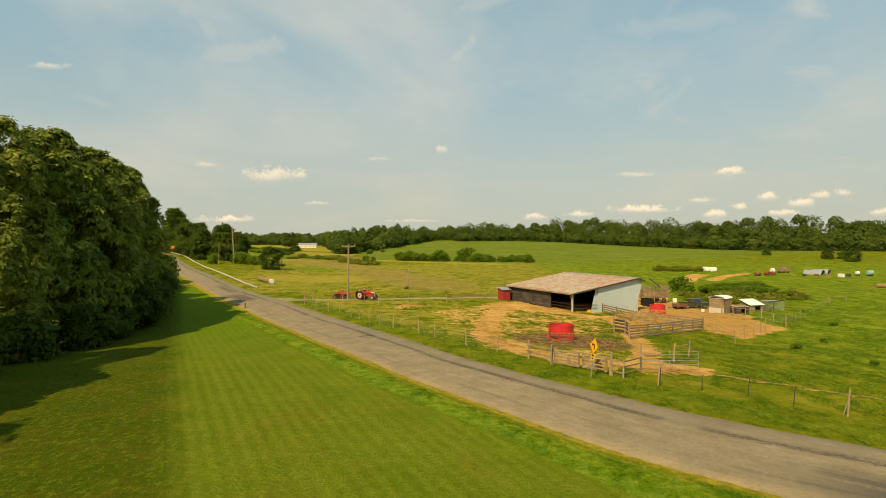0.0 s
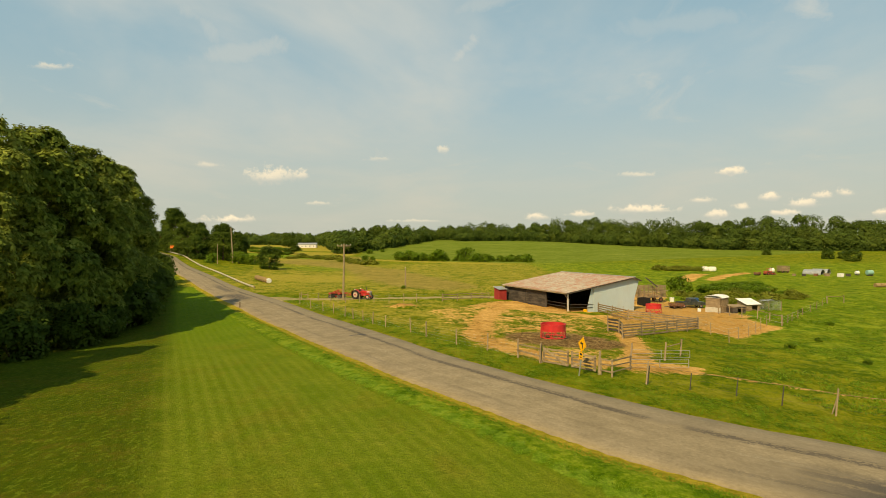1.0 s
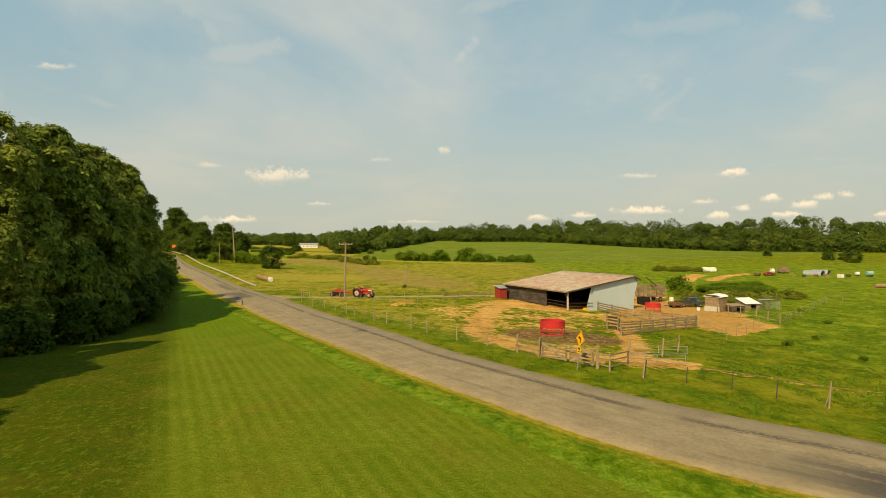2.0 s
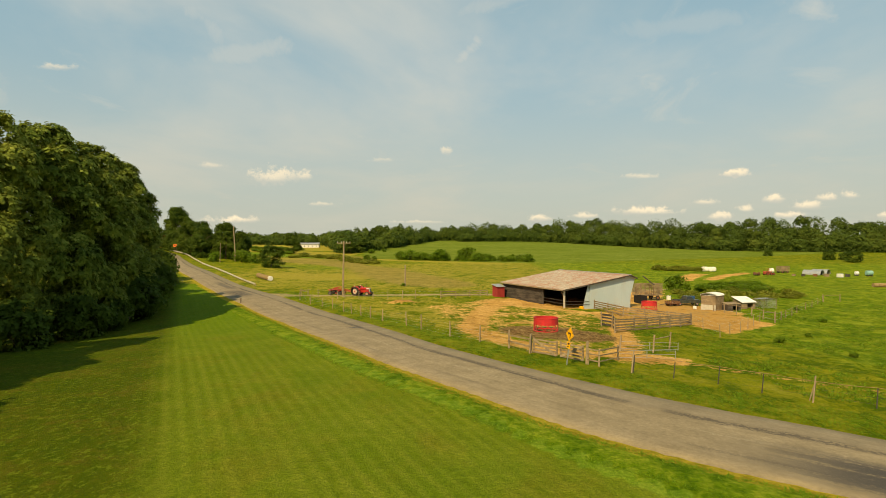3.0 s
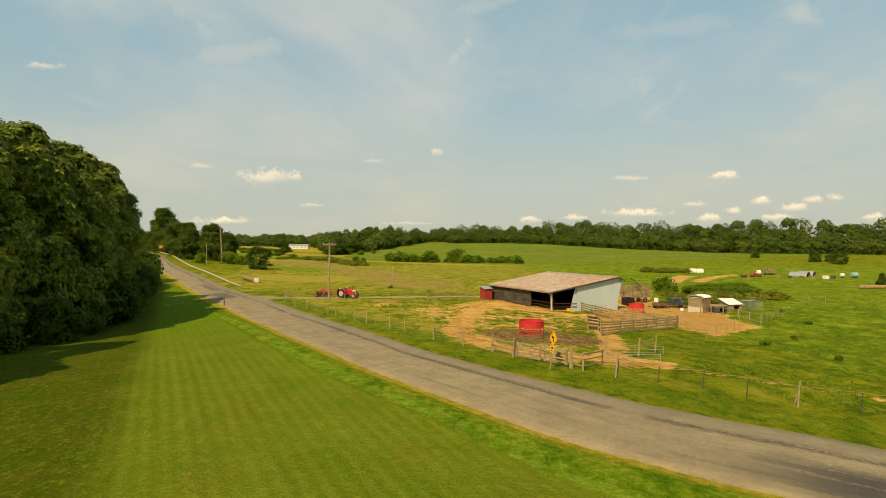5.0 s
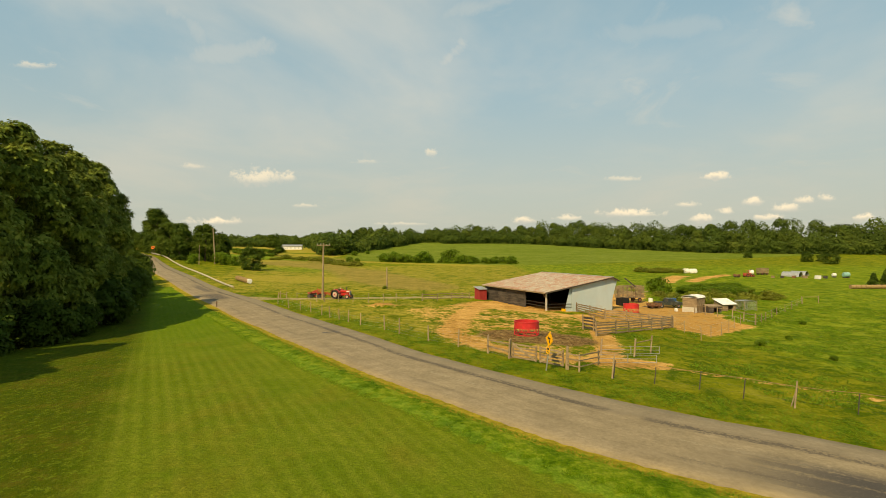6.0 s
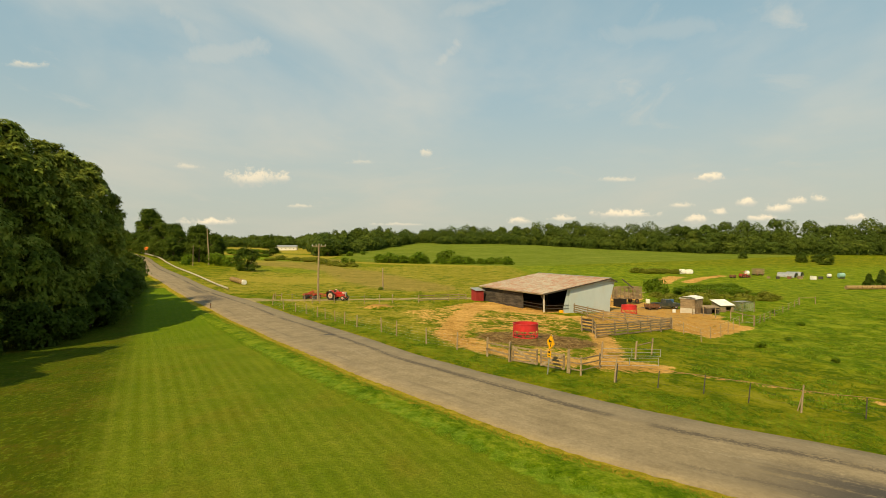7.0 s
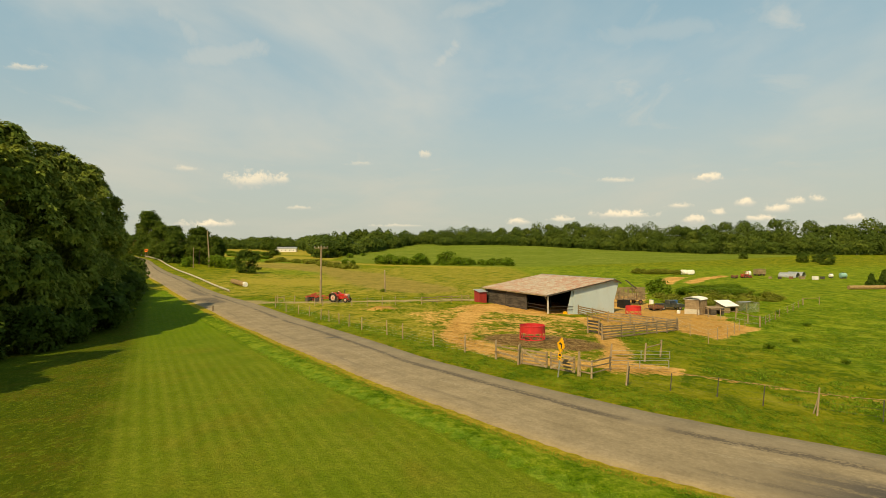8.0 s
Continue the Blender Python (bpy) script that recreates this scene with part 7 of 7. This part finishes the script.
for i in range(34):
    conifers.append((-78 + 46 * i / 33 + rng2.uniform(-3, 3), 492 + rng2.uniform(0, 22), rng2.uniform(8, 18), rng2.uniform(3.5, 7.0)))
woods("evergreen_stand", 14, conifers, "stand of dark evergreens on the far hill", 1.0, 480, LEAF_FAR, 0.45)


# ---- grass and straw ----
def blades(name, seed, spots, low, high, wide, mat, label, lean=0.35):
    """Tufts of grass blades at x, y spots."""
    rng = np.random.default_rng(seed)
    spots = np.asarray(spots)
    n = len(spots)
    z = heights(spots[:, 0], spots[:, 1])
    foot = np.column_stack([spots, z])
    h = rng.uniform(low, high, n)
    tip = foot + np.column_stack([rng.normal(0, lean, n) * h, rng.normal(0, lean, n) * h, h])
    a = rng.uniform(0, math.pi, n)
    across = np.column_stack([np.cos(a), np.sin(a), np.zeros(n)]) * wide
    mid_ = foot * 0.45 + tip * 0.55
    quads = np.stack([foot - across * 0.3, mid_ + across, tip, mid_ - across], 1)
    return tagged(leafy(name, quads, np.clip(rng.normal(0.5, 0.25, n), 0, 1), mat), label, "grass", kind="stuff")


def beside_road(rng, n, lo, hi, ymax):
    """Random spots between two distances from the road's middle."""
    out = []
    runs = np.concatenate([[0], np.cumsum([(b - a).length for a, b in zip(ROAD_LINE, ROAD_LINE[1:])])])
    line, runs = zip(*[(p, r) for p, r in zip(ROAD_LINE, runs) if 8 < p.y < ymax])
    lengths = np.array([(b - a).length / max(20.0, a.y) for a, b in zip(line, line[1:])])
    pick = rng.choice(len(lengths), n, p=lengths / lengths.sum())
    for i, t, o in zip(pick, rng.random(n), rng.uniform(lo, hi, n)):
        a, b = line[i], line[i + 1]
        d = (b - a).normalized()
        left, right = edges_at(runs[i])
        o = o + ROAD_HALF + left if o < 0 else o - ROAD_HALF + right
        out.append((a.x + (b.x - a.x) * t + d.y * o, a.y + (b.y - a.y) * t - d.x * o))
    return out


rng = np.random.default_rng(40)
blades("verge_grass_near", 41, beside_road(rng, 70000, -7.0, -4.6, 84), 0.08, 0.20, 0.017, GRASS, "lush green grass between lawn and road", 0.8)
blades("verge_grass_far", 42, beside_road(rng, 36000, 4.3, 9.0, 105), 0.04, 0.12, 0.013, GRASS, "uncut green grass along the far road edge", 1.5)
YARD = ((29.5, 84), (33.5, 68.2), (32.6, 60.2), (46.0, 72.5), (44, 86), (41, 96), (36, 97))
spots = np.column_stack([rng.uniform(17, 80, 9000), 32 + 88 * rng.random(9000) ** 1.25])
keep = (beside(spots[:, 0], spots[:, 1])[0] > 8.5) & (inside(YARD, spots[:, 0], spots[:, 1]) < -1.0) & (spots[:, 0] > 24 - 0.1 * (spots[:, 1] - 34))
keep &= np.array([noise.noise((x * 0.16, y * 0.16, 8)) + 0.5 * noise.noise((x * 0.5, y * 0.5, 4)) > 0.02 for x, y in spots])
keep &= ~((spots[:, 0] < 47) & (spots[:, 1] > 62))
tufts = spots[keep][:3400]
around = np.repeat(tufts, 15, axis=0) + rng.normal(0, 0.24, (len(tufts) * 15, 2))
half_ = len(around) // 2
blades("pasture_tufts", 43, around[:half_], 0.07, 0.20, 0.04, GRASS, "rough tufts of bright green pasture grass", 0.8)
blades("pasture_clumps", 45, around[half_:], 0.07, 0.20, 0.04, BRUSH, "rank dark green clumps in the pasture", 0.8)
ang, rad = rng.uniform(0, 2 * math.pi, 4200), np.sqrt(rng.uniform(0.03, 1, 4200)) * 5.2
blades("trampled_straw", 44, np.column_stack([FEEDER_AT[0] + 1.0 + rad * np.cos(ang) * 1.12, FEEDER_AT[1] - 0.4 + rad * np.sin(ang)]), 0.03, 0.13, 0.035, STRAW, "trampled straw and stalks round the feeder", 1.4)
